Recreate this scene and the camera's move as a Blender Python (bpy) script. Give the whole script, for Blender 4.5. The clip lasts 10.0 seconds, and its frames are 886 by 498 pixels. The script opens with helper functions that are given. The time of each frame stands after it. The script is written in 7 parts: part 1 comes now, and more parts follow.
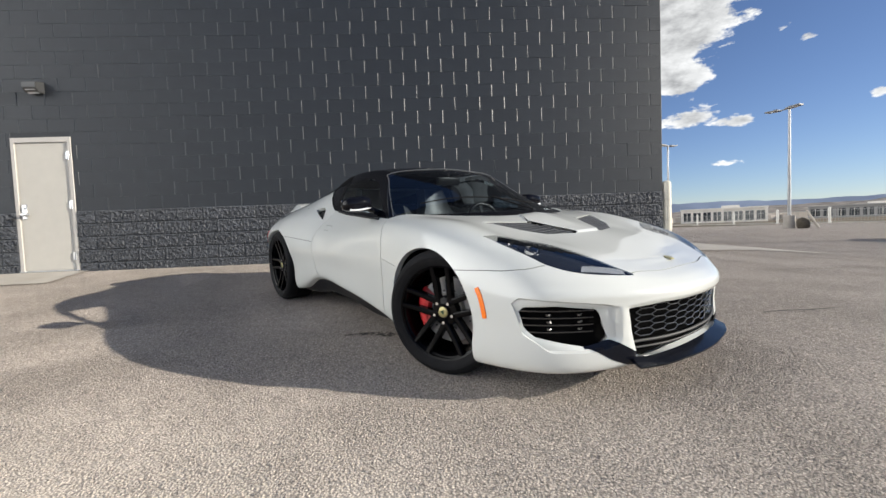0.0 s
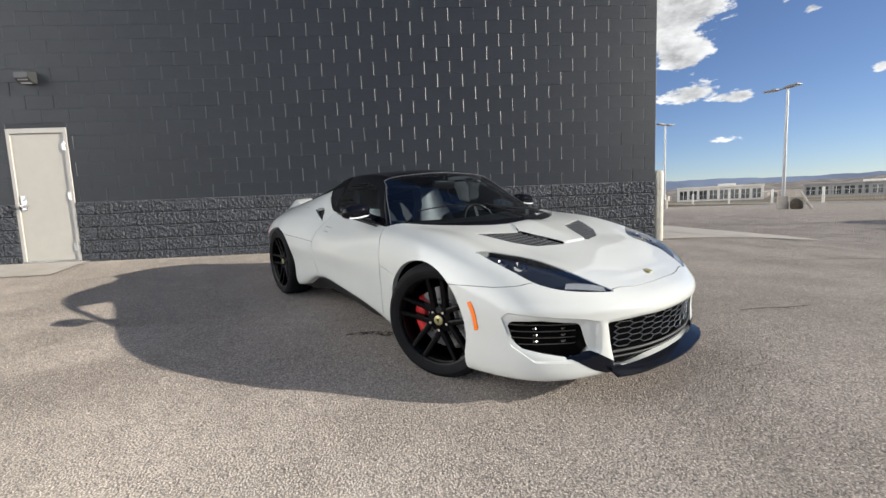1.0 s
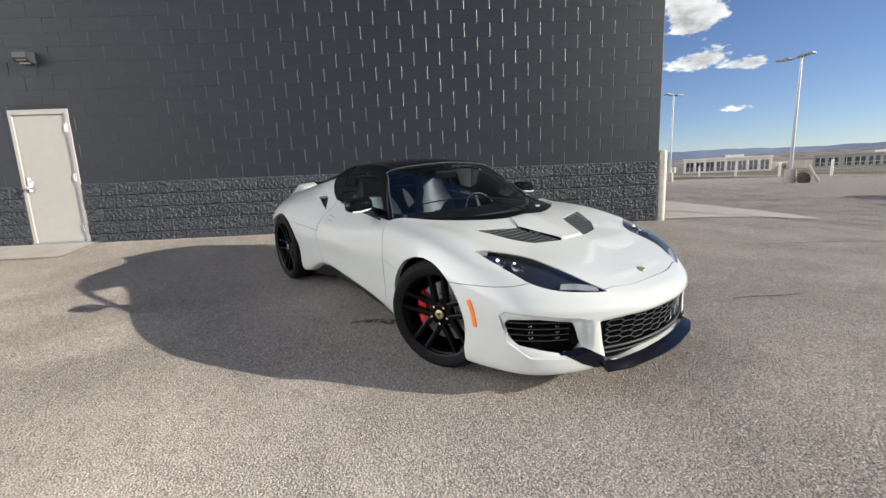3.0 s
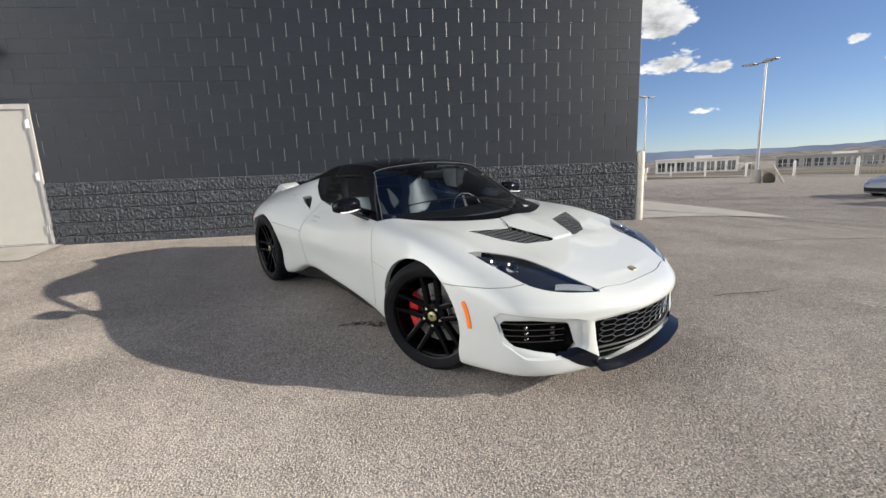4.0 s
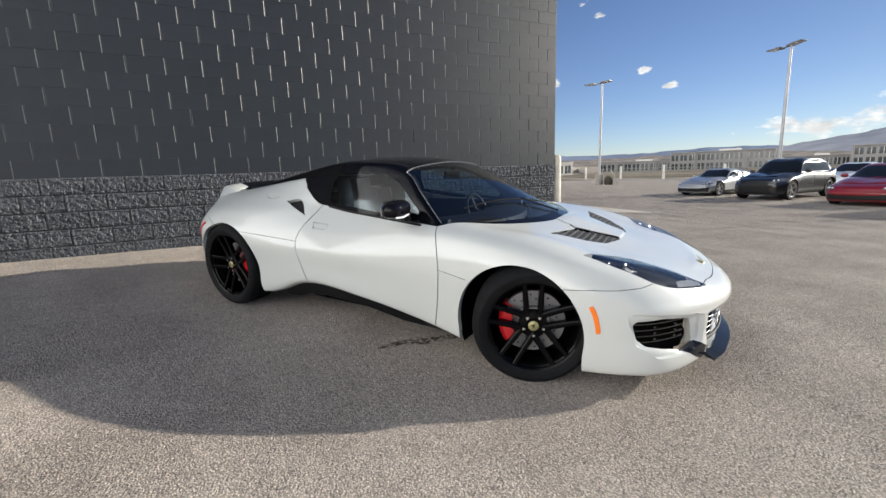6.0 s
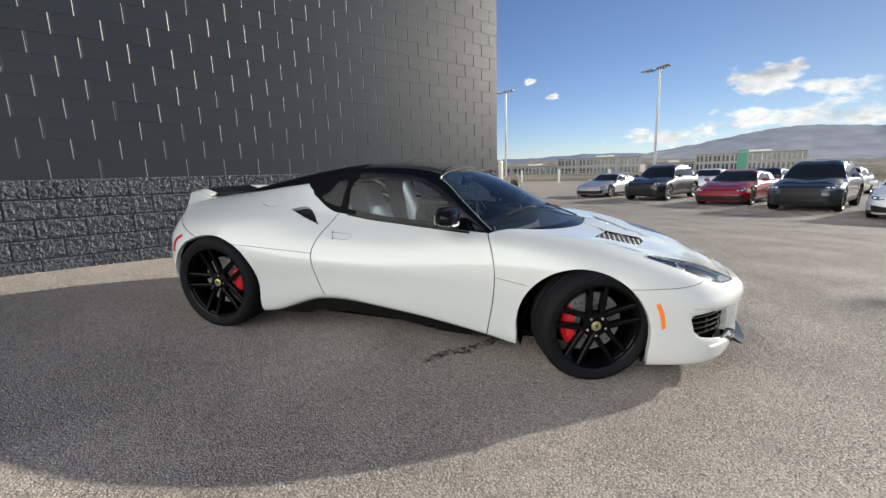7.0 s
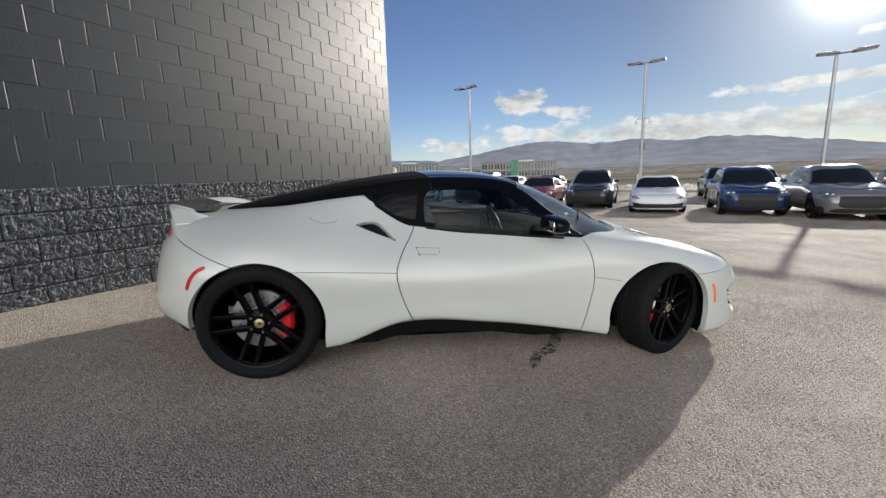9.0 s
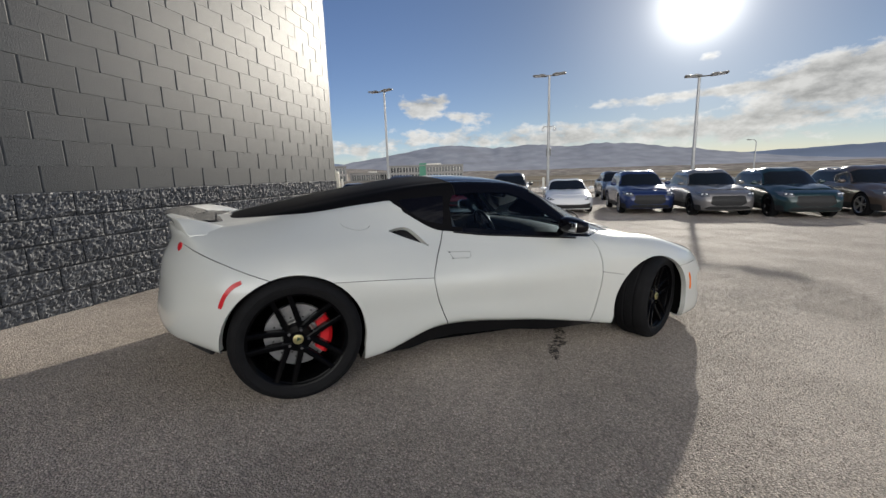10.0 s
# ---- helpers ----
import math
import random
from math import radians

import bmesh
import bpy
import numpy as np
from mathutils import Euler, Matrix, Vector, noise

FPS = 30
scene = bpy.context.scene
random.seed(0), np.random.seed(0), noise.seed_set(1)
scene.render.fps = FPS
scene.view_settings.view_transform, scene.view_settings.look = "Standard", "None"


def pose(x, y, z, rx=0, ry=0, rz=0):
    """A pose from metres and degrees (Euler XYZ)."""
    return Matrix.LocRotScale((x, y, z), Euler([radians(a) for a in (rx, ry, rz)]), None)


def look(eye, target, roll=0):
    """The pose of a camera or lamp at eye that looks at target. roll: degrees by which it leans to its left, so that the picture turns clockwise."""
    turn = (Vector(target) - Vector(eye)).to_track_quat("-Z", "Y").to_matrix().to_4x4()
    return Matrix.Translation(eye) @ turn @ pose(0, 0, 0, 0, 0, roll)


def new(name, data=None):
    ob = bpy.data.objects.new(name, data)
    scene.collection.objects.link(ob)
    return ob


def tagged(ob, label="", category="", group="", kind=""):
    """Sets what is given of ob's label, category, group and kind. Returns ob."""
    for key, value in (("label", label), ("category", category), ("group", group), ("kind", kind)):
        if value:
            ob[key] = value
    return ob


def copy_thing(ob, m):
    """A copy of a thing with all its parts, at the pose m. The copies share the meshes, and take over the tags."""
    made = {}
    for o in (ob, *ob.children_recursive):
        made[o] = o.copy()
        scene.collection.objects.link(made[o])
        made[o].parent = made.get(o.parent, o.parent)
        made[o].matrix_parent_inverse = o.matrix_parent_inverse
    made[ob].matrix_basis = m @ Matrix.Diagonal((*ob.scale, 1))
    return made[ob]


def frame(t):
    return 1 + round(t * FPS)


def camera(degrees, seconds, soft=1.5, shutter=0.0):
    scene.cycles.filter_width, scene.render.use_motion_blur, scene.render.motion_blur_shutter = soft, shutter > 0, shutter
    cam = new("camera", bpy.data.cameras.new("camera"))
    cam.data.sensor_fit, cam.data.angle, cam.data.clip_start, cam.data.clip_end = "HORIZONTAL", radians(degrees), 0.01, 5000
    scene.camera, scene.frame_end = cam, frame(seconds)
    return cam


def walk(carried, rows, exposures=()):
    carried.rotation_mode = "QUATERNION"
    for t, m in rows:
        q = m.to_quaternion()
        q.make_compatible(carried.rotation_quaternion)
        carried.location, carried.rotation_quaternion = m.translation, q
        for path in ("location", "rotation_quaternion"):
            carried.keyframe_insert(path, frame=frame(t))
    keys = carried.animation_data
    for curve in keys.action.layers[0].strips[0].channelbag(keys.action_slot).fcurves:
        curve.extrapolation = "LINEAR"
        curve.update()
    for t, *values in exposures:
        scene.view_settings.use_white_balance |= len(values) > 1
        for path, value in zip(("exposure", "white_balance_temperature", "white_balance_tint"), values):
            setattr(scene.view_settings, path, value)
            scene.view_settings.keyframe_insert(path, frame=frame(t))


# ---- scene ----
cam = camera(94.0, 10.0)
PATH = [
    (0, (-0.091, -2.117, 0.747), (0.023, -0.123, 0.65), -2.2),
    (0.5, (-0.095, -2.152, 0.85), (0.029, -0.161, 0.708), -2.2),
    (1, (-0.083, -2.242, 0.942), (0.043, -0.256, 0.738), -2.3),
    (1.5, (-0.072, -2.298, 1.025), (0.046, -0.319, 0.763), -2.2),
    (2, (-0.056, -2.301, 1.081), (0.049, -0.328, 0.775), -2.3),
    (2.5, (-0.062, -2.305, 1.09), (0.035, -0.335, 0.76), -2.4),
    (4, (-0.143, -2.267, 1.099), (0.065, -0.308, 0.756), -2.3),
    (4.5, (-0.286, -2.168, 1.089), (0.038, -0.225, 0.743), -2.2),
    (5, (-0.551, -2.019, 1.1), (-0.073, -0.109, 0.75), -2.2),
    (5.5, (-0.929, -1.903, 1.1), (-0.276, -0.046, 0.751), -2.1),
    (5.7, (-1.06, -1.842, 1.114), (-0.347, -0.006, 0.762), -2.1),
    (6.8, (-1.855, -1.324, 1.157), (-0.716, 0.279, 0.798), -1.65),
    (7, (-1.982, -1.222, 1.178), (-0.77, 0.328, 0.82), -1.7),
    (7.5, (-2.262, -0.889, 1.178), (-0.877, 0.509, 0.82), -1.7),
    (8, (-2.544, -0.531, 1.203), (-1.009, 0.701, 0.85), -1.7),
    (8.5, (-2.83, -0.188, 1.24), (-1.165, 0.862, 0.881), -1.7),
    (9, (-3.04, 0.176, 1.252), (-1.267, 1.031, 0.896), -1.7),
    (9.5, (-3.219, 0.519, 1.254), (-1.362, 1.17, 0.899), -1.7),
    (10, (-3.328, 0.87, 1.286), (-1.41, 1.316, 0.932), -1.7),
]
walk(cam, [(t, look(eye, target, roll)) for t, eye, target, roll in PATH],
     exposures=[(0, 0.85, 6400, 8), (4.5, 0.82, 6420, 8), (5.5, 0.85, 6450, 8), (7.0, 0.87, 6430, 7), (8.5, 0.74, 6450, 7), (10, 0.44, 6550, 8)])

# ---------------------------------------------------------------- light
SUN_EL, SUN_AZ = 17.5, -17.4            # degrees; azimuth counted from +x towards +y
sun_way = Vector((math.cos(radians(SUN_EL)) * math.cos(radians(SUN_AZ)),
                  math.cos(radians(SUN_EL)) * math.sin(radians(SUN_AZ)), math.sin(radians(SUN_EL))))
sun = new("sun", bpy.data.lights.new("sun", "SUN"))
sun.data.energy, sun.data.angle, sun.data.color = 3.95, radians(0.6), (1.0, 0.925, 0.82)
sun.matrix_world = look((0, 0, 0), -sun_way)

world = bpy.data.worlds.new("sky")
scene.world = world
world.use_nodes = True
wn, wl = world.node_tree.nodes, world.node_tree.links
wn.clear()
sky = wn.new("ShaderNodeTexSky")
sky.sky_type, sky.sun_disc = "NISHITA", False
sky.sun_elevation, sky.sun_rotation = radians(SUN_EL), radians(90 - SUN_AZ)
sky.altitude, sky.air_density, sky.dust_density, sky.ozone_density = 1400, 1.0, 0.05, 1.6
SKY_STRENGTH = 0.059

def math_node(op, a, b=None, c=None, clamp=False):
    n = wn.new("ShaderNodeMath")
    n.operation, n.use_clamp = op, clamp
    for k, v in enumerate((a, b, c)):
        if v is None:
            continue
        if isinstance(v, (int, float)):
            n.inputs[k].default_value = v
        else:
            wl.new(v, n.inputs[k])
    return n.outputs[0]


wtc = wn.new("ShaderNodeTexCoord")
way = wtc.outputs["Generated"]
sep = wn.new("ShaderNodeSeparateXYZ")
wl.new(way, sep.inputs[0])
up = math_node("MAXIMUM", sep.outputs["Z"], 0.0)
# a cloud deck seen in perspective: the direction is laid out on a plane overhead
den = math_node("ADD", up, 0.16)
plane = wn.new("ShaderNodeCombineXYZ")
wl.new(math_node("DIVIDE", sep.outputs["X"], den), plane.inputs[0])
wl.new(math_node("DIVIDE", sep.outputs["Y"], den), plane.inputs[1])
plane.inputs[2].default_value = 3.7
big = wn.new("ShaderNodeTexNoise")
big.inputs["Scale"].default_value, big.inputs["Detail"].default_value, big.inputs["Roughness"].default_value = 1.15, 9.0, 0.58
wl.new(plane.outputs[0], big.inputs["Vector"])


def heap(az, el, wide, gain, tall=0.5):
    """A bank of cloud round one direction."""
    a, e = radians(az), radians(el)
    dx = math_node("ADD", math_node("MULTIPLY", sep.outputs["X"], -math.sin(a)), math_node("MULTIPLY", sep.outputs["Y"], math.cos(a)))
    dz = math_node("SUBTRACT", sep.outputs["Z"], math.sin(e))
    ahead = math_node("GREATER_THAN", math_node("ADD", math_node("MULTIPLY", sep.outputs["X"], math.cos(a)), math_node("MULTIPLY", sep.outputs["Y"], math.sin(a))), 0.0)
    q = math_node("ADD", math_node("POWER", math_node("DIVIDE", math_node("ABSOLUTE", dx), math.sin(radians(wide))), 2.0),
                  math_node("POWER", math_node("DIVIDE", math_node("ABSOLUTE", dz), math.sin(radians(wide * tall))), 2.0))
    return math_node("MULTIPLY", math_node("MULTIPLY", math_node("EXPONENT", math_node("MULTIPLY", q, -1.0)), gain), ahead)


puff = wn.new("ShaderNodeTexNoise")
puff.inputs["Scale"].default_value, puff.inputs["Detail"].default_value, puff.inputs["Roughness"].default_value = 17.0, 9.0, 0.62
tall = wn.new("ShaderNodeVectorMath")
tall.operation = "MULTIPLY"
tall.inputs[1].default_value = (1.0, 1.0, 2.1)
wl.new(way, tall.inputs[0])
wl.new(tall.outputs[0], puff.inputs["Vector"])
cover = math_node("ADD", math_node("MULTIPLY", math_node("ADD", big.outputs["Fac"], -0.5), 0.9), -0.12)
cover = math_node("ADD", cover, math_node("MULTIPLY", math_node("ADD", puff.outputs["Fac"], -0.5), 1.25))
# unseen cloud added overhead and behind as fill light; banks lie over the valley
cover = math_node("ADD", cover, math_node("ADD", math_node("MULTIPLY", math_node("MAXIMUM", math_node("SUBTRACT", up, 0.50), 0.0), 0.22), -0.22))
behind = math_node("SUBTRACT", math_node("MULTIPLY", sep.outputs["Y"], -0.03), math_node("MULTIPLY", sep.outputs["X"], 0.999))
cover = math_node("ADD", cover, math_node("MULTIPLY", math_node("MAXIMUM", math_node("SUBTRACT", behind, 0.30), 0.0), 2.1))
BANKS = (
    (57.0, 22.5, 8.0, 0.80, 0.75), (56.6, 15.8, 2.0, 0.52, 0.6), (55.8, 11.6, 2.9, 0.58, 0.45), (51.0, 10.6, 1.7, 0.50, 0.4), (53.0, 6.3, 2.6, 0.44, 0.2),
    (45.2, 17.6, 1.0, 0.42, 0.6), (47.5, 19.0, 1.2, 0.34, 0.4), (40.1, 11.2, 1.0, 0.46, 0.5), (37.3, 9.2, 1.1, 0.42, 0.4), (25.0, 3.8, 6.0, 0.40, 0.25),
    (16.0, 8.7, 3.6, 0.50, 0.4), (12.8, 9.7, 2.2, 0.42, 0.4), (8.5, 7.4, 5.0, 0.46, 0.18), (6.0, 5.2, 14, 0.37, 0.12), (-12.0, 8.0, 8.0, 0.54, 0.11),
    (-28.5, 8.9, 6.0, 0.62, 0.28), (-36.0, 9.4, 8.0, 0.50, 0.3), (-21.0, 8.2, 5.0, 0.46, 0.12), (-31.0, 7.0, 9.0, 0.44, 0.10), (-24.0, 5.2, 15, 0.50, 0.10), (-18.7, 11.9, 1.3, 0.50, 0.5), (-10.0, 3.6, 26, 0.46, 0.07))
for bank in BANKS:
    cover = math_node("ADD", cover, heap(*bank))
toward = wn.new("ShaderNodeVectorMath")
toward.operation = "DOT_PRODUCT"
wl.new(way, toward.inputs[0])
toward.inputs[1].default_value = tuple(sun_way)
# soft edges overhead and behind, thin veils near the sun
soft_edge = math_node("MULTIPLY_ADD", math_node("MAXIMUM", math_node("ADD", behind, up), 0.0), 0.45, 0.11)
soft_edge = math_node("MULTIPLY_ADD", math_node("POWER", math_node("MAXIMUM", toward.outputs["Value"], 0.0), 3.0), 0.16, soft_edge)
amount = math_node("DIVIDE", cover, soft_edge, clamp=True)
shade = wn.new("ShaderNodeMapRange")
shade.inputs["From Min"].default_value, shade.inputs["From Max"].default_value = 0.05, 0.40
shade.inputs["To Min"].default_value, shade.inputs["To Max"].default_value = 1.0, 0.70
wl.new(cover, shade.inputs["Value"])
# billows are brighter on the side that faces the light
moved = wn.new("ShaderNodeVectorMath")
moved.operation = "ADD"
moved.inputs[1].default_value = tuple(Vector((sun_way.x * 0.02, sun_way.y * 0.02, 0.05)))
wl.new(tall.outputs[0], moved.inputs[0])
puff_lit = wn.new("ShaderNodeTexNoise")
puff_lit.inputs["Scale"].default_value, puff_lit.inputs["Detail"].default_value, puff_lit.inputs["Roughness"].default_value = 17.0, 9.0, 0.62
wl.new(moved.outputs[0], puff_lit.inputs["Vector"])
billow = math_node("MULTIPLY_ADD", math_node("SUBTRACT", puff.outputs["Fac"], puff_lit.outputs["Fac"]), 1.7, 0.86)
billow = math_node("MINIMUM", math_node("MAXIMUM", billow, 0.55), 1.12)
CLOUD = 0.50
cloud_col = wn.new("ShaderNodeVectorMath")
cloud_col.operation = "SCALE"
cloud_col.inputs[0].default_value = (CLOUD, CLOUD * 0.985, CLOUD * 0.965)
# clouds across from the sun are front-lit; unseen ones behind boosted as fill
facing_lit = math_node("MULTIPLY_ADD", toward.outputs["Value"], -0.20, 1.36)
fill_lit = math_node("MULTIPLY", math_node("MAXIMUM", behind, 0.0), math_node("MULTIPLY_ADD", up, -4.8, 8.0))
wl.new(math_node("MULTIPLY", math_node("MULTIPLY", shade.outputs[0], billow), math_node("ADD", facing_lit, fill_lit)), cloud_col.inputs["Scale"])
clear = wn.new("ShaderNodeVectorMath")
clear.operation = "SCALE"
tint = wn.new("ShaderNodeVectorMath")
tint.operation = "MULTIPLY"
# the sky pales and greys towards the hazy sun
haze = wn.new("ShaderNodeMix")
haze.data_type = "RGBA"
wl.new(math_node("POWER", math_node("MAXIMUM", toward.outputs["Value"], 0.0), 5.0), haze.inputs["Factor"])
haze.inputs["A"].default_value, haze.inputs["B"].default_value = (0.945, 0.97, 1.20, 1), (0.76, 0.67, 0.67, 1)
wl.new(haze.outputs["Result"], tint.inputs[1])
wl.new(sky.outputs[0], tint.inputs[0])
wl.new(tint.outputs[0], clear.inputs[0])
clear.inputs["Scale"].default_value = SKY_STRENGTH
lit = wn.new("ShaderNodeMix")
lit.data_type = "RGBA"
wl.new(math_node("MULTIPLY", amount, 0.92), lit.inputs["Factor"])
wl.new(clear.outputs[0], lit.inputs["A"])
wl.new(cloud_col.outputs[0], lit.inputs["B"])
# the bright ring of scattered light round the low sun
facing = math_node("MAXIMUM", toward.outputs["Value"], 0.0)
ring = math_node("ADD", math_node("MULTIPLY", math_node("POWER", facing, 650.0), 1.55), math_node("ADD", math_node("MULTIPLY", math_node("POWER", facing, 70.0), 0.26), math_node("MULTIPLY", math_node("POWER", facing, 14.0), 0.04)))
ring_col = wn.new("ShaderNodeVectorMath")
ring_col.operation = "SCALE"
ring_col.inputs[0].default_value = (1.0, 0.97, 0.92)
wl.new(ring, ring_col.inputs["Scale"])
total = wn.new("ShaderNodeVectorMath")
total.operation = "ADD"
wl.new(lit.outputs["Result"], total.inputs[0])
wl.new(ring_col.outputs[0], total.inputs[1])
wout, wbg = wn.new("ShaderNodeOutputWorld"), wn.new("ShaderNodeBackground")
wl.new(total.outputs[0], wbg.inputs["Color"])
wl.new(wbg.outputs[0], wout.inputs[0])

# ---------------------------------------------------------------- materials
def socket(node, key, value):
    node.inputs[key].default_value = value


def mat(name, color, rough=0.5, metal=0.0, coat=0.0, spec=0.5, vary=0.0, scale=8.0, bump=0.0, bump_scale=60.0,
        dirt=None, dirt_scale=2.0, trans=0.0, emit=None, emit_strength=0.0, per_object=0.0, ior=1.45):
    m = bpy.data.materials.new(name)
    m.use_nodes = True
    nt = m.node_tree
    b = nt.nodes["Principled BSDF"]
    socket(b, "Base Color", (*color, 1)), socket(b, "Roughness", rough), socket(b, "Metallic", metal)
    socket(b, "Coat Weight", coat), socket(b, "Specular IOR Level", spec), socket(b, "Transmission Weight", trans)
    socket(b, "Coat Roughness", 0.03), socket(b, "IOR", ior)
    if emit:
        socket(b, "Emission Color", (*emit, 1)), socket(b, "Emission Strength", emit_strength)
    tc = nt.nodes.new("ShaderNodeTexCoord")
    last = None
    if vary or dirt or per_object:
        col = nt.nodes.new("ShaderNodeRGB")
        col.outputs[0].default_value = (*color, 1)
        last = col.outputs[0]
    if vary:
        n = nt.nodes.new("ShaderNodeTexNoise")
        socket(n, "Scale", scale), socket(n, "Detail", 6.0)
        nt.links.new(tc.outputs["Object"], n.inputs["Vector"])
        r = nt.nodes.new("ShaderNodeMapRange")
        socket(r, "From Min", 0.3), socket(r, "From Max", 0.7), socket(r, "To Min", 1 - vary), socket(r, "To Max", 1 + vary)
        nt.links.new(n.outputs["Fac"], r.inputs["Value"])
        mul = nt.nodes.new("ShaderNodeVectorMath")
        mul.operation = "SCALE"
        nt.links.new(last, mul.inputs[0]), nt.links.new(r.outputs[0], mul.inputs["Scale"])
        last = mul.outputs[0]
    if per_object:
        oi = nt.nodes.new("ShaderNodeObjectInfo")
        r = nt.nodes.new("ShaderNodeMapRange")
        socket(r, "To Min", 1 - per_object), socket(r, "To Max", 1 + per_object)
        nt.links.new(oi.outputs["Random"], r.inputs["Value"])
        mul = nt.nodes.new("ShaderNodeVectorMath")
        mul.operation = "SCALE"
        nt.links.new(last, mul.inputs[0]), nt.links.new(r.outputs[0], mul.inputs["Scale"])
        last = mul.outputs[0]
    if dirt:
        n = nt.nodes.new("ShaderNodeTexNoise")
        socket(n, "Scale", dirt_scale), socket(n, "Detail", 8.0), socket(n, "Roughness", 0.7)
        nt.links.new(tc.outputs["Object"], n.inputs["Vector"])
        r = nt.nodes.new("ShaderNodeMapRange")
        socket(r, "From Min", 0.52), socket(r, "From Max", 0.72), socket(r, "To Max", dirt[3])
        nt.links.new(n.outputs["Fac"], r.inputs["Value"])
        mx = nt.nodes.new("ShaderNodeMix")
        mx.data_type = "RGBA"
        nt.links.new(r.outputs[0], mx.inputs["Factor"]), nt.links.new(last, mx.inputs["A"])
        mx.inputs["B"].default_value = (*dirt[:3], 1)
        last = mx.outputs["Result"]
    if last:
        nt.links.new(last, b.inputs["Base Color"])
    if bump:
        n = nt.nodes.new("ShaderNodeTexNoise")
        socket(n, "Scale", bump_scale), socket(n, "Detail", 5.0)
        nt.links.new(tc.outputs["Object"], n.inputs["Vector"])
        bp = nt.nodes.new("ShaderNodeBump")
        socket(bp, "Strength", bump), socket(bp, "Distance", 0.01)
        nt.links.new(n.outputs["Fac"], bp.inputs["Height"]), nt.links.new(bp.outputs[0], b.inputs["Normal"])
    return m


def glass(name, tint, rough=0.0, ior=1.55):
    """Thin pane: tinted see-through mixed with a mirror by Fresnel."""
    m = bpy.data.materials.new(name)
    m.use_nodes = True
    nt = m.node_tree
    nt.nodes.clear()
    out = nt.nodes.new("ShaderNodeOutputMaterial")
    tr, gl, mx = nt.nodes.new("ShaderNodeBsdfTransparent"), nt.nodes.new("ShaderNodeBsdfGlossy"), nt.nodes.new("ShaderNodeMixShader")
    fr = nt.nodes.new("ShaderNodeFresnel")
    socket(fr, "IOR", ior)
    tr.inputs["Color"].default_value = (*tint, 1)
    socket(gl, "Roughness", rough)
    nt.links.new(fr.outputs[0], mx.inputs[0]), nt.links.new(tr.outputs[0], mx.inputs[1])
    nt.links.new(gl.outputs[0], mx.inputs[2]), nt.links.new(mx.outputs[0], out.inputs[0])
    return m


M_white = mat("white_paint", (0.610, 0.620, 0.590), 0.34, coat=1.0, vary=0.015, scale=3)
socket(M_white.node_tree.nodes["Principled BSDF"], "Coat Roughness", 0.022)
def gloss_black(name, color, rough, ior):
    """Dark lacquer: a dull base under a thin clear mirror coat."""
    m = bpy.data.materials.new(name)
    m.use_nodes = True
    nt = m.node_tree
    nt.nodes.clear()
    out = nt.nodes.new("ShaderNodeOutputMaterial")
    df, gl, mx = nt.nodes.new("ShaderNodeBsdfDiffuse"), nt.nodes.new("ShaderNodeBsdfGlossy"), nt.nodes.new("ShaderNodeMixShader")
    fr = nt.nodes.new("ShaderNodeFresnel")
    socket(fr, "IOR", ior), socket(gl, "Roughness", rough)
    df.inputs["Color"].default_value = (*color, 1)
    gl.inputs["Color"].default_value = (1, 1, 1, 1)
    nt.links.new(fr.outputs[0], mx.inputs[0]), nt.links.new(df.outputs[0], mx.inputs[1])
    nt.links.new(gl.outputs[0], mx.inputs[2]), nt.links.new(mx.outputs[0], out.inputs[0])
    return m


M_black = gloss_black("black_gloss_paint", (0.004, 0.004, 0.006), 0.05, 1.28)
M_satin = mat("black_satin", (0.006, 0.006, 0.007), 0.30, spec=0.32)
M_cover = mat("black_engine_cover", (0.005, 0.005, 0.006), 0.65, spec=0.06)
M_plastic = mat("black_plastic", (0.014, 0.014, 0.015), 0.6, bump=0.15, bump_scale=300)
M_gap = mat("shut_gap", (0.01, 0.01, 0.01), 0.8)
M_rubber = mat("tyre_rubber", (0.008, 0.008, 0.009), 0.75, spec=0.2, vary=0.2, scale=20, bump=0.2, bump_scale=150)
M_rim = mat("black_wheel", (0.0025, 0.0025, 0.003), 0.18, spec=0.14)
M_disc = mat("brake_steel", (0.30, 0.30, 0.31), 0.42, metal=0.6, vary=0.1, scale=40)
M_red = mat("red_caliper", (0.55, 0.012, 0.018), 0.3, coat=0.6)
M_chrome = mat("chrome", (0.75, 0.75, 0.76), 0.12, metal=1.0)
M_alu = mat("dull_aluminium", (0.5, 0.5, 0.5), 0.35, metal=1.0)
M_badge = mat("badge_gold", (0.42, 0.37, 0.18), 0.35, metal=0.6)
M_green = mat("badge_green", (0.02, 0.06, 0.03), 0.35)
M_orange = mat("orange_lens", (0.95, 0.20, 0.01), 0.25, coat=0.8)
M_redlens = mat("red_lens", (0.50, 0.004, 0.012), 0.3, coat=0.3)
M_navy = mat("dark_navy_gloss", (0.004, 0.005, 0.009), 0.22, spec=0.35)
M_glass = glass("clear_glass", (0.58, 0.69, 0.75), ior=1.9)
# grey of the highlight drawn round the windscreen
M_edge = mat("edge_glint_grey", (0.16, 0.165, 0.17), 0.3, metal=0.5)
M_sideglass = glass("side_glass", (0.44, 0.56, 0.64), ior=1.40)
M_lens = glass("lamp_lens", (0.66, 0.70, 0.76), ior=2.2)
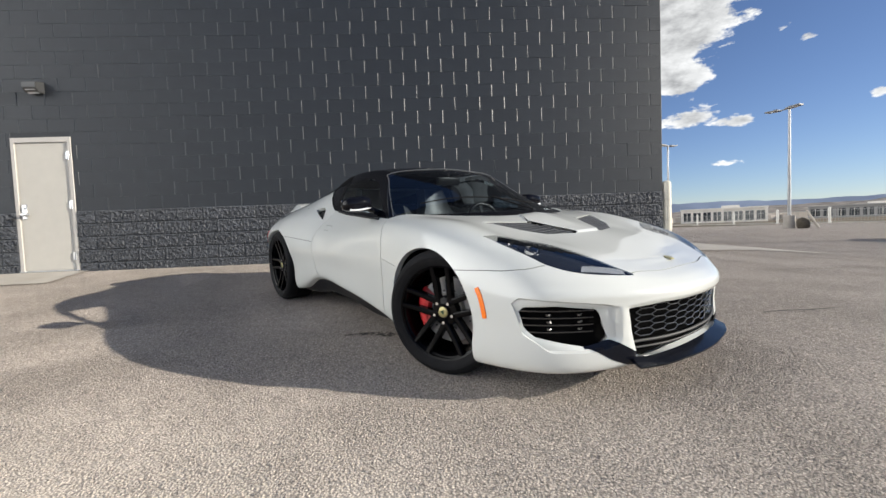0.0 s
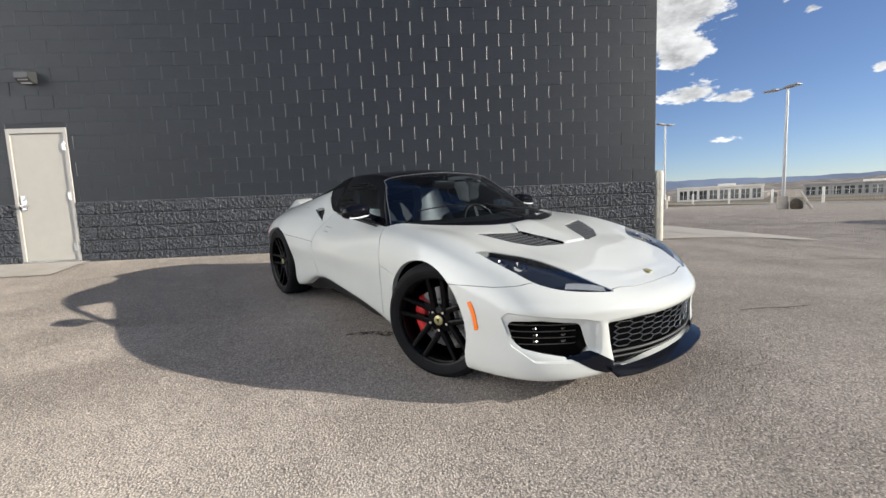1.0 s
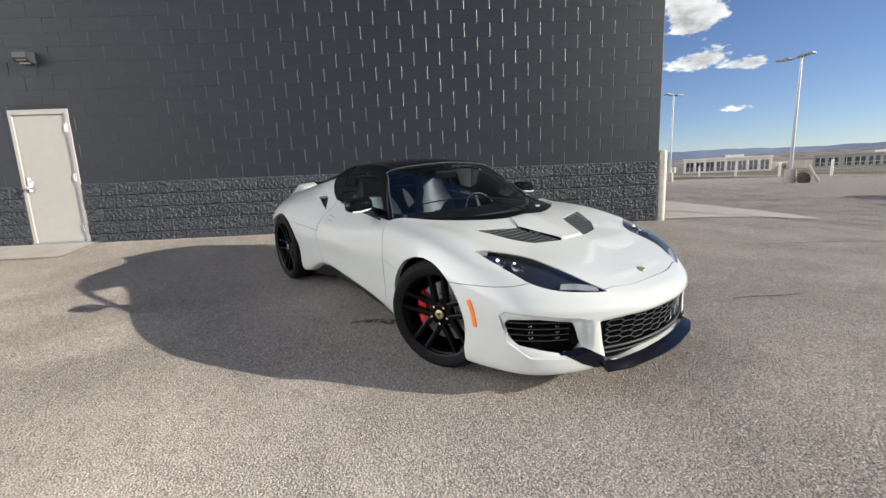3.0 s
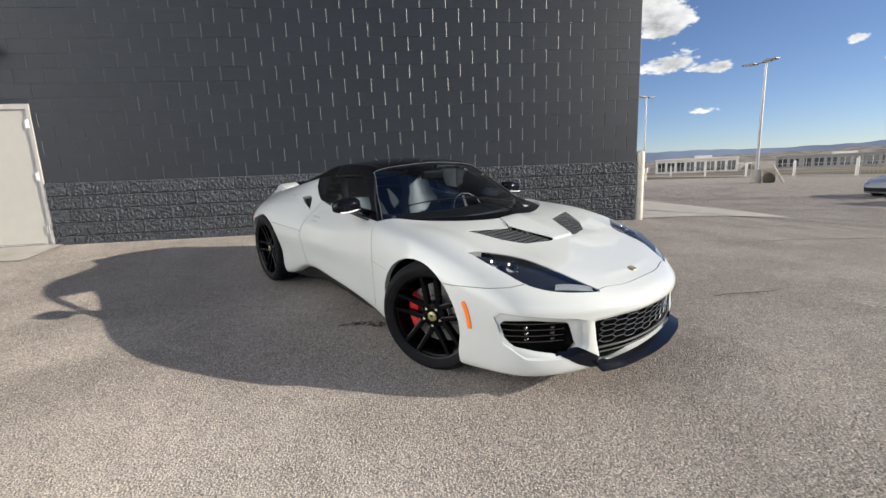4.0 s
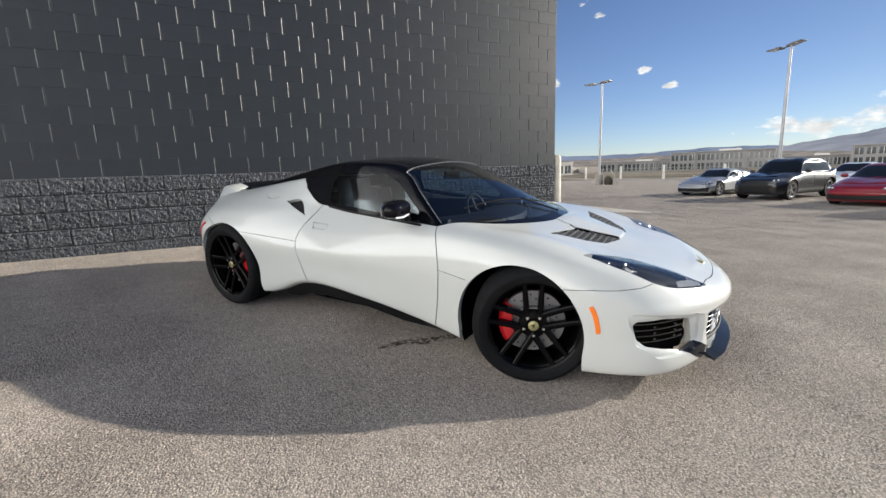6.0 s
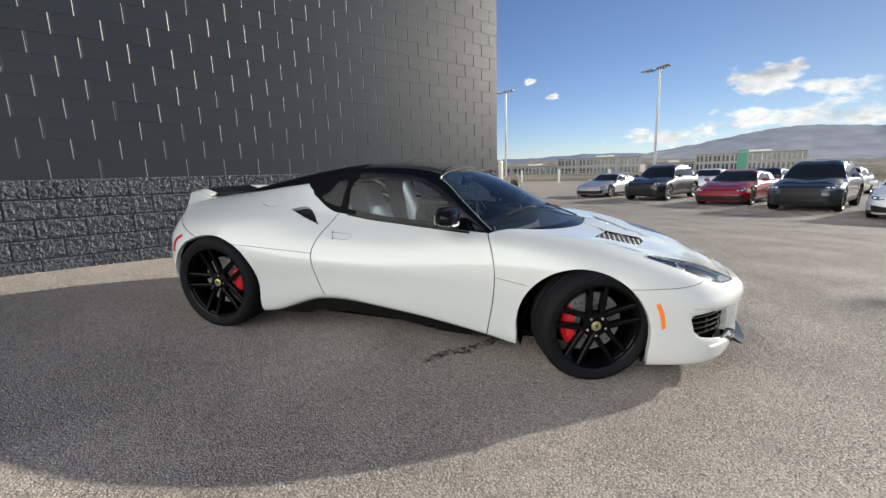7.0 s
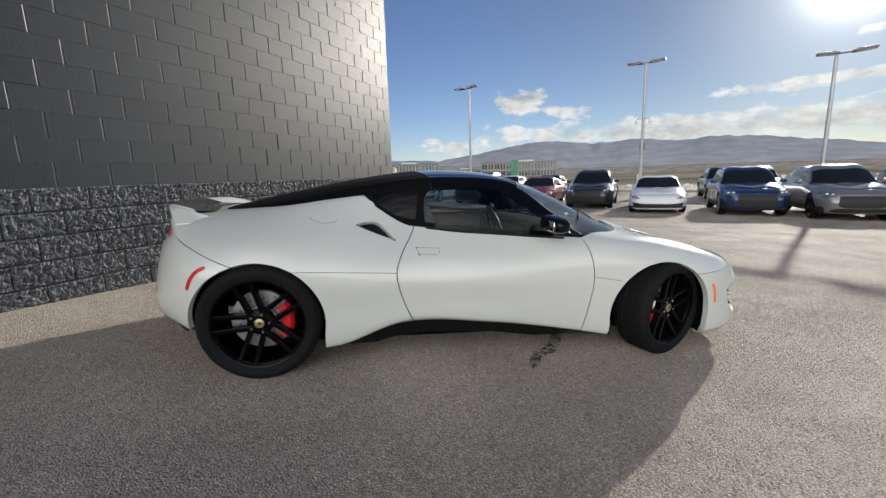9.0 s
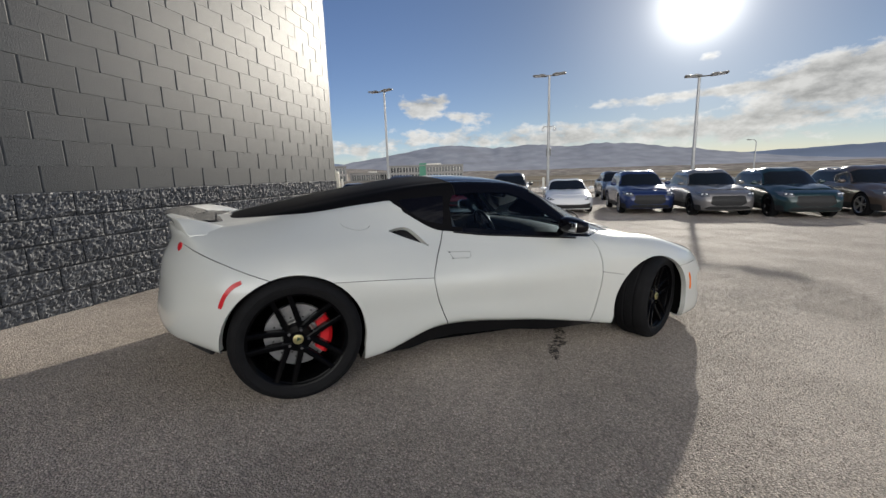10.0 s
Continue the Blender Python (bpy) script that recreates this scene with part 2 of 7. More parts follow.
M_leather = mat("grey_leather", (0.075, 0.078, 0.084), 0.45, vary=0.15, scale=12, bump=0.2, bump_scale=120)
M_dash = mat("dark_dash", (0.010, 0.010, 0.012), 0.6, spec=0.3, bump=0.2, bump_scale=200)
M_grille = mat("grille_black", (0.012, 0.012, 0.013), 0.14, coat=1.0)
M_mesh = mat("grille_mesh_grey", (0.10, 0.10, 0.105), 0.30, metal=0.5, coat=0.5)
M_bowl = mat("lamp_bowl", (0.022, 0.023, 0.027), 0.3, coat=0.3)
M_under = mat("underbody", (0.005, 0.005, 0.005), 0.9, spec=0.0)
M_lightgrey = mat("light_lamp", (0.75, 0.76, 0.78), 0.25, coat=0.5)
M_ventmesh = mat("vent_mesh_grey", (0.15, 0.15, 0.15), 0.45)
M_paper = mat("white_paper", (0.8, 0.8, 0.8), 0.7)


# ---------------------------------------------------------------- mesh tools
def part(name, bm, material, parent=None, label="", smooth=True, angle=40):
    """Link a bmesh (or a finished mesh) as one mesh object."""
    if isinstance(bm, bmesh.types.BMesh):
        me = bpy.data.meshes.new(name)
        bmesh.ops.recalc_face_normals(bm, faces=bm.faces)
        bm.to_mesh(me)
        bm.free()
    else:
        me = bm
    me.materials.append(material)
    if smooth:
        me.polygons.foreach_set("use_smooth", [True] * len(me.polygons))
        me.set_sharp_from_angle(angle=radians(angle))
    ob = new(name, me)
    ob.parent = parent
    if label:
        tagged(ob, label)
    return ob


def holder(name, m=None):
    ob = new(name)
    if m is not None:
        ob.matrix_basis = m
    return ob


def box(bm, sx, sy, sz, m=Matrix(), bevel=0.0, segs=1):
    out = bmesh.ops.create_cube(bm, size=1.0, matrix=m @ Matrix.Diagonal((sx, sy, sz, 1)))
    if bevel:
        edges = list({e for v in out["verts"] for e in v.link_edges})
        bmesh.ops.bevel(bm, geom=edges, offset=bevel, segments=segs, affect="EDGES", profile=0.6)
    return bm


def boxed(sx, sy, sz, m=Matrix(), bevel=0.0, segs=1):
    return box(bmesh.new(), sx, sy, sz, m, bevel, segs)


def cyl(bm, r1, r2, h, m=Matrix(), n=24, caps=True):
    """A (tapered) cylinder along z, centred."""
    bmesh.ops.create_cone(bm, cap_ends=caps, segments=n, radius1=r1, radius2=r2, depth=h, matrix=m)
    return bm


def lathe(bm, profile, n=48, m=Matrix(), closed=False):
    """Turn (radius, height) pairs round z."""
    rings = []
    for k in range(n):
        a = 2 * math.pi * k / n
        rings.append([bm.verts.new(m @ Vector((r * math.cos(a), r * math.sin(a), z))) for r, z in profile])
    for k in range(n):
        a, b = rings[k], rings[(k + 1) % n]
        for j in range(len(profile) - (0 if closed else 1)):
            j2 = (j + 1) % len(profile)
            vs = [a[j], b[j], b[j2], a[j2]]
            vs = [v for i, v in enumerate(vs) if v not in vs[:i]]
            bm.faces.new(vs)
    return bm


def tube(bm, pts, r, n=8, taper=None):
    """A round bar along points."""
    pts = [Vector(p) for p in pts]
    rings = []
    for i, p in enumerate(pts):
        d = (pts[min(i + 1, len(pts) - 1)] - pts[max(i - 1, 0)]).normalized()
        side = d.cross(Vector((0, 0, 1)))
        side = side.normalized() if side.length > 1e-4 else Vector((1, 0, 0))
        up = side.cross(d)
        rr = r if taper is None else r * taper[i]
        rings.append([bm.verts.new(p + rr * (math.cos(a) * side + math.sin(a) * up))
                      for a in (2 * math.pi * k / n for k in range(n))])
    for a, b in zip(rings, rings[1:]):
        for k in range(n):
            bm.faces.new((a[k], a[(k + 1) % n], b[(k + 1) % n], b[k]))
    bm.faces.new(rings[0][::-1]), bm.faces.new(rings[-1])
    return bm


def prism(bm, outline, depth, m=Matrix()):
    """A flat outline in x, y given a depth along z."""
    lo = [bm.verts.new(m @ Vector((x, y, 0))) for x, y in outline]
    hi = [bm.verts.new(m @ Vector((x, y, depth))) for x, y in outline]
    bm.faces.new(lo[::-1]), bm.faces.new(hi)
    for k in range(len(lo)):
        j = (k + 1) % len(lo)
        bm.faces.new((lo[k], lo[j], hi[j], hi[k]))
    return bm


def spline(knots, values, at):
    """Smooth curve through values at the knots (rows may be vectors)."""
    k, v, x = np.asarray(knots, float), np.asarray(values, float), np.asarray(at, float)
    if v.ndim == 1:
        return spline(k, v[:, None], x)[:, 0]
    d = np.diff(v, axis=0) / np.diff(k)[:, None]
    h = np.diff(k)[:, None]
    t = np.empty_like(v)
    t[1:-1] = (d[:-1] * h[1:] + d[1:] * h[:-1]) / (h[:-1] + h[1:])
    t[0], t[-1] = d[0], d[-1]
    i = np.clip(np.searchsorted(k, x, side="right") - 1, 0, len(k) - 2)
    hh = (k[i + 1] - k[i])[:, None]
    s = ((x - k[i])[:, None]) / hh
    return ((2 * s**3 - 3 * s**2 + 1) * v[i] + (s**3 - 2 * s**2 + s) * hh * t[i]
            + (-2 * s**3 + 3 * s**2) * v[i + 1] + (s**3 - s**2) * hh * t[i + 1])


class Shell:
    """A surface skinned over rails (rows of x, y, z from tail to nose), which can be cut along curves into named pieces."""

    def __init__(self, rails, nu, nv, mirror_ends=True, flip_faces=False):
        g = np.array(rails, float)                       # rail, column, xyz
        if mirror_ends:
            flip = np.array([1, -1, 1.0])
            g = np.concatenate([g[:, 1:2] * flip, g, g[:, -2:-1] * flip], axis=1)
        su = np.concatenate([[0], np.cumsum(np.linalg.norm(np.diff(g, axis=1), axis=2).mean(0))])
        sv = np.concatenate([[0], np.cumsum(np.linalg.norm(np.diff(g, axis=0), axis=2).mean(1))])
        lo, hi = (su[1], su[-2]) if mirror_ends else (su[0], su[-1])
        uu = np.linspace(lo, hi, nu)
        vv = np.linspace(0, sv[-1], nv)
        a = np.stack([spline(su, r, uu) for r in g])     # rail, nu, xyz
        b = spline(sv, a.reshape(len(g), -1), vv).reshape(nv, nu, 3)
        cu = np.arange(g.shape[1]) - (1 if mirror_ends else 0)
        U = np.interp(uu, su, cu)
        V = np.interp(vv, sv, np.arange(len(g)))
        uvs = np.stack(np.meshgrid(U, V), axis=2)
        self.p = [tuple(r) for r in np.concatenate([b, uvs], axis=2).reshape(-1, 5)]
        self.polys, self.tags = [], []
        for j in range(nv - 1):
            for i in range(nu - 1):
                o = j * nu + i
                q = (o, o + 1, o + nu + 1, o + nu)
                self.polys.append(q[::-1] if flip_faces else q)
                self.tags.append("body")

    def cut(self, f, tags=None):
        """Split the faces along f = 0; f takes x, y, z, u, v arrays."""
        val = f(*np.array(self.p).T)
        val = np.where(np.abs(val) < 1e-5, 1e-5, val).tolist()
        made, polys, out_tags = {}, [], []
        for poly, tag in zip(self.polys, self.tags):
            s = [val[i] > 0 for i in poly]
            if (tags is not None and tag not in tags) or all(s) or not any(s):
                polys.append(poly), out_tags.append(tag)
                continue
            pos, neg = [], []
            n = len(poly)
            for k in range(n):
                i, j = poly[k], poly[(k + 1) % n]
                (pos if s[k] else neg).append(i)
                if s[k] != s[(k + 1) % n]:
                    key = (min(i, j), max(i, j))
                    if key not in made:
                        w = val[i] / (val[i] - val[j])
                        self.p.append(tuple(a + (b - a) * w for a, b in zip(self.p[i], self.p[j])))
                        val.append(0.0)
                        made[key] = len(self.p) - 1
                    pos.append(made[key]), neg.append(made[key])
            for q in (pos, neg):
                if len(q) > 2:
                    polys.append(tuple(q)), out_tags.append(tag)
        self.polys, self.tags = polys, out_tags

    def mark(self, f, tag, tags=None, cut=True):
        """Cut along f = 0 and name the part where f > 0."""
        if cut:
            self.cut(f, tags)
        pts = np.array(self.p)
        mid = np.array([pts[list(q)].mean(0) for q in self.polys])
        inside = f(*mid.T) > 0
        for k in np.nonzero(inside)[0]:
            if tags is None or self.tags[k] in tags:
                self.tags[k] = tag

    def seam(self, f, tag="seam", tags=None, half=0.0022, limit=None):
        """A shut line along f = 0 (f in metres)."""
        g = (lambda *a: half - np.abs(f(*a))) if limit is None else (lambda *a: np.minimum(half - np.abs(f(*a)), limit(*a)))
        self.cut(lambda *a: f(*a) - half, tags)
        self.cut(lambda *a: f(*a) + half, tags)
        self.mark(g, tag, tags, cut=limit is not None)

    def normals(self):
        pts = np.array(self.p)[:, :3]
        nrm = np.zeros_like(pts)
        for q in self.polys:
            a = pts[list(q)]
            c = np.cross(a[1] - a[0], a[2] - a[0]) if len(q) == 3 else np.cross(a[2] - a[0], a[3] - a[1])
            for i in q:
                nrm[i] += c
        return nrm / np.maximum(np.linalg.norm(nrm, axis=1), 1e-12)[:, None]

    def mesh(self, name, tag, sides=(1,), rim=0.0, push=0.0, nrm=None):
        """A mesh of the faces named tag. sides: 1 as built (y > 0), -1 mirrored. rim: depth of the turned-in edge."""
        nrm = self.normals() if nrm is None else nrm
        pts = np.array(self.p)[:, :3] - push * nrm
        verts, faces = [], []
        for side in sides:
            index = {}
            base_edges = {}
            for q, t in zip(self.polys, self.tags):
                if t != tag:
                    continue
                f = []
                for i in q:
                    if i not in index:
                        index[i] = len(verts)
                        verts.append((pts[i][0], pts[i][1] * side, pts[i][2]))
                    f.append(i)
                for k in range(len(f)):
                    e = (f[k], f[(k + 1) % len(f)])
                    base_edges[e] = 1
                w = [index[i] for i in f]
                faces.append(w if side == 1 else w[::-1])
            if rim:
                for a, b in base_edges:
                    if (b, a) in base_edges or (abs(pts[a][1]) < 1e-4 and abs(pts[b][1]) < 1e-4):
                        continue
                    o = len(verts)
                    for i in (a, b, b, a):
                        d = rim if len(verts) - o >= 2 else 0.0
                        q = pts[i] - d * nrm[i]
                        verts.append((q[0], q[1] * side, q[2]))
                    w = [o + 3, o + 2, o + 1, o]
                    faces.append(w if side == 1 else w[::-1])
        me = bpy.data.meshes.new(name)
        me.from_pydata(verts, [], faces)
        if len(sides) == 2:
            bm = bmesh.new()
            bm.from_mesh(me)
            bmesh.ops.remove_doubles(bm, verts=[v for v in bm.verts if abs(v.co.y) < 1e-4], dist=1e-5)
            bm.to_mesh(me)
            bm.free()
        me.validate()
        return me


def polygon(outline):
    """Signed distance to a closed outline, positive inside."""
    o = np.array(outline, float)

    def f(a, b):
        a, b = np.asarray(a, float), np.asarray(b, float)
        best = np.full(a.shape, 1e9)
        inside = np.zeros(a.shape, bool)
        for (x0, y0), (x1, y1) in zip(o, np.roll(o, -1, axis=0)):
            dx, dy = x1 - x0, y1 - y0
            t = np.clip(((a - x0) * dx + (b - y0) * dy) / (dx * dx + dy * dy), 0, 1)
            best = np.minimum(best, np.hypot(a - x0 - t * dx, b - y0 - t * dy))
            if abs(dy) > 1e-9:
                inside ^= ((y0 > b) != (y1 > b)) & (a < dx * (b - y0) / dy + x0)
        return np.where(inside, best, -best)
    return f


def polyline(points, loop=False):
    """Signed distance to an open line; the sign says which side (left is positive)."""
    o = np.array(points, float)

    def f(a, b):
        a, b = np.asarray(a, float), np.asarray(b, float)
        best, sign = np.full(a.shape, 1e9), np.ones(a.shape)
        for (x0, y0), (x1, y1) in zip(o[:-1], o[1:]):
            dx, dy = x1 - x0, y1 - y0
            t = np.clip(((a - x0) * dx + (b - y0) * dy) / (dx * dx + dy * dy), 0, 1)
            d = np.hypot(a - x0 - t * dx, b - y0 - t * dy)
            near = d < best
            best = np.where(near, d, best)
            sign = np.where(near, np.sign(dx * (b - y0) - dy * (a - x0)), sign)
        return best * np.where(sign == 0, 1, sign)
    return f


def curve(points, n=8):
    """A smooth open line through points."""
    p = np.array(points, float)
    k = np.concatenate([[0], np.cumsum(np.linalg.norm(np.diff(p, axis=0), axis=1))])
    return spline(k, p, np.linspace(0, k[-1], n * (len(p) - 1) + 1))

# ---------------------------------------------------------------- ground
def smooth(a, b, x):
    t = np.clip((np.asarray(x, float) - a) / (b - a), 0, 1)
    return t * t * (3 - 2 * t)


def ground_z(x, y):
    """Height of the lot: it falls away from the building and towards the parked rows, then to the valley."""
    x, y = np.asarray(x, float), np.asarray(y, float)
    yy = np.clip(y, -7, 7) + 2.0 * np.tanh((y - np.clip(y, -7, 7)) / 6)
    near = 0.0505 * yy * (1 - 0.85 * smooth(4, 12, x) * (1 - smooth(12, 20, y))) - 0.45 * smooth(2.5, 14, x)
    near = near + 0.065 * smooth(3.7, 4.6, y) * smooth(0.5, -2.5, x)
    far = np.hypot(x, y)
    return near * (1 - smooth(40, 120, far)) - 0.3 * smooth(45, 120, far) - 30 * smooth(140, 1200, far)


def gz(x, y):
    return float(ground_z(x, y))


def axis_steps(near, step, far):
    a = list(np.arange(-near, near + 1e-6, step))
    v, d = near, step
    while v < far:
        d *= 1.25
        v += d
        a.append(v)
        a.insert(0, -v)
    return np.array(a)


GX, GY = axis_steps(9, 0.25, 4200) + 1.0, axis_steps(9, 0.25, 4200)
gxx, gyy = np.meshgrid(GX, GY)
gzz = ground_z(gxx, gyy)
nx = len(GX)
me = bpy.data.meshes.new("ground")
me.from_pydata(np.stack([gxx, gyy, gzz], 2).reshape(-1, 3).tolist(), [],
               [(j * nx + i, j * nx + i + 1, (j + 1) * nx + i + 1, (j + 1) * nx + i)
                for j in range(len(GY) - 1) for i in range(nx - 1)])


def asphalt():
    m = bpy.data.materials.new("worn_asphalt")
    m.use_nodes = True
    nt = m.node_tree
    b = nt.nodes["Principled BSDF"]
    tc = nt.nodes.new("ShaderNodeTexCoord")
    N, L = nt.nodes.new, nt.links.new
    chips = N("ShaderNodeTexVoronoi")
    socket(chips, "Scale", 110.0)
    L(tc.outputs["Object"], chips.inputs["Vector"])
    ramp = N("ShaderNodeValToRGB")
    els = ramp.color_ramp.elements
    els[0].position, els[0].color = 0.0, (0.285, 0.246, 0.210, 1)
    els[1].position, els[1].color = 1.0, (0.84, 0.73, 0.62, 1)
    for pos, c in ((0.35, (0.45, 0.388, 0.330, 1)), (0.75, (0.565, 0.487, 0.415, 1))):
        e = els.new(pos)
        e.color = c
    L(chips.outputs["Color"], ramp.inputs["Fac"])
    dark = N("ShaderNodeMapRange")                      # binder between the chips
    socket(dark, "From Min", 0.25), socket(dark, "From Max", 0.75), socket(dark, "To Min", 1.0), socket(dark, "To Max", 0.56)
    L(chips.outputs["Distance"], dark.inputs["Value"])
    big = N("ShaderNodeTexNoise")
    socket(big, "Scale", 0.7), socket(big, "Detail", 6.0), socket(big, "Roughness", 0.62)
    L(tc.outputs["Object"], big.inputs["Vector"])
    wear = N("ShaderNodeMapRange")
    socket(wear, "From Min", 0.3), socket(wear, "From Max", 0.7), socket(wear, "To Min", 0.93), socket(wear, "To Max", 1.09)
    L(big.outputs["Fac"], wear.inputs["Value"])
    mul = N("ShaderNodeMath")
    mul.operation = "MULTIPLY"
    blot = N("ShaderNodeTexNoise")                      # dust and worn patches
    socket(blot, "Scale", 6.5), socket(blot, "Detail", 7.0), socket(blot, "Roughness", 0.68)
    L(tc.outputs["Object"], blot.inputs["Vector"])
    blot_r = N("ShaderNodeMapRange")
    socket(blot_r, "From Min", 0.3), socket(blot_r, "From Max", 0.7), socket(blot_r, "To Min", 0.92), socket(blot_r, "To Max", 1.08)
    L(blot.outputs["Fac"], blot_r.inputs["Value"])
    both = N("ShaderNodeMath")
    both.operation = "MULTIPLY"
    L(blot_r.outputs[0], both.inputs[0]), L(wear.outputs[0], both.inputs[1])
    L(dark.outputs[0], mul.inputs[0]), L(both.outputs[0], mul.inputs[1])
    sc = N("ShaderNodeVectorMath")
    sc.operation = "SCALE"
    # sandy film in front of the parked car, paler to paint in stronger sunlight
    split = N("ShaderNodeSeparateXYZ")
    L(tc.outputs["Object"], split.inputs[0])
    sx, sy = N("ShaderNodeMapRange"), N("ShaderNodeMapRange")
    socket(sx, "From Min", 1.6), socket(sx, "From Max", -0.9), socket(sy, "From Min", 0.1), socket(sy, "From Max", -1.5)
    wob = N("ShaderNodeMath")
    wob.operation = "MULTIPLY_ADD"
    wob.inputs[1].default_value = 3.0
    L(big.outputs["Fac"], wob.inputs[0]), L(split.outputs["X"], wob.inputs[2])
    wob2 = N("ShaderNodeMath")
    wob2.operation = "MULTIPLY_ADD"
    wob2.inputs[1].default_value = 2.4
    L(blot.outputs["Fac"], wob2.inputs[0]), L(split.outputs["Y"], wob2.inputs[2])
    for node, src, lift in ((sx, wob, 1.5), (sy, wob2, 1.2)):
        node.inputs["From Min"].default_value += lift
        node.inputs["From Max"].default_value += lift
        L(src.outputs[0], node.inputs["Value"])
    sand_sun = N("ShaderNodeMath")
    sand_sun.operation = "MULTIPLY"
    L(sx.outputs[0], sand_sun.inputs[0]), L(sy.outputs[0], sand_sun.inputs[1])
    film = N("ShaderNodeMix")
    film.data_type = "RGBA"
    sand_sun_amt = N("ShaderNodeMath")
    sand_sun_amt.operation = "MULTIPLY"
    sand_sun_amt.inputs[1].default_value = 0.80
    L(sand_sun.outputs[0], sand_sun_amt.inputs[0])
    L(sand_sun_amt.outputs[0], film.inputs["Factor"]), L(ramp.outputs[0], film.inputs["A"])
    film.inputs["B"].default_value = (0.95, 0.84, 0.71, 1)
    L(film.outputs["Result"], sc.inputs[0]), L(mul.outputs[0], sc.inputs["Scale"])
    # beyond the lot: dry grass and scrub
    sep = N("ShaderNodeVectorMath")
    sep.operation = "LENGTH"
    L(tc.outputs["Object"], sep.inputs[0])
    lot = N("ShaderNodeMapRange")
    socket(lot, "From Min", 43.0), socket(lot, "From Max", 46.0)
    L(sep.outputs["Value"], lot.inputs["Value"])
    scrub = N("ShaderNodeTexNoise")
    socket(scrub, "Scale", 0.035), socket(scrub, "Detail", 8.0), socket(scrub, "Roughness", 0.6)
    L(tc.outputs["Object"], scrub.inputs["Vector"])
    sr = N("ShaderNodeValToRGB")
    se = sr.color_ramp.elements
    se[0].position, se[0].color = 0.35, (0.13, 0.112, 0.088, 1)
    se[1].position, se[1].color = 0.65, (0.31, 0.262, 0.20, 1)
    L(scrub.outputs["Fac"], sr.inputs["Fac"])
    mx = N("ShaderNodeMix")
    mx.data_type = "RGBA"
    L(lot.outputs[0], mx.inputs["Factor"]), L(sc.outputs[0], mx.inputs["A"]), L(sr.outputs[0], mx.inputs["B"])
    L(mx.outputs["Result"], b.inputs["Base Color"])
    socket(b, "Roughness", 0.80), socket(b, "Diffuse Roughness", 0.6)
    gloss = N("ShaderNodeMapRange")
    socket(gloss, "From Min", 0.0), socket(gloss, "From Max", 1.0), socket(gloss, "To Min", 0.32), socket(gloss, "To Max", 0.0)
    L(lot.outputs[0], gloss.inputs["Value"]), L(gloss.outputs[0], b.inputs["Specular IOR Level"])
    inv = N("ShaderNodeMath")
    inv.operation = "MULTIPLY"
    inv.inputs[1].default_value = -1.0
    pits = N("ShaderNodeTexVoronoi")
    socket(pits, "Scale", 75.0)
    L(tc.outputs["Object"], pits.inputs["Vector"])
    tall = N("ShaderNodeMath")
    tall.operation = "MULTIPLY_ADD"
    tall.inputs[1].default_value = 0.45
    L(pits.outputs["Distance"], tall.inputs[0])
    step = N("ShaderNodeMath")                          # some chips stand higher than others
    step.operation = "MULTIPLY_ADD"
    step.inputs[1].default_value = -0.6
    tone = N("ShaderNodeSeparateColor")
    L(chips.outputs["Color"], tone.inputs[0])
    L(tone.outputs[1], step.inputs[0]), L(chips.outputs["Distance"], step.inputs[2]), L(step.outputs[0], tall.inputs[2])
    L(tall.outputs[0], inv.inputs[0])
    bp = N("ShaderNodeBump")
    socket(bp, "Strength", 1.0), socket(bp, "Distance", 0.012)
    L(inv.outputs[0], bp.inputs["Height"])
    patch = N("ShaderNodeTexNoise")                     # worn smooth and coarse patches
    socket(patch, "Scale", 1.1), socket(patch, "Detail", 3.0)
    L(tc.outputs["Object"], patch.inputs["Vector"])
    coarse = N("ShaderNodeMapRange")
    socket(coarse, "From Min", 0.40), socket(coarse, "From Max", 0.58), socket(coarse, "To Min", 0.60), socket(coarse, "To Max", 1.0)
    L(patch.outputs["Fac"], coarse.inputs["Value"]), L(coarse.outputs[0], bp.inputs["Strength"])
    bp2 = N("ShaderNodeBump")
    socket(bp2, "Strength", 0.35), socket(bp2, "Distance", 0.02)
    mid = N("ShaderNodeTexNoise")
    socket(mid, "Scale", 9.0), socket(mid, "Detail", 4.0)
    L(tc.outputs["Object"], mid.inputs["Vector"]), L(mid.outputs["Fac"], bp2.inputs["Height"])
    L(bp.outputs[0], bp2.inputs["Normal"]), L(bp2.outputs[0], b.inputs["Normal"])
    return m


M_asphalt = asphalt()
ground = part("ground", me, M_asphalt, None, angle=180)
tagged(ground, "worn grey chip-seal asphalt of a car lot, running out to dry fields", "ground", kind="structure")


# ---------------------------------------------------------------- sports car
CAR_F = Vector((0.5633, -0.8252, -0.0417)).normalized()
CAR_U = Vector((0, -0.0505, 1)).normalized()
CAR_L = CAR_U.cross(CAR_F).normalized()
CAR_U = CAR_F.cross(CAR_L)
CAR_O = Vector((0, 0, 0.32)) - CAR_U * 0.322 + CAR_L * 0.83
car_m = Matrix((CAR_F, CAR_L, CAR_U)).transposed().to_4x4()
car_m.translation = CAR_O
car = holder("sports_car", car_m)
tagged(car, "low white two-door sports car with black roof and wheels", "car")

# rails run from the middle of the tail round the side to the middle of the nose
SIDE_X = (-2.98, -2.575, -2.15, -1.75, -1.2, -0.6, -0.38, 0.0, 0.33)


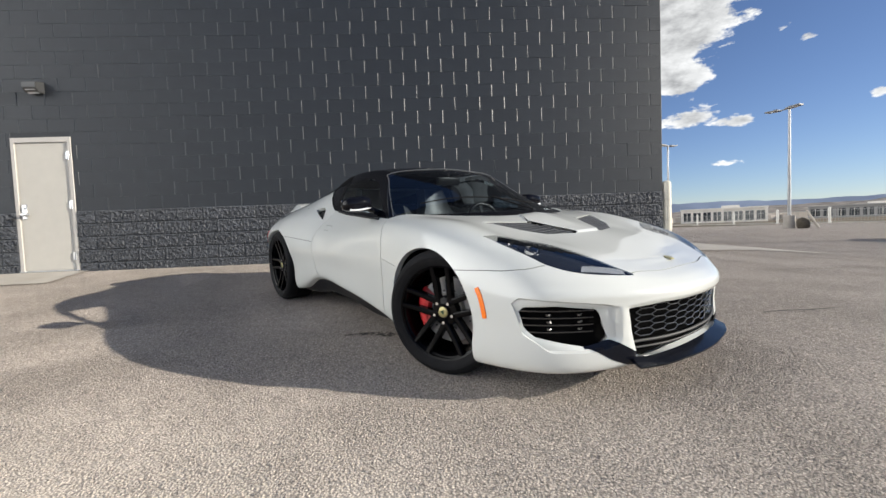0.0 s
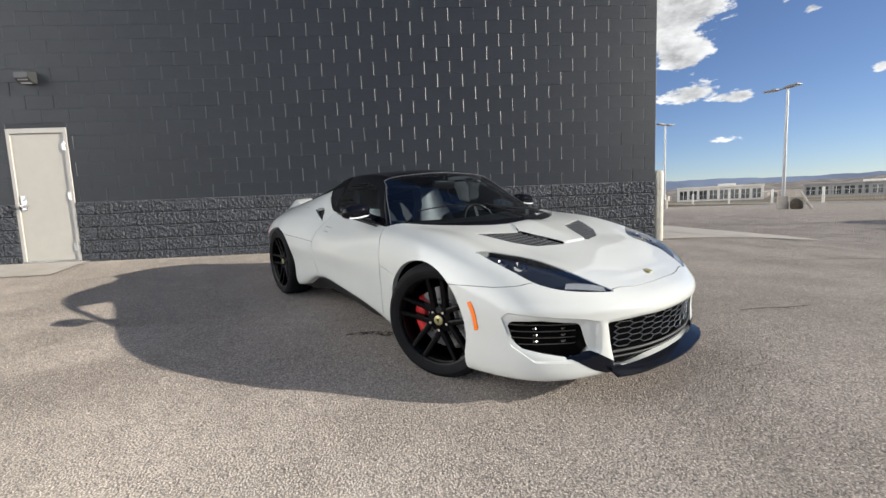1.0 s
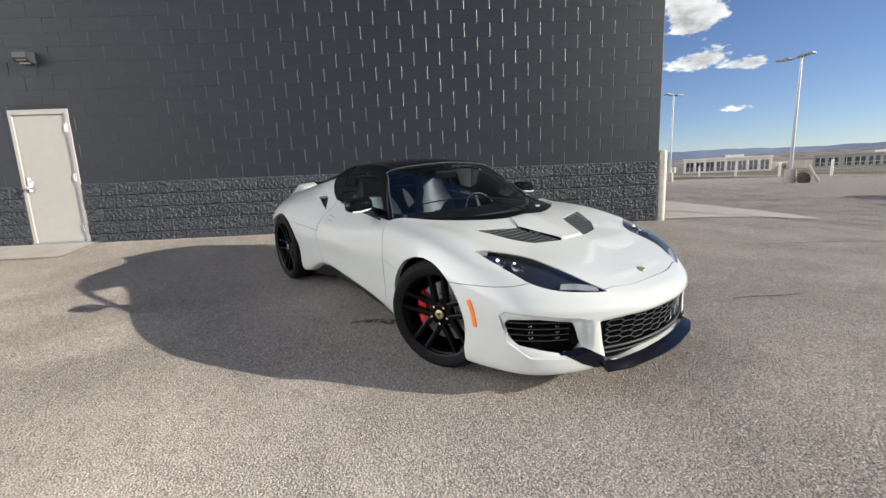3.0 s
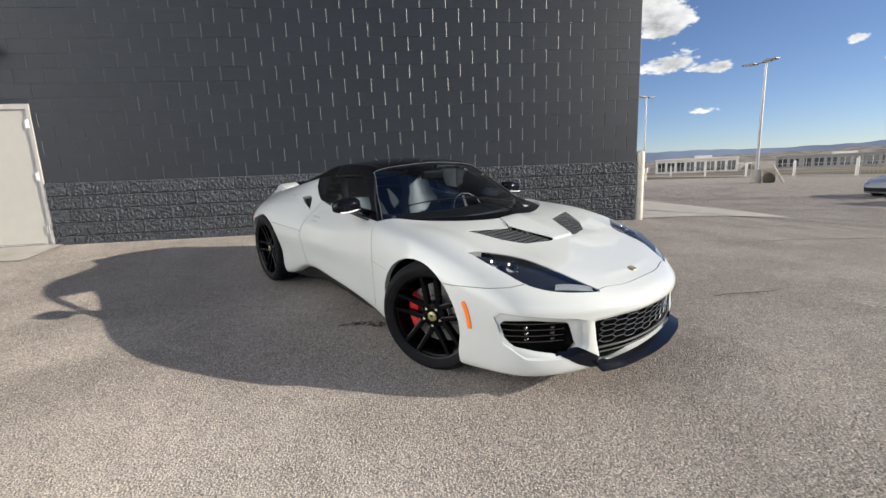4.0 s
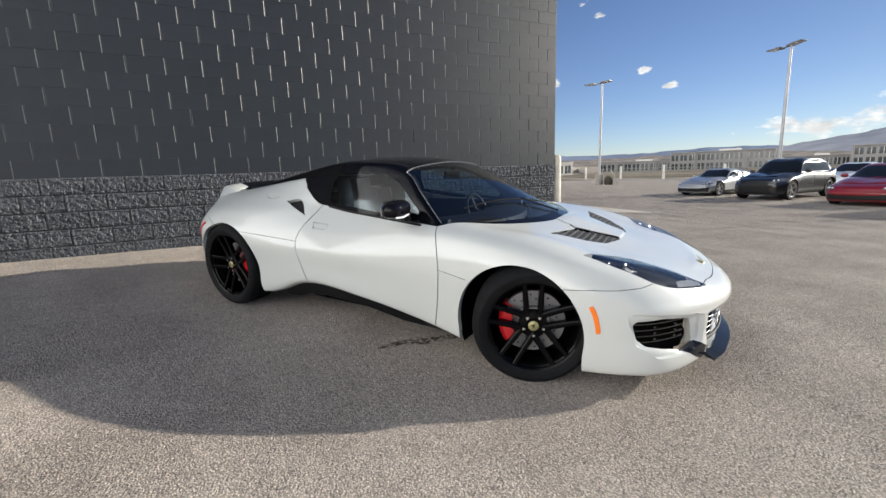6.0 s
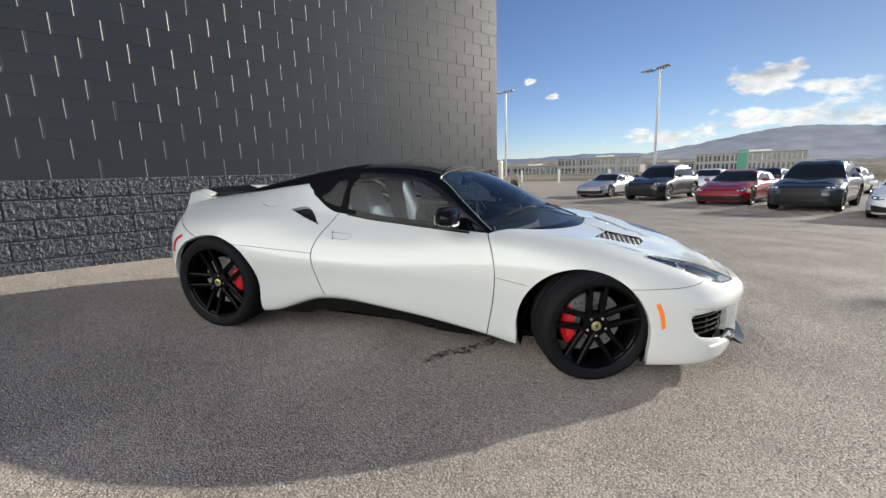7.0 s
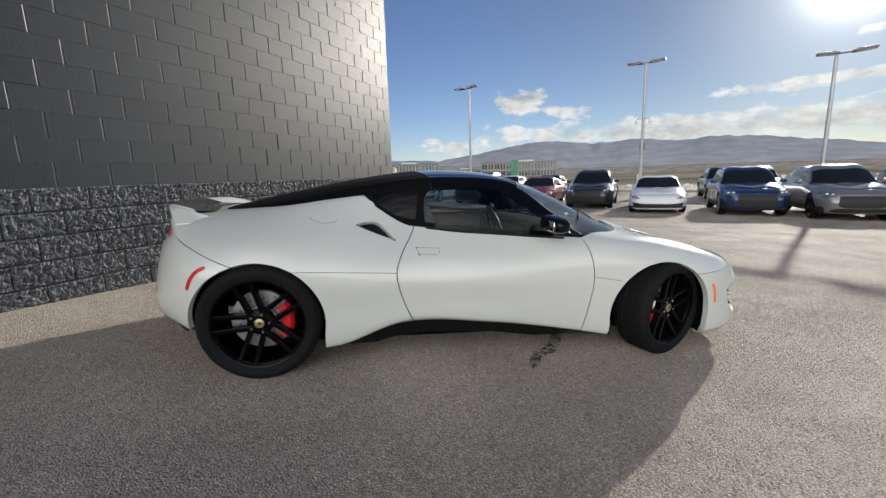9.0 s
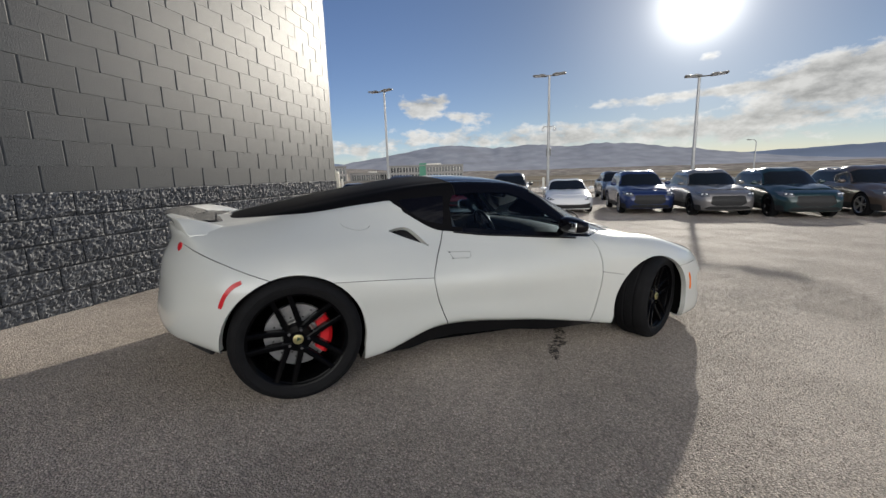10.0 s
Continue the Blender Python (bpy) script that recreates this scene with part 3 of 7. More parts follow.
def rail(tail, side, nose):
    return list(tail) + [(x, y, z) for x, (y, z) in zip(SIDE_X, side)] + list(nose)


RAILS = [
    rail([(-3.10, 0, 0.30), (-3.08, 0.36, 0.30), (-3.02, 0.58, 0.29)],
         [(0.70, 0.28), (0.74, 0.20), (0.75, 0.15), (0.787, 0.284), (0.787, 0.262), (0.787, 0.178), (0.79, 0.142), (0.78, 0.13), (0.76, 0.12)],
         [(0.56, 0.66, 0.125), (0.74, 0.40, 0.14), (0.78, 0.20, 0.15), (0.80, 0, 0.15)]),
    rail([(-3.25, 0, 0.33), (-3.22, 0.38, 0.33), (-3.125, 0.62, 0.32)],
         [(0.79, 0.30), (0.84, 0.17), (0.825, 0.17), (0.82, 0.31), (0.82, 0.287), (0.82, 0.20), (0.845, 0.165), (0.86, 0.16), (0.845, 0.15)],
         [(0.61, 0.725, 0.15), (0.805, 0.44, 0.165), (0.88, 0.22, 0.185), (0.90, 0, 0.19)]),
    rail([(-3.34, 0, 0.40), (-3.30, 0.40, 0.40), (-3.17, 0.68, 0.39)],
         [(0.845, 0.40), (0.885, 0.40), (0.852, 0.40), (0.832, 0.43), (0.832, 0.42), (0.845, 0.40), (0.865, 0.39), (0.88, 0.39), (0.858, 0.36)],
         [(0.60, 0.745, 0.33), (0.815, 0.455, 0.33), (0.895, 0.23, 0.33), (0.92, 0, 0.33)]),
    rail([(-3.32, 0, 0.56), (-3.28, 0.41, 0.56), (-3.15, 0.70, 0.56)],
         [(0.85, 0.56), (0.897, 0.57), (0.868, 0.57), (0.833, 0.57), (0.842, 0.56), (0.855, 0.56), (0.872, 0.56), (0.886, 0.55), (0.852, 0.50)],
         [(0.588, 0.737, 0.47), (0.815, 0.455, 0.44), (0.905, 0.23, 0.435), (0.928, 0, 0.435)]),
    rail([(-3.29, 0, 0.72), (-3.25, 0.40, 0.72), (-3.12, 0.66, 0.71)],
         [(0.825, 0.68), (0.882, 0.69), (0.835, 0.70), (0.790, 0.69), (0.806, 0.68), (0.838, 0.685), (0.858, 0.68), (0.868, 0.66), (0.828, 0.60)],
         [(0.57, 0.712, 0.56), (0.79, 0.44, 0.52), (0.87, 0.215, 0.51), (0.892, 0, 0.51)]),
    rail([(-3.26, 0, 0.82), (-3.20, 0.38, 0.82), (-3.09, 0.60, 0.81)],
         [(0.735, 0.78), (0.815, 0.79), (0.76, 0.81), (0.708, 0.79), (0.738, 0.765), (0.805, 0.76), (0.82, 0.755), (0.81, 0.735), (0.775, 0.67)],
         [(0.545, 0.665, 0.625), (0.755, 0.41, 0.56), (0.82, 0.20, 0.542), (0.84, 0, 0.542)]),
    rail([(-3.27, 0, 0.89), (-3.20, 0.36, 0.89), (-3.10, 0.55, 0.875)],
         [(0.63, 0.85), (0.70, 0.865), (0.675, 0.885), (0.642, 0.862), (0.682, 0.822), (0.752, 0.803), (0.75, 0.80), (0.72, 0.775), (0.69, 0.70)],
         [(0.52, 0.60, 0.655), (0.70, 0.37, 0.588), (0.765, 0.18, 0.565), (0.785, 0, 0.565)]),
    rail([(-3.24, 0, 0.905), (-3.185, 0.30, 0.905), (-3.11, 0.47, 0.90)],
         [(0.53, 0.895), (0.58, 0.925), (0.58, 0.965), (0.575, 0.965), (0.62, 0.90), (0.66, 0.86), (0.64, 0.822), (0.57, 0.772), (0.56, 0.69)],
         [(0.49, 0.49, 0.655), (0.64, 0.32, 0.61), (0.72, 0.155, 0.59), (0.74, 0, 0.588)]),
    rail([(-3.21, 0, 0.91), (-3.17, 0.22, 0.91), (-3.11, 0.35, 0.905)],
         [(0.40, 0.91), (0.455, 0.965), (0.475, 1.03), (0.49, 1.075), (0.4, 0.95), (0.4, 0.90), (0.36, 0.842), (0.31, 0.775), (0.31, 0.685)],
         [(0.47, 0.27, 0.657), (0.58, 0.19, 0.62), (0.65, 0.10, 0.605), (0.68, 0, 0.602)]),
    rail([(-3.18, 0, 0.915), (-3.14, 0, 0.915), (-3.09, 0, 0.92)],
         [(0, 0.925), (0, 0.985), (0, 1.05), (0, 1.09), (0, 1.0), (0, 0.93), (0, 0.865), (0, 0.795), (0, 0.70)],
         [(0.46, 0, 0.662), (0.56, 0, 0.63), (0.62, 0, 0.61), (0.65, 0, 0.605)]),
]
shell = Shell(RAILS, 330, 120, flip_faces=True)
GRILLE = polygon([(-0.2, 0.425), (0.30, 0.425), (0.452, 0.412), (0.415, 0.205), (0.30, 0.192), (-0.2, 0.192)])
INTAKE = polygon([(0.783, 0.405), (0.772, 0.424), (0.69, 0.430), (0.552, 0.412), (0.535, 0.346), (0.515, 0.285), (0.56, 0.268), (0.605, 0.257),
                  (0.69, 0.278), (0.753, 0.299), (0.775, 0.335)])
# a crisp-edged recess takes the side intake
RECESS = polygon([(0.805, 0.440), (0.79, 0.466), (0.55, 0.440), (0.495, 0.425), (0.484, 0.300), (0.492, 0.266), (0.60, 0.238), (0.735, 0.240), (0.79, 0.31)])
FIN = polygon([(0.514, 0.284), (0.606, 0.256), (0.53, 0.204), (0.455, 0.171), (0.40, 0.165), (0.365, 0.190), (0.44, 0.236)])
for off in (0.0, 0.007):
    shell.cut(lambda x, y, z, u, v: np.where(x > 0.38, RECESS(y, z) - off, -1.0))
# the middle of the bonnet stands proud between the vents
PLATEAU = polygon([(-0.20, -0.2), (-0.20, 0.135), (-0.06, 0.150), (0.078, 0.222), (0.325, 0.100), (0.334, -0.2)])
for off in (-0.004, 0.004):
    shell.cut(lambda x, y, z, u, v: np.where((z > 0.55) & (x > -0.15), PLATEAU(x, y) - off, -1.0))
# the bumper dips round its openings, and swells into a lip over and under them
q = np.array(shell.p)
front = smooth(0.40, 0.50, q[:, 0])
dip = 0.020 * np.clip(RECESS(q[:, 1], q[:, 2]) / 0.007, 0, 1) + 0.018 * smooth(-0.018, 0.008, INTAKE(q[:, 1], q[:, 2])) + 0.016 * smooth(-0.02, 0.01, GRILLE(q[:, 1], q[:, 2]))
# one even crown over the bonnet
ok = (q[:, 0] > 0.12) & (q[:, 0] < 0.80) & (q[:, 1] < 0.50) & (q[:, 2] > 0.53)
basis = lambda x, y: np.stack([x ** i * y ** j for i in range(4) for j in (0, 2, 4)], axis=1)
fit_z, *_ = np.linalg.lstsq(basis(q[ok, 0], q[ok, 1]), q[ok, 2], rcond=None)
even = smooth(0.18, 0.30, q[:, 0]) * smooth(0.775, 0.70, q[:, 0]) * smooth(0.46, 0.36, q[:, 1]) * (q[:, 2] > 0.53)
q[:, 2] += even * (basis(q[:, 0], q[:, 1]) @ fit_z - q[:, 2])
lip = 0.012 * np.exp(-((q[:, 2] - 0.475) / 0.03) ** 2) * smooth(0.42, 0.62, q[:, 0])
q[:, 2] += 0.010 * np.clip((PLATEAU(q[:, 0], q[:, 1]) + 0.004) / 0.008, 0, 1) * (q[:, 2] > 0.55) * smooth(-0.10, 0.02, q[:, 0])
q[:, 0] += front * (lip - dip)
# a long hollow in the door and flank
hollow = 0.003 * np.exp(-((q[:, 2] - 0.47 - 0.02 * (q[:, 0] + 1.2)) / 0.10) ** 2) * smooth(-2.1, -1.7, q[:, 0]) * smooth(-0.5, -0.9, q[:, 0])
q[:, 1] -= hollow * (q[:, 1] > 0.6)
shell.p = [tuple(r) for r in q]

ARCH_F, ARCH_R = (-0.055, 0.300, 0.355), (-2.58, 0.325, 0.372)
WINDOW_LINE = curve([(-0.25, 0.775), (-0.62, 0.800), (-1.0, 0.815), (-1.4, 0.838), (-1.62, 0.862), (-1.78, 0.905), (-1.90, 0.985),
                     (-1.99, 1.05), (-2.04, 1.12)])
COWL_LINE = curve([(0.04, -0.2), (-0.048, 0.0), (-0.066, 0.162), (-0.151, 0.386), (-0.327, 0.62), (-0.55, 0.735), (-0.66, 0.78)][1:])
DOOR_REAR = curve([(-1.655, 0.90), (-1.70, 0.81), (-1.755, 0.72), (-1.79, 0.62), (-1.775, 0.51), (-1.74, 0.41), (-1.68, 0.28)])
DOOR_FRONT = curve([(-0.62, 0.83), (-0.568, 0.71), (-0.542, 0.56), (-0.549, 0.426), (-0.566, 0.302), (-0.59, 0.17)])
LAMP = polygon(np.concatenate([
    curve([(0.242, 0.738), (0.289, 0.650), (0.345, 0.565), (0.427, 0.508), (0.521, 0.487), (0.612, 0.465), (0.70, 0.425), (0.797, 0.370)], 5),
    curve([(0.797, 0.370), (0.762, 0.449), (0.704, 0.547), (0.662, 0.600), (0.615, 0.645), (0.559, 0.683), (0.476, 0.712), (0.396, 0.729), (0.242, 0.738)], 5)[1:-1]]))
HOOD_VENT = polygon([(-0.005, 0.525), (0.078, 0.220), (0.325, 0.098), (0.330, 0.135), (0.283, 0.305), (0.19, 0.412)])
SCOOP = polygon(np.concatenate([curve([(-2.037, 0.878), (-1.985, 0.890), (-1.905, 0.888), (-1.86, 0.855), (-1.795, 0.788)], 4),
                                curve([(-1.795, 0.788), (-1.912, 0.828), (-2.037, 0.878)], 4)[1:-1]]))
BONNET = polygon(np.concatenate([curve([(0.830, -0.1), (0.830, 0.0), (0.815, 0.21), (0.785, 0.334), (0.780, 0.380)], 5),
                                 [(0.66, 0.47), (0.612, 0.50), (0.427, 0.56), (0.30, 0.68), (0.24, 0.66), (0.0, 0.625), (-0.40, 0.61), (-0.40, -0.1)]]))
window_f, cowl_f = polyline(WINDOW_LINE), polyline(COWL_LINE)
door_r, door_f = polyline(DOOR_REAR), polyline(DOOR_FRONT)
shell.mark(lambda x, y, z, u, v: np.minimum(np.minimum(-window_f(x, z), cowl_f(x, y)), z - 0.7), "hole")
for cx, cz, r in (ARCH_F, ARCH_R):
    shell.mark(lambda x, y, z, u, v: np.minimum(np.minimum(r - np.hypot(x - cx, z - cz), y - 0.5), 0.8 - z), "hole")
    shell.mark(lambda x, y, z, u, v: np.minimum(np.minimum(r * 0.985 - np.abs(x - cx), cz - z), y - 0.5), "hole")
shell.mark(lambda x, y, z, u, v: np.minimum(GRILLE(y, z), x - 0.5), "grille", ["body"])
shell.mark(lambda x, y, z, u, v: np.minimum(INTAKE(y, z), x - 0.35), "intake", ["body"])
shell.mark(lambda x, y, z, u, v: np.minimum(FIN(y, z), x - 0.35), "fin", ["body"])
shell.mark(lambda x, y, z, u, v: np.minimum(LAMP(x, y), z - 0.45), "lamp", ["body"])
shell.mark(lambda x, y, z, u, v: np.minimum(HOOD_VENT(x, y), z - 0.5), "hood_vent", ["body"])
shell.mark(lambda x, y, z, u, v: np.minimum(SCOOP(x, z), y - 0.4), "scoop", ["body"])
# shut lines
shell.seam(lambda x, y, z, u, v: door_r(x, z), tags=["body"], half=0.003, limit=lambda x, y, z, u, v: np.minimum(y - 0.5, 0.885 - z))
shell.seam(lambda x, y, z, u, v: door_f(x, z), tags=["body"], half=0.003, limit=lambda x, y, z, u, v: np.minimum(y - 0.5, 0.835 - z))
seam_flank = polyline([(-2.40, 0.642), (-2.123, 0.628), (-1.80, 0.609)])
seam_fender = polyline([(-0.56, 0.566), (-0.36, 0.535)])
seam_bumper = polyline([(0.15, 0.562), (0.311, 0.571), (0.425, 0.574), (0.518, 0.584), (0.575, 0.602)])
seam_tail = polyline([(-3.17, 0.845), (-2.895, 0.753), (-2.68, 0.672)])
cap = polyline(curve([(-2.315, 0.935), (-2.306, 0.922), (-2.285, 0.906), (-2.265, 0.899), (-2.165, 0.895), (-2.145, 0.905), (-2.135, 0.925)], 3))
for f, x0, x1, half in ((seam_flank, -2.40, -1.797, 0.0016), (seam_fender, -0.55, -0.35, 0.0016), (seam_bumper, 0.15, 0.565, 0.0016),
                        (seam_tail, -3.165, -2.66, 0.002)):
    shell.seam(lambda x, y, z, u, v: f(x, z), tags=["body"], half=half,
               limit=lambda x, y, z, u, v: np.minimum(np.minimum(y - 0.5, x - x0), x1 - x))
shell.seam(lambda x, y, z, u, v: cap(x, z), tags=["body"], half=0.0013,
           limit=lambda x, y, z, u, v: np.minimum(np.minimum(y - 0.5, np.minimum(x + 2.312, -2.138 - x)), 0.925 - z))
handle_f = polygon([(-1.668, 0.745), (-1.518, 0.740), (-1.535, 0.706), (-1.652, 0.709)])
shell.seam(lambda x, y, z, u, v: handle_f(x, z), tags=["body"], half=0.0012, limit=lambda x, y, z, u, v: y - 0.5)
plateau = polyline([(-0.06, 0.15), (0.0, 0.175), (0.088, 0.232)])
shell.seam(lambda x, y, z, u, v: plateau(x, y), tags=["body"], half=0.0025, limit=lambda x, y, z, u, v: np.minimum(np.minimum(z - 0.6, 0.09 - x), x + 0.06))
shell.seam(lambda x, y, z, u, v: BONNET(x, y), tags=["body"], half=0.0022,
           limit=lambda x, y, z, u, v: np.minimum(x - 0.775, z - 0.5))
# panels
shell.mark(lambda x, y, z, u, v: np.minimum(handle_f(x, z), y - 0.5), "handle", ["body"], cut=False)
shell.mark(lambda x, y, z, u, v: np.minimum(np.minimum(door_r(x, z), -door_f(x, z)), np.minimum(y - 0.5, np.minimum(x + 1.85, -0.5 - x))), "door", ["body"], cut=False)
shell.mark(lambda x, y, z, u, v: np.minimum(BONNET(x, y), z - 0.5), "bonnet", ["body"])
shell.mark(lambda x, y, z, u, v: np.where(x < 0.575, np.minimum(x - 0.12, -seam_bumper(x, z)), 0.1), "front_bumper", ["body"])
shell.mark(lambda x, y, z, u, v: np.minimum(-2.6 - x, -seam_tail(x, z)), "rear_bumper", ["body"])
shell.mark(lambda x, y, z, u, v: x + 0.9, "front_wing", ["body"], cut=False)
shell.mark(lambda x, y, z, u, v: -x, "rear_quarter", ["body"], cut=False)
nrm = shell.normals()


def panel(tag, material, sides=(1, -1), rim=0.014, push=0.0, label="", name=None):
    return part(name or tag, shell.mesh(name or tag, tag, sides, rim=rim, push=push, nrm=nrm), material, car, label, angle=50)


panel("bonnet", M_white, rim=0.006)
panel("front_bumper", M_white, rim=0.035)
panel("rear_bumper", M_white, rim=0.03)
for s in (1, -1):
    panel("front_wing", M_white, (s,), rim=0.03)
    panel("rear_quarter", M_white, (s,), rim=0.03)
    d = panel("door", M_white, (s,))
    h = panel("handle", M_white, (s,), rim=0.006, name="door_handle")
    h.parent = d
    panel("lamp", M_lens, (s,), rim=0.0, name="headlamp_lens", label="clear headlamp lens").visible_shadow = False
    panel("lamp", M_bowl, (s,), rim=0.0, push=0.030, name="headlamp_housing", label="dark headlamp bowl")
    panel("scoop", M_satin, (s,), push=0.035, name="side_scoop", label="black air scoop behind the door")
    panel("fin", M_navy, (s,), rim=0.004, push=-0.002, name="splitter_fin", label="gloss dark fin running down to the splitter")
    panel("intake", M_under, (s,), push=0.05, name="intake_back", label="black side intake")
    panel("hood_vent", M_under, (s,), push=0.030, name="bonnet_vent_back", label="dark bonnet vent")
panel("grille", M_under, push=0.05, name="grille_back", label="dark grille opening")
panel("seam", M_gap, rim=0.0, push=0.006, name="shut_line", label="dark panel gaps")["kind"] = "stuff"

from_shell = [tuple(r[:3]) for r in shell.p]
from mathutils.bvhtree import BVHTree
tree = BVHTree.FromPolygons([Vector(p) for p in from_shell] + [Vector((p[0], -p[1], p[2])) for p in from_shell],
                            [list(f) for f in shell.polys] + [[i + len(from_shell) for i in f] for f in shell.polys])


def on_front(y, z, depth=0.0):
    hit = tree.ray_cast(Vector((3, y, z)), Vector((-1, 0, 0)))[0]
    return Vector((hit.x - depth, y, z)) if hit else None


def on_top(x, y, depth=0.0):
    hit = tree.ray_cast(Vector((x, y, 3)), Vector((0, 0, -1)))[0]
    return Vector((x, y, hit.z - depth)) if hit else None


def on_side(x, z, s=-1, depth=0.0):
    hit = tree.ray_cast(Vector((x, s * 3, z)), Vector((0, -s, 0)))[0]
    return Vector((x, hit.y - s * depth, z)) if hit else None


def comb(where, inside, a0, a1, b0, b1, w, h, r):
    """Bars of a stretched honeycomb over a surface."""
    bm = bmesh.new()
    rows, cols = int((b1 - b0) / h) + 1, int((a1 - a0) / (0.75 * w)) + 1
    for i in range(cols):
        for j in range(rows):
            ca, cb = a0 + i * 0.75 * w, b0 + (j + 0.5 * (i % 2)) * h
            for (p, q) in (((-0.25, 0.5), (0.25, 0.5)), ((0.25, 0.5), (0.5, 0.0)), ((0.5, 0.0), (0.25, -0.5))):
                pa, pb = (ca + p[0] * w, cb + p[1] * h), (ca + q[0] * w, cb + q[1] * h)
                if inside(*pa) > 0 and inside(*pb) > 0:
                    va, vb = where(*pa), where(*pb)
                    if va and vb and (va - vb).length < 0.1:
                        tube(bm, [va, vb], r, 4)
    return bm


one = lambda f: (lambda a, b: float(f(np.array([abs(a)]), np.array([b]))[0]))
part("grille_mesh", comb(lambda y, z: on_front(y, z, 0.016), lambda y, z: min(one(GRILLE)(y, z), z - 0.268), -0.50, 0.50, 0.266, 0.43, 0.100, 0.0300, 0.0024),
     M_mesh, car, "black honeycomb grille")
bm = bmesh.new()
for zz, rr, dep in ((0.262, 0.007, 0.012), (0.232, 0.005, 0.02)):
    pts = [on_front(y, zz, dep) for y in np.linspace(-0.425, 0.425, 25)]
    tube(bm, [p for p in pts if p], rr, 6)
part("grille_bar", bm, M_plastic, car, "gloss black lower grille bar")
for s in (1, -1):
    bm = bmesh.new()
    for zz in (0.315, 0.345, 0.375, 0.405):
        pts = [on_front(s * y, zz, 0.022) for y in np.linspace(0.55, 0.77, 12) if INTAKE(np.array([y]), np.array([zz]))[0] > -0.002]
        pts = [p for p in pts if p]
        if len(pts) > 2:
            tube(bm, pts, 0.005, 5)
    for yy in (0.60, 0.70):
        for zz in (0.33, 0.36, 0.39):
            p = on_front(s * yy, zz, 0.018)
            if p:
                box(bm, 0.010, 0.02, 0.009, Matrix.Translation(p))
    part("intake_slats", bm, M_grille, car, "black intake slats")
    part("bonnet_vent_mesh", comb(lambda x, y: on_top(x, s * y, 0.006), lambda x, y: float(HOOD_VENT(np.array([x]), np.array([y]))[0]),
                                  -0.02, 0.36, 0.06, 0.52, 0.044, 0.026, 0.0030), M_ventmesh, car, "dark grey perforated vent mesh")
    # lamp units inside the housing
    for xx, yy, rr in ((0.378, 0.684, 0.036), (0.450, 0.632, 0.041)):
        p = on_top(xx, s * yy, 0.025)
        lamp = part("lamp_unit", lathe(bmesh.new(), [(0.001, 0.006), (rr * 0.45, 0.004), (rr * 0.6, -0.004), (rr * 0.85, 0.004), (rr * 0.9, -0.02)], 20,
                                       Matrix.Translation(p) @ pose(0, 0, 0, 0, 27, 0)), M_chrome, car, "chrome projector lamp")
    strip = bmesh.new()
    lo = [(0.668, 0.580), (0.700, 0.530), (0.728, 0.485), (0.752, 0.443), (0.770, 0.408)]
    hi = [(0.656, 0.556), (0.678, 0.508), (0.702, 0.462), (0.726, 0.420), (0.750, 0.395)]
    va = [strip.verts.new(on_top(x, s * y, 0.006)) for x, y in lo]
    vb = [strip.verts.new(on_top(x, s * y, 0.006)) for x, y in hi]
    for k in range(4):
        strip.faces.new((va[k], va[k + 1], vb[k + 1], vb[k]))
    bmesh.ops.solidify(strip, geom=strip.faces[:], thickness=0.006)
    part("daytime_lamp", strip, M_lightgrey, car, "white daytime running lamp strip")
    # orange front and red rear side markers
    for nm, line, w, m_, lab in (("side_marker", [(0.318, 0.495), (0.338, 0.455), (0.352, 0.405), (0.360, 0.360)], 0.0115, M_orange, "orange side marker"),
                                 ("rear_marker", [(-2.825, 0.682), (-2.868, 0.660), (-2.905, 0.615), (-2.930, 0.556)], 0.0105, M_redlens, "red side marker")):
        bm = bmesh.new()
        c = curve(line, 4)
        rows = []
        for k, (x, z) in enumerate(c):
            d = c[min(k + 1, len(c) - 1)] - c[max(k - 1, 0)]
            d = d / np.linalg.norm(d)
            ww = w * (1.0 if 0 < k < len(c) - 1 else 0.8)
            row = []
            for e, dep in ((-1, 0.004), (-0.9, -0.004), (0.9, -0.004), (1, 0.004)):
                row.append(bm.verts.new(on_side(x - d[1] * ww * e, z + d[0] * ww * e, s, dep)))
            rows.append(row)
        for a, b in zip(rows, rows[1:]):
            for k in range(3):
                bm.faces.new((a[k], a[k + 1], b[k + 1], b[k]))
        bm.faces.new(rows[0]), bm.faces.new(rows[-1][::-1])
        part(nm, bm, m_, car, lab)
    # tail lamp on the rear corner
    p = on_side(-3.10, 0.80, s, 0.0)
    part("tail_lamp", lathe(bmesh.new(), [(0.001, 0.02), (0.026, 0.016), (0.044, 0.0), (0.048, -0.03)], 24,
                            Matrix.Translation((-3.135, s * 0.505, 0.797)) @ pose(0, 0, 0, 0, -88, s * -8)), M_redlens, car, "round red tail lamp")

p = on_top(0.765, 0.0, -0.002)
part("bonnet_badge", lathe(bmesh.new(), [(0.001, 0.004), (0.022, 0.004), (0.026, 0.0)], 24, Matrix.Translation(p) @ pose(0, 0, 0, 0, 12, 0)), M_badge, car, "small round nose badge")

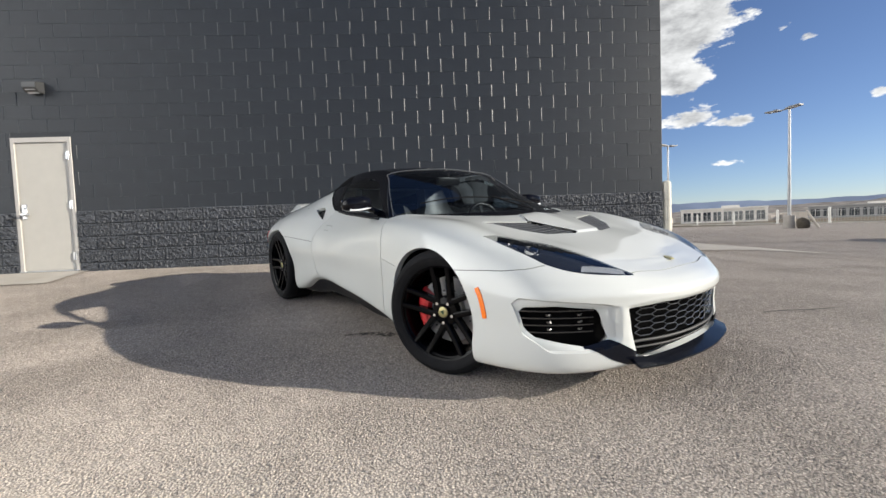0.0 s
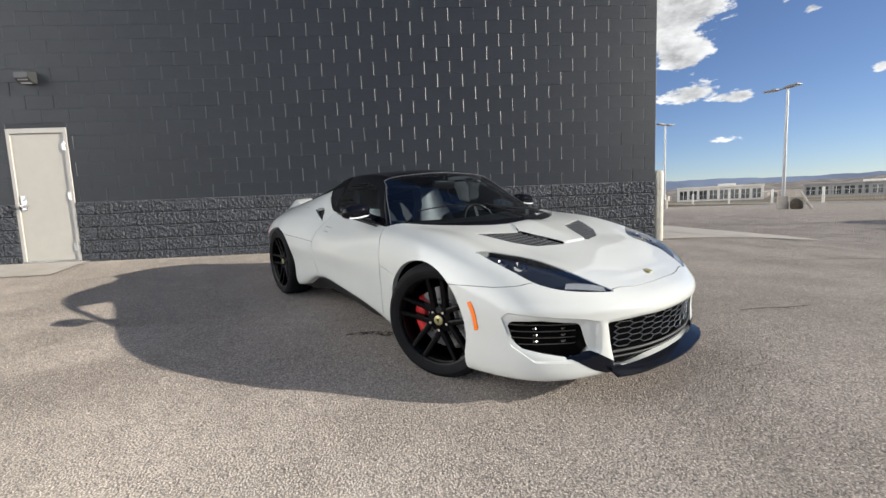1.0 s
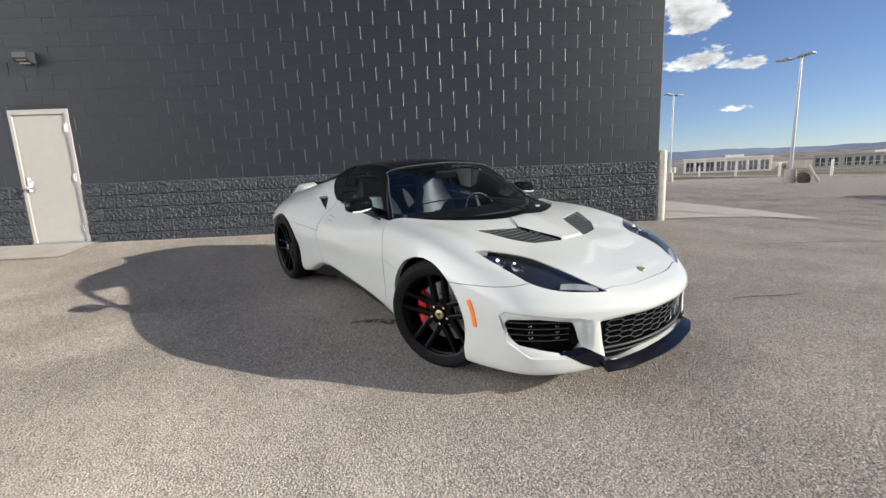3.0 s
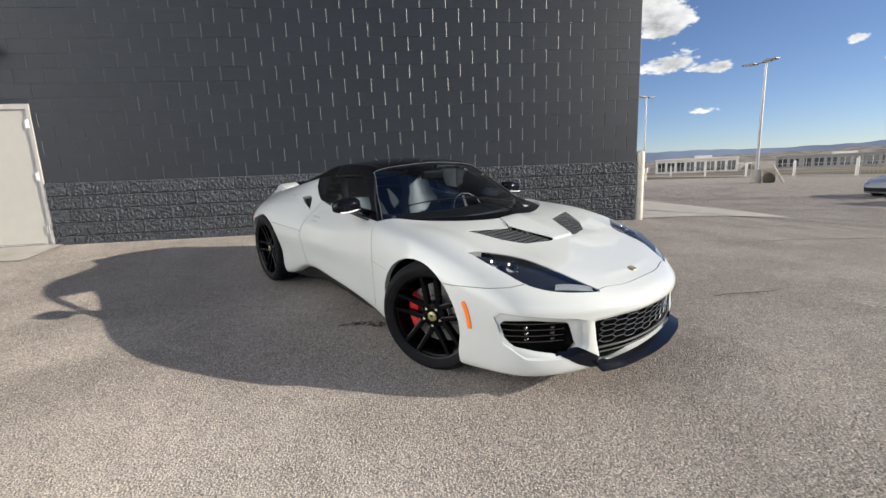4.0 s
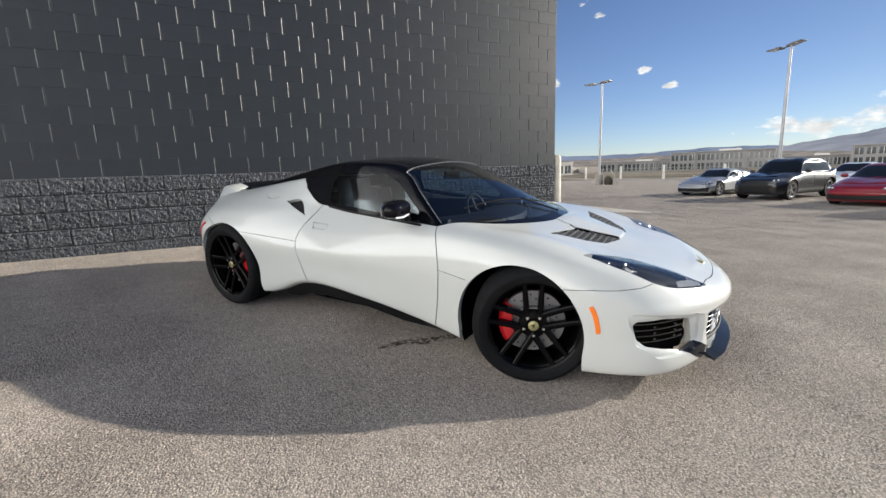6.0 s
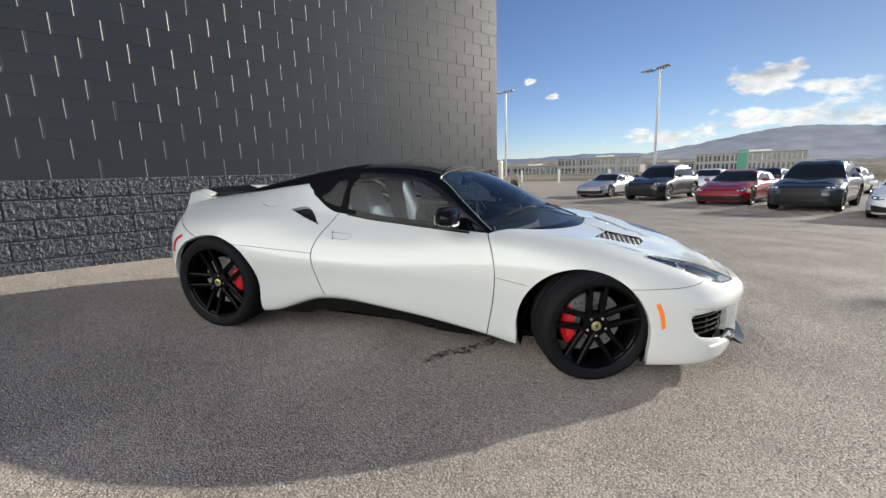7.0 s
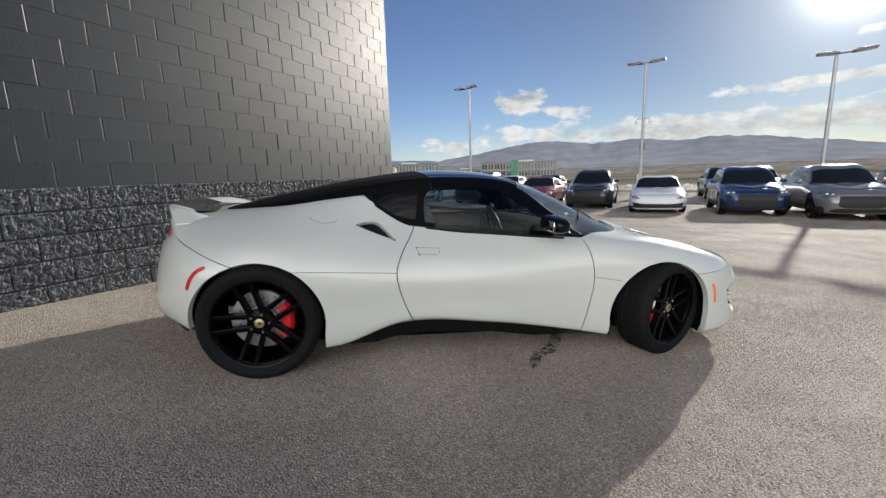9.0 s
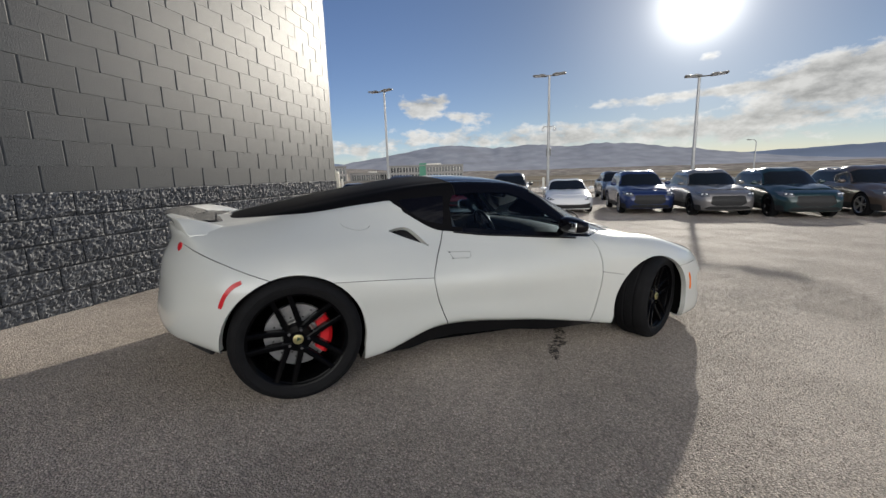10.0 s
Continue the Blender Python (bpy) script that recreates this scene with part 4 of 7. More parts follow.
# splitter blade
INNER = curve([(0.822, 0.440, 0.186), (0.856, 0.33, 0.183), (0.872, 0.22, 0.182), (0.882, 0.11, 0.182), (0.885, 0.0, 0.182)], 5)
OUTER = curve([(0.866, 0.456, 0.168), (0.915, 0.33, 0.168), (0.938, 0.20, 0.169), (0.952, 0.10, 0.170), (0.956, 0.0, 0.170)], 5)
bm = bmesh.new()
loops = []
for a, b in zip(INNER, OUTER):
    t = (0, 0, 0.014)
    loops.append([np.array(a) + t, np.array(b) + (0, 0, 0.007), np.array(b), np.array(a) - (0, 0, 0.008)])
loops += [[q * (1, -1, 1) for q in row] for row in loops[-2::-1]]
rings = [[bm.verts.new(tuple(q)) for q in row] for row in loops]
for a, b in zip(rings, rings[1:]):
    for k in range(4):
        bm.faces.new((a[k], a[(k + 1) % 4], b[(k + 1) % 4], b[k]))
bm.faces.new(rings[0]), bm.faces.new(rings[-1][::-1])
part("splitter", bm, M_navy, car, "gloss dark front splitter", angle=35)

# cabin: belt, glass, cant rail, roof
CAB = [
    [(-0.64, 0.762, 0.792), (-0.66, 0.748, 0.800), (-0.85, 0.705, 0.808), (-1.10, 0.68, 0.82), (-1.40, 0.66, 0.838), (-1.72, 0.635, 0.868), (-2.05, 0.60, 0.90), (-2.5, 0.53, 0.90), (-2.93, 0.40, 0.85)],
    [(-0.62, 0.758, 0.793), (-0.645, 0.738, 0.812), (-0.82, 0.685, 0.885), (-1.05, 0.625, 0.965), (-1.40, 0.605, 0.995), (-1.73, 0.58, 0.995), (-2.05, 0.545, 0.985), (-2.5, 0.50, 0.955), (-2.93, 0.385, 0.875)],
    [(-0.59, 0.752, 0.795), (-0.63, 0.728, 0.825), (-0.80, 0.645, 0.955), (-1.0, 0.545, 1.092), (-1.40, 0.53, 1.132), (-1.74, 0.51, 1.110), (-2.05, 0.475, 1.06), (-2.5, 0.455, 0.986), (-2.93, 0.365, 0.895)],
    [(-0.31, 0.602, 0.800), (-0.46, 0.55, 0.850), (-0.72, 0.47, 1.0), (-0.985, 0.43, 1.135), (-1.40, 0.42, 1.172), (-1.75, 0.40, 1.15), (-2.06, 0.37, 1.10), (-2.52, 0.34, 1.006), (-2.94, 0.29, 0.912)],
    [(-0.105, 0.28, 0.796), (-0.30, 0.28, 0.866), (-0.62, 0.24, 1.03), (-0.97, 0.22, 1.158), (-1.40, 0.21, 1.196), (-1.75, 0.20, 1.172), (-2.08, 0.19, 1.117), (-2.54, 0.17, 1.018), (-2.96, 0.15, 0.918)],
    [(-0.048, 0, 0.796), (-0.25, 0, 0.874), (-0.59, 0, 1.04), (-0.965, 0, 1.166), (-1.40, 0, 1.204), (-1.75, 0, 1.18), (-2.09, 0, 1.122), (-2.55, 0, 1.021), (-2.97, 0, 0.920)],
]
cab = Shell(CAB, 170, 80, mirror_ends=False)
# one even sweep over the windscreen
q = np.array(cab.p)
ok = (q[:, 3] > 0.25) & (q[:, 3] < 3.0) & (q[:, 4] > 2.0)
sweep = lambda x, y: np.stack([x ** i * y ** j for i in range(5) for j in (0, 2, 4, 6)], axis=1)
fit_w, *_ = np.linalg.lstsq(sweep(q[ok, 0], q[ok, 1]), q[ok, 2], rcond=None)
even = smooth(2.0, 2.35, q[:, 4]) * smooth(0.15, 0.45, q[:, 3]) * smooth(3.1, 2.8, q[:, 3])
q[:, 2] += even * (sweep(q[:, 0], q[:, 1]) @ fit_w - q[:, 2])
cab.p = [tuple(r) for r in q]
DOOR_GLASS = polygon(np.concatenate([curve([(-1.605, 0.888), (-1.59, 1.06), (-1.57, 1.083)], 3), curve([(-1.57, 1.083), (-1.35, 1.098), (-1.12, 1.085), (-1.0, 1.035)], 4)[1:],
                                     curve([(-1.0, 1.035), (-0.87, 0.94), (-0.775, 0.85), (-0.80, 0.833)], 4)[1:], [(-1.2, 0.848)]]))
QUARTER = polygon(np.concatenate([[(-1.665, 0.900), (-1.64, 1.080)], curve([(-1.76, 1.07), (-1.93, 1.035), (-1.88, 0.985), (-1.79, 0.93)], 3)]))
cab.mark(lambda x, y, z, u, v: np.minimum(np.minimum(DOOR_GLASS(x, z), 2.3 - v), y - 0.3), "side_window")
cab.mark(lambda x, y, z, u, v: np.minimum(np.minimum(QUARTER(x, z), 2.3 - v), y - 0.3), "quarter_window", ["body"])
cab.mark(lambda x, y, z, u, v: np.minimum(np.minimum(u - 0.34, 2.93 - u), (v - 2.0) * 0.2 - 0.026), "windscreen", ["body"])
cab.mark(lambda x, y, z, u, v: np.minimum(0.34 - u, v - 1.9), "cowl", ["body"])
cab.seam(lambda x, y, z, u, v: x + 1.62 - 0.12 * y, tags=["body"], half=0.003)
cab.mark(lambda x, y, z, u, v: -1.62 + 0.12 * y - x, "engine_cover", ["body"], cut=False)
cab.seam(lambda x, y, z, u, v: x + 1.03 - 0.10 * y, tags=["body"], half=0.003, limit=lambda x, y, z, u, v: np.minimum(v - 2.1, u - 2.5))
cn = cab.normals()


def cabin(tag, material, sides=(1, -1), rim=0.006, push=0.0, label="", name=None):
    return part(name or tag, cab.mesh(name or tag, tag, sides, rim=rim, push=push, nrm=cn), material, car, label, angle=50)


cabin("body", M_black, name="roof", label="gloss black roof and pillars", rim=0.02)
cabin("cowl", M_black, label="black windscreen cowl")
cabin("engine_cover", M_cover, label="matt black rear engine cover")
cabin("seam", M_gap, rim=0, push=0.005, name="roof_gap")["kind"] = "stuff"
cabin("windscreen", M_glass, rim=0, label="clear windscreen").visible_shadow = False
for s in (1, -1):
    cabin("side_window", M_sideglass, (s,), rim=0, label="tinted door window").visible_shadow = False
    cabin("quarter_window", M_black, (s,), rim=0.0, push=0.002, label="dark quarter window")
    # belt seal
    bm = bmesh.new()
    tube(bm, [on_side(x, z, s, -0.0) + Vector((0, 0, 0.004)) for x, z in zip(np.linspace(-0.72, -1.6, 16), np.interp(-np.linspace(-0.72, -1.6, 16), [0.62, 1.0, 1.4, 1.62], [0.79, 0.806, 0.828, 0.852]))], 0.007, 6)
    part("belt_seal", bm, M_satin, car)
    # door mirror
    bm = bmesh.new()
    bmesh.ops.create_uvsphere(bm, u_segments=28, v_segments=18, radius=1.0)
    for v in bm.verts:
        x, y, z = v.co
        k = lambda a, p: math.copysign(abs(a) ** p, a)
        x, y, z = k(x, 0.7), k(y, 0.65), k(z, 0.7)
        v.co = Vector((0.075 * x * (1 - 0.2 * y) - 0.015, 0.105 * y, 0.050 * z * (1 - 0.12 * y)))
    mir = part("door_mirror", bm, M_black, car, "gloss black door mirror")
    mir.matrix_basis = pose(-0.815, s * 0.862, 0.900, 0, 0, 0) @ Matrix.Diagonal((0.92, s * 0.94, 1.0, 1)) @ pose(0, 0, 0, -4, 0, -10)
    bm = bmesh.new()
    tube(bm, [(0.045, -0.075, -0.030), (0.058, -0.03, -0.034), (0.057, 0.04, -0.036), (0.033, 0.088, -0.032)], 0.0055, 6)
    part("mirror_strip", bm, M_lightgrey, mir, "pale indicator strip")
    bm = boxed(0.010, 0.15, 0.062, pose(-0.079, 0, 0), 0.004)
    part("mirror_glass", bm, M_chrome, mir, "mirror glass")
    bm = bmesh.new()
    tube(bm, [(0.0, -0.08, -0.03), (0.03, -0.13, -0.06), (0.04, -0.17, -0.08)], 0.022, 8, [1, 0.9, 1.2])
    part("mirror_arm", bm, M_black, mir)

# thin grey tube added for the light caught on the windscreen's edge
cq = np.array(cab.p)
near_uv = lambda u, v: cq[np.argmin((cq[:, 3] - u) ** 2 + (cq[:, 4] - v) ** 2), :3]
edge = [near_uv(u, 2.13) for u in np.linspace(0.6, 2.90, 22)] + [near_uv(2.93, v) for v in np.linspace(2.3, 5.0, 14)]
edge = [e for k, e in enumerate(edge) if k == 0 or np.linalg.norm(e - edge[k - 1]) > 0.008]
edge = curve(edge, 2)
edge = list(edge) + [e * (1, -1, 1) for e in edge[-2::-1]]
bm = bmesh.new()
tube(bm, [Vector(e) + Vector((0.002, 0, 0.003)) for e in edge], 0.0028, 6)
part("windscreen_trim", bm, M_edge, car, "thin grey line standing in for light on the windscreen edge")

# rear wing: a thin blade whose ends run down into the body
rows = []
for k in range(41):
    t = -1 + 2 * k / 40
    yy = 0.575 * t
    end = smooth(0.66, 0.94, abs(t))
    tip = smooth(0.82, 1.0, abs(t))
    xr, zr = -3.29 + 0.205 * abs(t) ** 2.0, 0.962 - 0.016 * t * t - 0.070 * tip
    ch = 0.16 + 0.17 * end
    low = lambda thin, f: (zr - thin) * (1 - end) + (0.800 + 0.05 * f) * end
    rows.append([(xr + a * ch, yy, float(z)) for a, z in (
        (0, zr), (0.2, zr + 0.005), (0.5, zr - 0.008 - 0.006 * end), (0.8, zr - 0.022 - 0.022 * end), (1.0, zr - 0.036 - 0.045 * end),
        (0.97, low(0.046, 0.6)), (0.5, low(0.038, 0.2)), (0.03 + 0.02 * end, low(0.014, 0.0)))])
for nm, k0, k1, m_, lab in (("wing_end", 0, 11, M_white, "white wing end running into the body"), ("wing_blade", 11, 29, M_black, "gloss black wing blade"),
                            ("wing_end", 29, 40, M_white, "white wing end running into the body")):
    bm = bmesh.new()
    vs = [[bm.verts.new(p) for p in row] for row in rows[k0:k1 + 1]]
    for a, b in zip(vs, vs[1:]):
        for k in range(8):
            bm.faces.new((a[k], a[(k + 1) % 8], b[(k + 1) % 8], b[k]))
    bm.faces.new(vs[0]), bm.faces.new(vs[-1][::-1])
    piece = part(nm, bm, m_, car, lab, angle=75 if nm == "wing_end" else 50)
    if nm == "wing_end":
        soft = piece.modifiers.new("rounding", "BEVEL")
        soft.width, soft.segments, soft.limit_method, soft.angle_limit = 0.017, 3, "ANGLE", radians(32)
part("rear_deck", boxed(0.30, 0.62, 0.02, pose(-3.06, 0, 0.915, 0, 3, 0), 0.008), M_black, car, "black rear deck panel")
bm = boxed(0.12, 1.0, 0.11, pose(-3.10, 0, 0.305, 0, -15, 0), 0.02, 2)
part("diffuser", bm, M_plastic, car, "black rear diffuser")
half = curve([(-2.99, 0.775, 0.296), (-3.115, 0.62, 0.312), (-3.205, 0.38, 0.322), (-3.235, 0.0, 0.325)], 6)
edge = list(half) + [p * (1, -1, 1) for p in half[-2::-1]]
part("rear_lip", tube(bmesh.new(), edge, 0.016, 8), M_plastic, car, "black lip under the rear bumper")

# underside, wheel wells, sills
bm = boxed(3.3, 1.36, 0.03, pose(-1.25, 0, 0.165))
part("underfloor", bm, M_under, car)
for s in (1, -1):
    for cx, cz, r in (ARCH_F, ARCH_R):
        bm = bmesh.new()
        rows = []
        for k in range(25):
            a = radians(-25 + 230 * k / 24)
            rows.append([bm.verts.new((cx + (r + 0.004) * math.cos(a), s * yy, max(cz + (r + 0.004) * math.sin(a), 0.315 if cx < -1 and math.cos(a) < 0 else 0.14))) for yy in (0.42, 0.835)])
        for a, b in zip(rows, rows[1:]):
            bm.faces.new((a[0], a[1], b[1], b[0]))
        bm.faces.new([row[0] for row in rows])
        part("wheel_well", bm, M_under, car)
    bm = bmesh.new()
    rows = []
    for k in range(13):
        x = -2.20 + 1.76 * k / 12
        zt = float(np.interp(x, [-2.2, -2.0, -1.7, -1.2, -0.6, -0.42], [0.20, 0.25, 0.33, 0.31, 0.23, 0.19]))
        rows.append([bm.verts.new((x, s * y, z)) for y, z in ((0.79, zt), (0.765, zt - 0.06), (0.74, max(0.135, zt - 0.13)), (0.60, 0.135), (0.60, zt))])
    for a, b in zip(rows, rows[1:]):
        for k in range(5):
            bm.faces.new((a[k], a[(k + 1) % 5], b[(k + 1) % 5], b[k]))
    bm.faces.new(rows[0]), bm.faces.new(rows[-1][::-1])
    part("side_sill", bm, M_satin, car, "black side sill")


def road_wheel(r, w, rim_r, m, s, turn):
    """A tyre with a black double-spoke rim, drilled disc and red caliper; outer face towards +z."""
    root = new("wheel")
    root.parent = car
    root.matrix_basis = m
    h = w / 2
    bm = lathe(bmesh.new(), [(rim_r - 0.005, -h + 0.012), (rim_r + 0.012, -h + 0.002), (r - 0.035, -h - 0.004), (r - 0.012, -h + 0.012), (r, -h + 0.035),
                             (r + 0.001, -0.04), (r - 0.006, -0.036), (r - 0.006, -0.028), (r + 0.001, -0.024), (r + 0.001, 0.024), (r - 0.006, 0.028),
                             (r - 0.006, 0.036), (r + 0.001, 0.04), (r, h - 0.035), (r - 0.012, h - 0.012), (r - 0.035, h + 0.004), (rim_r + 0.03, h + 0.004),
                             (rim_r + 0.012, h - 0.002), (rim_r - 0.005, h - 0.012)], 64)
    tyre = part("tyre", bm, M_rubber, root, "black low-profile tyre")
    part("tyre_bead", lathe(bmesh.new(), [(rim_r + 0.035, h + 0.0035), (rim_r + 0.038, h + 0.0065), (rim_r + 0.041, h + 0.0035)], 64), M_rubber, tyre)
    f = h - 0.014
    rim = part("rim", lathe(bmesh.new(), [(rim_r, f + 0.004), (rim_r + 0.002, f - 0.004), (rim_r - 0.006, f - 0.012), (rim_r - 0.018, f - 0.02), (rim_r - 0.024, f - 0.06),
                                          (rim_r - 0.03, -h + 0.03), (rim_r, -h + 0.01), (rim_r - 0.012, f), (rim_r - 0.003, f + 0.005)], 64), M_rim, root, "gloss black rim")
    for k in range(5):
        for e in (-1, 1):
            bm = bmesh.new()
            rows = []
            for q in range(7):
                t = q / 6
                rad = 0.040 + (rim_r - 0.050) * t
                ang = radians(72 * k + turn)
                zz = f - 0.030 + 0.030 * t ** 1.6
                wd, th = 0.0175 - 0.0035 * t, 0.030 + 0.012 * t
                c, d = Vector((math.cos(ang), math.sin(ang), 0)), Vector((-math.sin(ang), math.cos(ang), 0))
                base = c * rad + d * e * (0.034 + 0.011 * t)
                rows.append([bm.verts.new(base + d * a + Vector((0, 0, b))) for a, b in
                             ((-wd, zz - th), (-wd * 0.9, zz - 0.004), (-wd * 0.5, zz), (wd * 0.5, zz), (wd * 0.9, zz - 0.004), (wd, zz - th))])
            for a, b in zip(rows, rows[1:]):
                for j in range(6):
                    bm.faces.new((a[j], a[(j + 1) % 6], b[(j + 1) % 6], b[j]))
            bm.faces.new(rows[0]), bm.faces.new(rows[-1][::-1])
            part("spoke", bm, M_rim, rim, angle=30)
    part("hub", lathe(bmesh.new(), [(0.001, f - 0.024), (0.036, f - 0.024), (0.040, f - 0.030), (0.072, f - 0.036), (0.080, f - 0.075)], 32), M_rim, root)
    part("centre_cap", lathe(bmesh.new(), [(0.001, f - 0.018), (0.024, f - 0.018), (0.027, f - 0.020), (0.028, f - 0.026)], 28), M_badge, root, "pale gold centre cap")
    part("cap_mark", prism(bmesh.new(), [(0.012, 0.010), (-0.012, 0.010), (0, -0.013)], 0.002, pose(0, 0, f - 0.0185, 0, 0, turn)), M_green, root)
    for k in range(5):
        a = radians(72 * k + 36 + turn)
        part("wheel_nut", cyl(bmesh.new(), 0.0095, 0.008, 0.018, pose(0.054 * math.cos(a), 0.054 * math.sin(a), f - 0.026), 6), M_chrome, root)
    bm = bmesh.new()
    dr = 0.172                                  # disc radius
    lathe(bm, [(0.092, f - 0.095), (dr, f - 0.095), (dr, f - 0.125), (0.092, f - 0.125)], 48, closed=True)
    disc = part("brake_disc", bm, M_disc, root, "drilled steel brake disc", angle=30)
    part("disc_bell", lathe(bmesh.new(), [(0.050, f - 0.070), (0.084, f - 0.072), (0.090, f - 0.080), (0.094, f - 0.100)], 32), M_alu, disc, "bright alloy disc bell")
    bm = bmesh.new()
    for k in range(30):
        a = radians(12 * k)
        rr = dr * (0.60, 0.74, 0.88)[k % 3]
        cyl(bm, 0.005, 0.005, 0.002, pose(rr * math.cos(a), rr * math.sin(a), f - 0.0945), 8)
    tagged(part("disc_holes", bm, M_gap, disc), kind="stuff")
    # caliper towards the rear on the front wheel, towards the front on the rear wheel
    bm = bmesh.new()
    out = []
    for q in range(9):
        a = radians(-38 + 76 * q / 8)
        c = Vector((math.cos(a), math.sin(a), 0))
        out.append([bm.verts.new(c * rad + Vector((0, 0, z))) for rad, z in ((dr * 0.64, f - 0.085), (dr * 0.68, f - 0.062), (dr * 0.95, f - 0.058), (dr * 1.07, f - 0.075), (dr * 1.07, f - 0.14), (dr * 0.64, f - 0.14))])
    for a, b in zip(out, out[1:]):
        for j in range(6):
            bm.faces.new((a[j], a[(j + 1) % 6], b[(j + 1) % 6], b[j]))
    bm.faces.new(out[0]), bm.faces.new(out[-1][::-1])
    cal = part("brake_caliper", bm, M_red, root, "red brake caliper", angle=35)
    for e in (-1, 1):
        part("piston_cover", cyl(bmesh.new(), 0.018, 0.018, 0.006, pose(dr * 0.80, 0.045 * e, f - 0.058), 16), M_red, cal)
    return root, cal


for s in (1, -1):
    # +z of the wheel looks outwards; +x points back on the front axle and forward on the rear one
    face = Matrix(((1, 0, 0), (0, 0, s), (0, -s, 0))).to_4x4() if s == 1 else Matrix(((1, 0, 0), (0, 0, -1), (0, 1, 0))).to_4x4()
    steer = pose(0, 0, 0, 0, 0, 22)
    front, cal = road_wheel(0.325, 0.235, 0.248, pose(0, s * 0.755, 0.325) @ steer @ face, s, 20)
    cal.matrix_basis = pose(0, 0, 0, 0, 0, 180)
    rear, cal = road_wheel(0.341, 0.275, 0.262, pose(-2.575, s * 0.758, 0.341) @ face, s, 36 * s)
    cal.matrix_basis = pose(0, 0, 0, 0, 0, 0)

# cabin inside
bm = boxed(1.5, 1.26, 0.03, pose(-1.15, 0, 0.20))
part("cabin_floor", bm, M_dash, car)
bm = boxed(0.05, 1.16, 0.72, pose(-1.92, 0, 0.56, 0, -14, 0), 0.02)
part("bulkhead", bm, M_dash, car)
for s in (1, -1):
    bm = boxed(1.15, 0.05, 0.50, pose(-1.15, s * 0.635, 0.56, 0, -2, 0), 0.02, 2)
    part("door_lining", bm, M_dash, car)
bm = bmesh.new()
rows = []
for k in range(15):
    y = -0.64 + 1.28 * k / 14
    bow = 0.22 * (y / 0.64) ** 2
    rows.append([bm.verts.new((x - bow, y, z)) for x, z in ((-0.36, 0.72), (-0.38, 0.785), (-0.52, 0.815), (-0.68, 0.80), (-0.74, 0.76), (-0.72, 0.55), (-0.40, 0.45))])
for a, b in zip(rows, rows[1:]):
    for k in range(7):
        bm.faces.new((a[k], a[(k + 1) % 7], b[(k + 1) % 7], b[k]))
bm.faces.new(rows[0]), bm.faces.new(rows[-1][::-1])
part("dashboard", bm, M_dash, car, "dark dashboard")
wheel_m = pose(-0.86, 0.34, 0.72, 0, 66, 0)
sw = part("steering_wheel", lathe(bmesh.new(), [(0.175 + 0.014 * math.cos(a), 0.014 * math.sin(a)) for a in (2 * math.pi * k / 10 for k in range(10))], 40, closed=True), M_satin, car, "black steering wheel")
sw.matrix_basis = wheel_m
bm = bmesh.new()
for a in (0, 180, 270):
    box(bm, 0.17, 0.03, 0.012, pose(0, 0, 0, 0, 0, a) @ pose(0.09, 0, -0.01))
cyl(bm, 0.055, 0.05, 0.04, pose(0, 0, -0.01), 20)
part("steering_spokes", bm, M_satin, sw)
for s in (1, -1):
    root = new("seat")
    root.parent = car
    root.matrix_basis = pose(-1.22, s * 0.33, 0.24)
    bm = boxed(0.50, 0.48, 0.16, pose(0.02, 0, 0.10, 0, -8, 0), 0.06, 3)
    part("seat_cushion", bm, M_leather, root)
    bm = bmesh.new()
    rows = []
    for k in range(9):
        t = k / 8
        w = (0.235, 0.245, 0.25, 0.25, 0.24, 0.21, 0.155, 0.14, 0.12)[k]
        x0, z0 = -0.20 - 0.24 * t, 0.14 + 0.66 * t
        rows.append([bm.verts.new((x0 + a, b * w, z0)) for a, b in ((0.03, -1), (0.08, -0.9), (0.035, -0.6), (0.03, 0.6), (0.08, 0.9), (0.03, 1), (-0.08, 0.8), (-0.08, -0.8))])
    for a, b in zip(rows, rows[1:]):
        for k in range(8):
            bm.faces.new((a[k], a[(k + 1) % 8], b[(k + 1) % 8], b[k]))
    bm.faces.new(rows[0]), bm.faces.new(rows[-1][::-1])
    part("seat_back", bm, M_leather, root, angle=70)
bm = boxed(0.03, 0.22, 0.065, pose(-0.93, 0, 1.065, 0, 10, 0), 0.012, 2)
mr = part("inner_mirror", bm, M_satin, car, "interior mirror")
part("inner_mirror_glass", boxed(0.004, 0.20, 0.05, pose(-0.948, 0, 1.063, 0, 10, 0)), M_chrome, mr)
bm = bmesh.new()
tube(bm, [(-0.93, 0, 1.09), (-0.92, 0, 1.13)], 0.01)
part("mirror_stalk", bm, M_satin, mr)
part("windscreen_sticker", boxed(0.034, 0.046, 0.002, pose(-0.205, 0.315, 0.819, -6, 21, -20)), M_paper, car, "small white paper sticker")
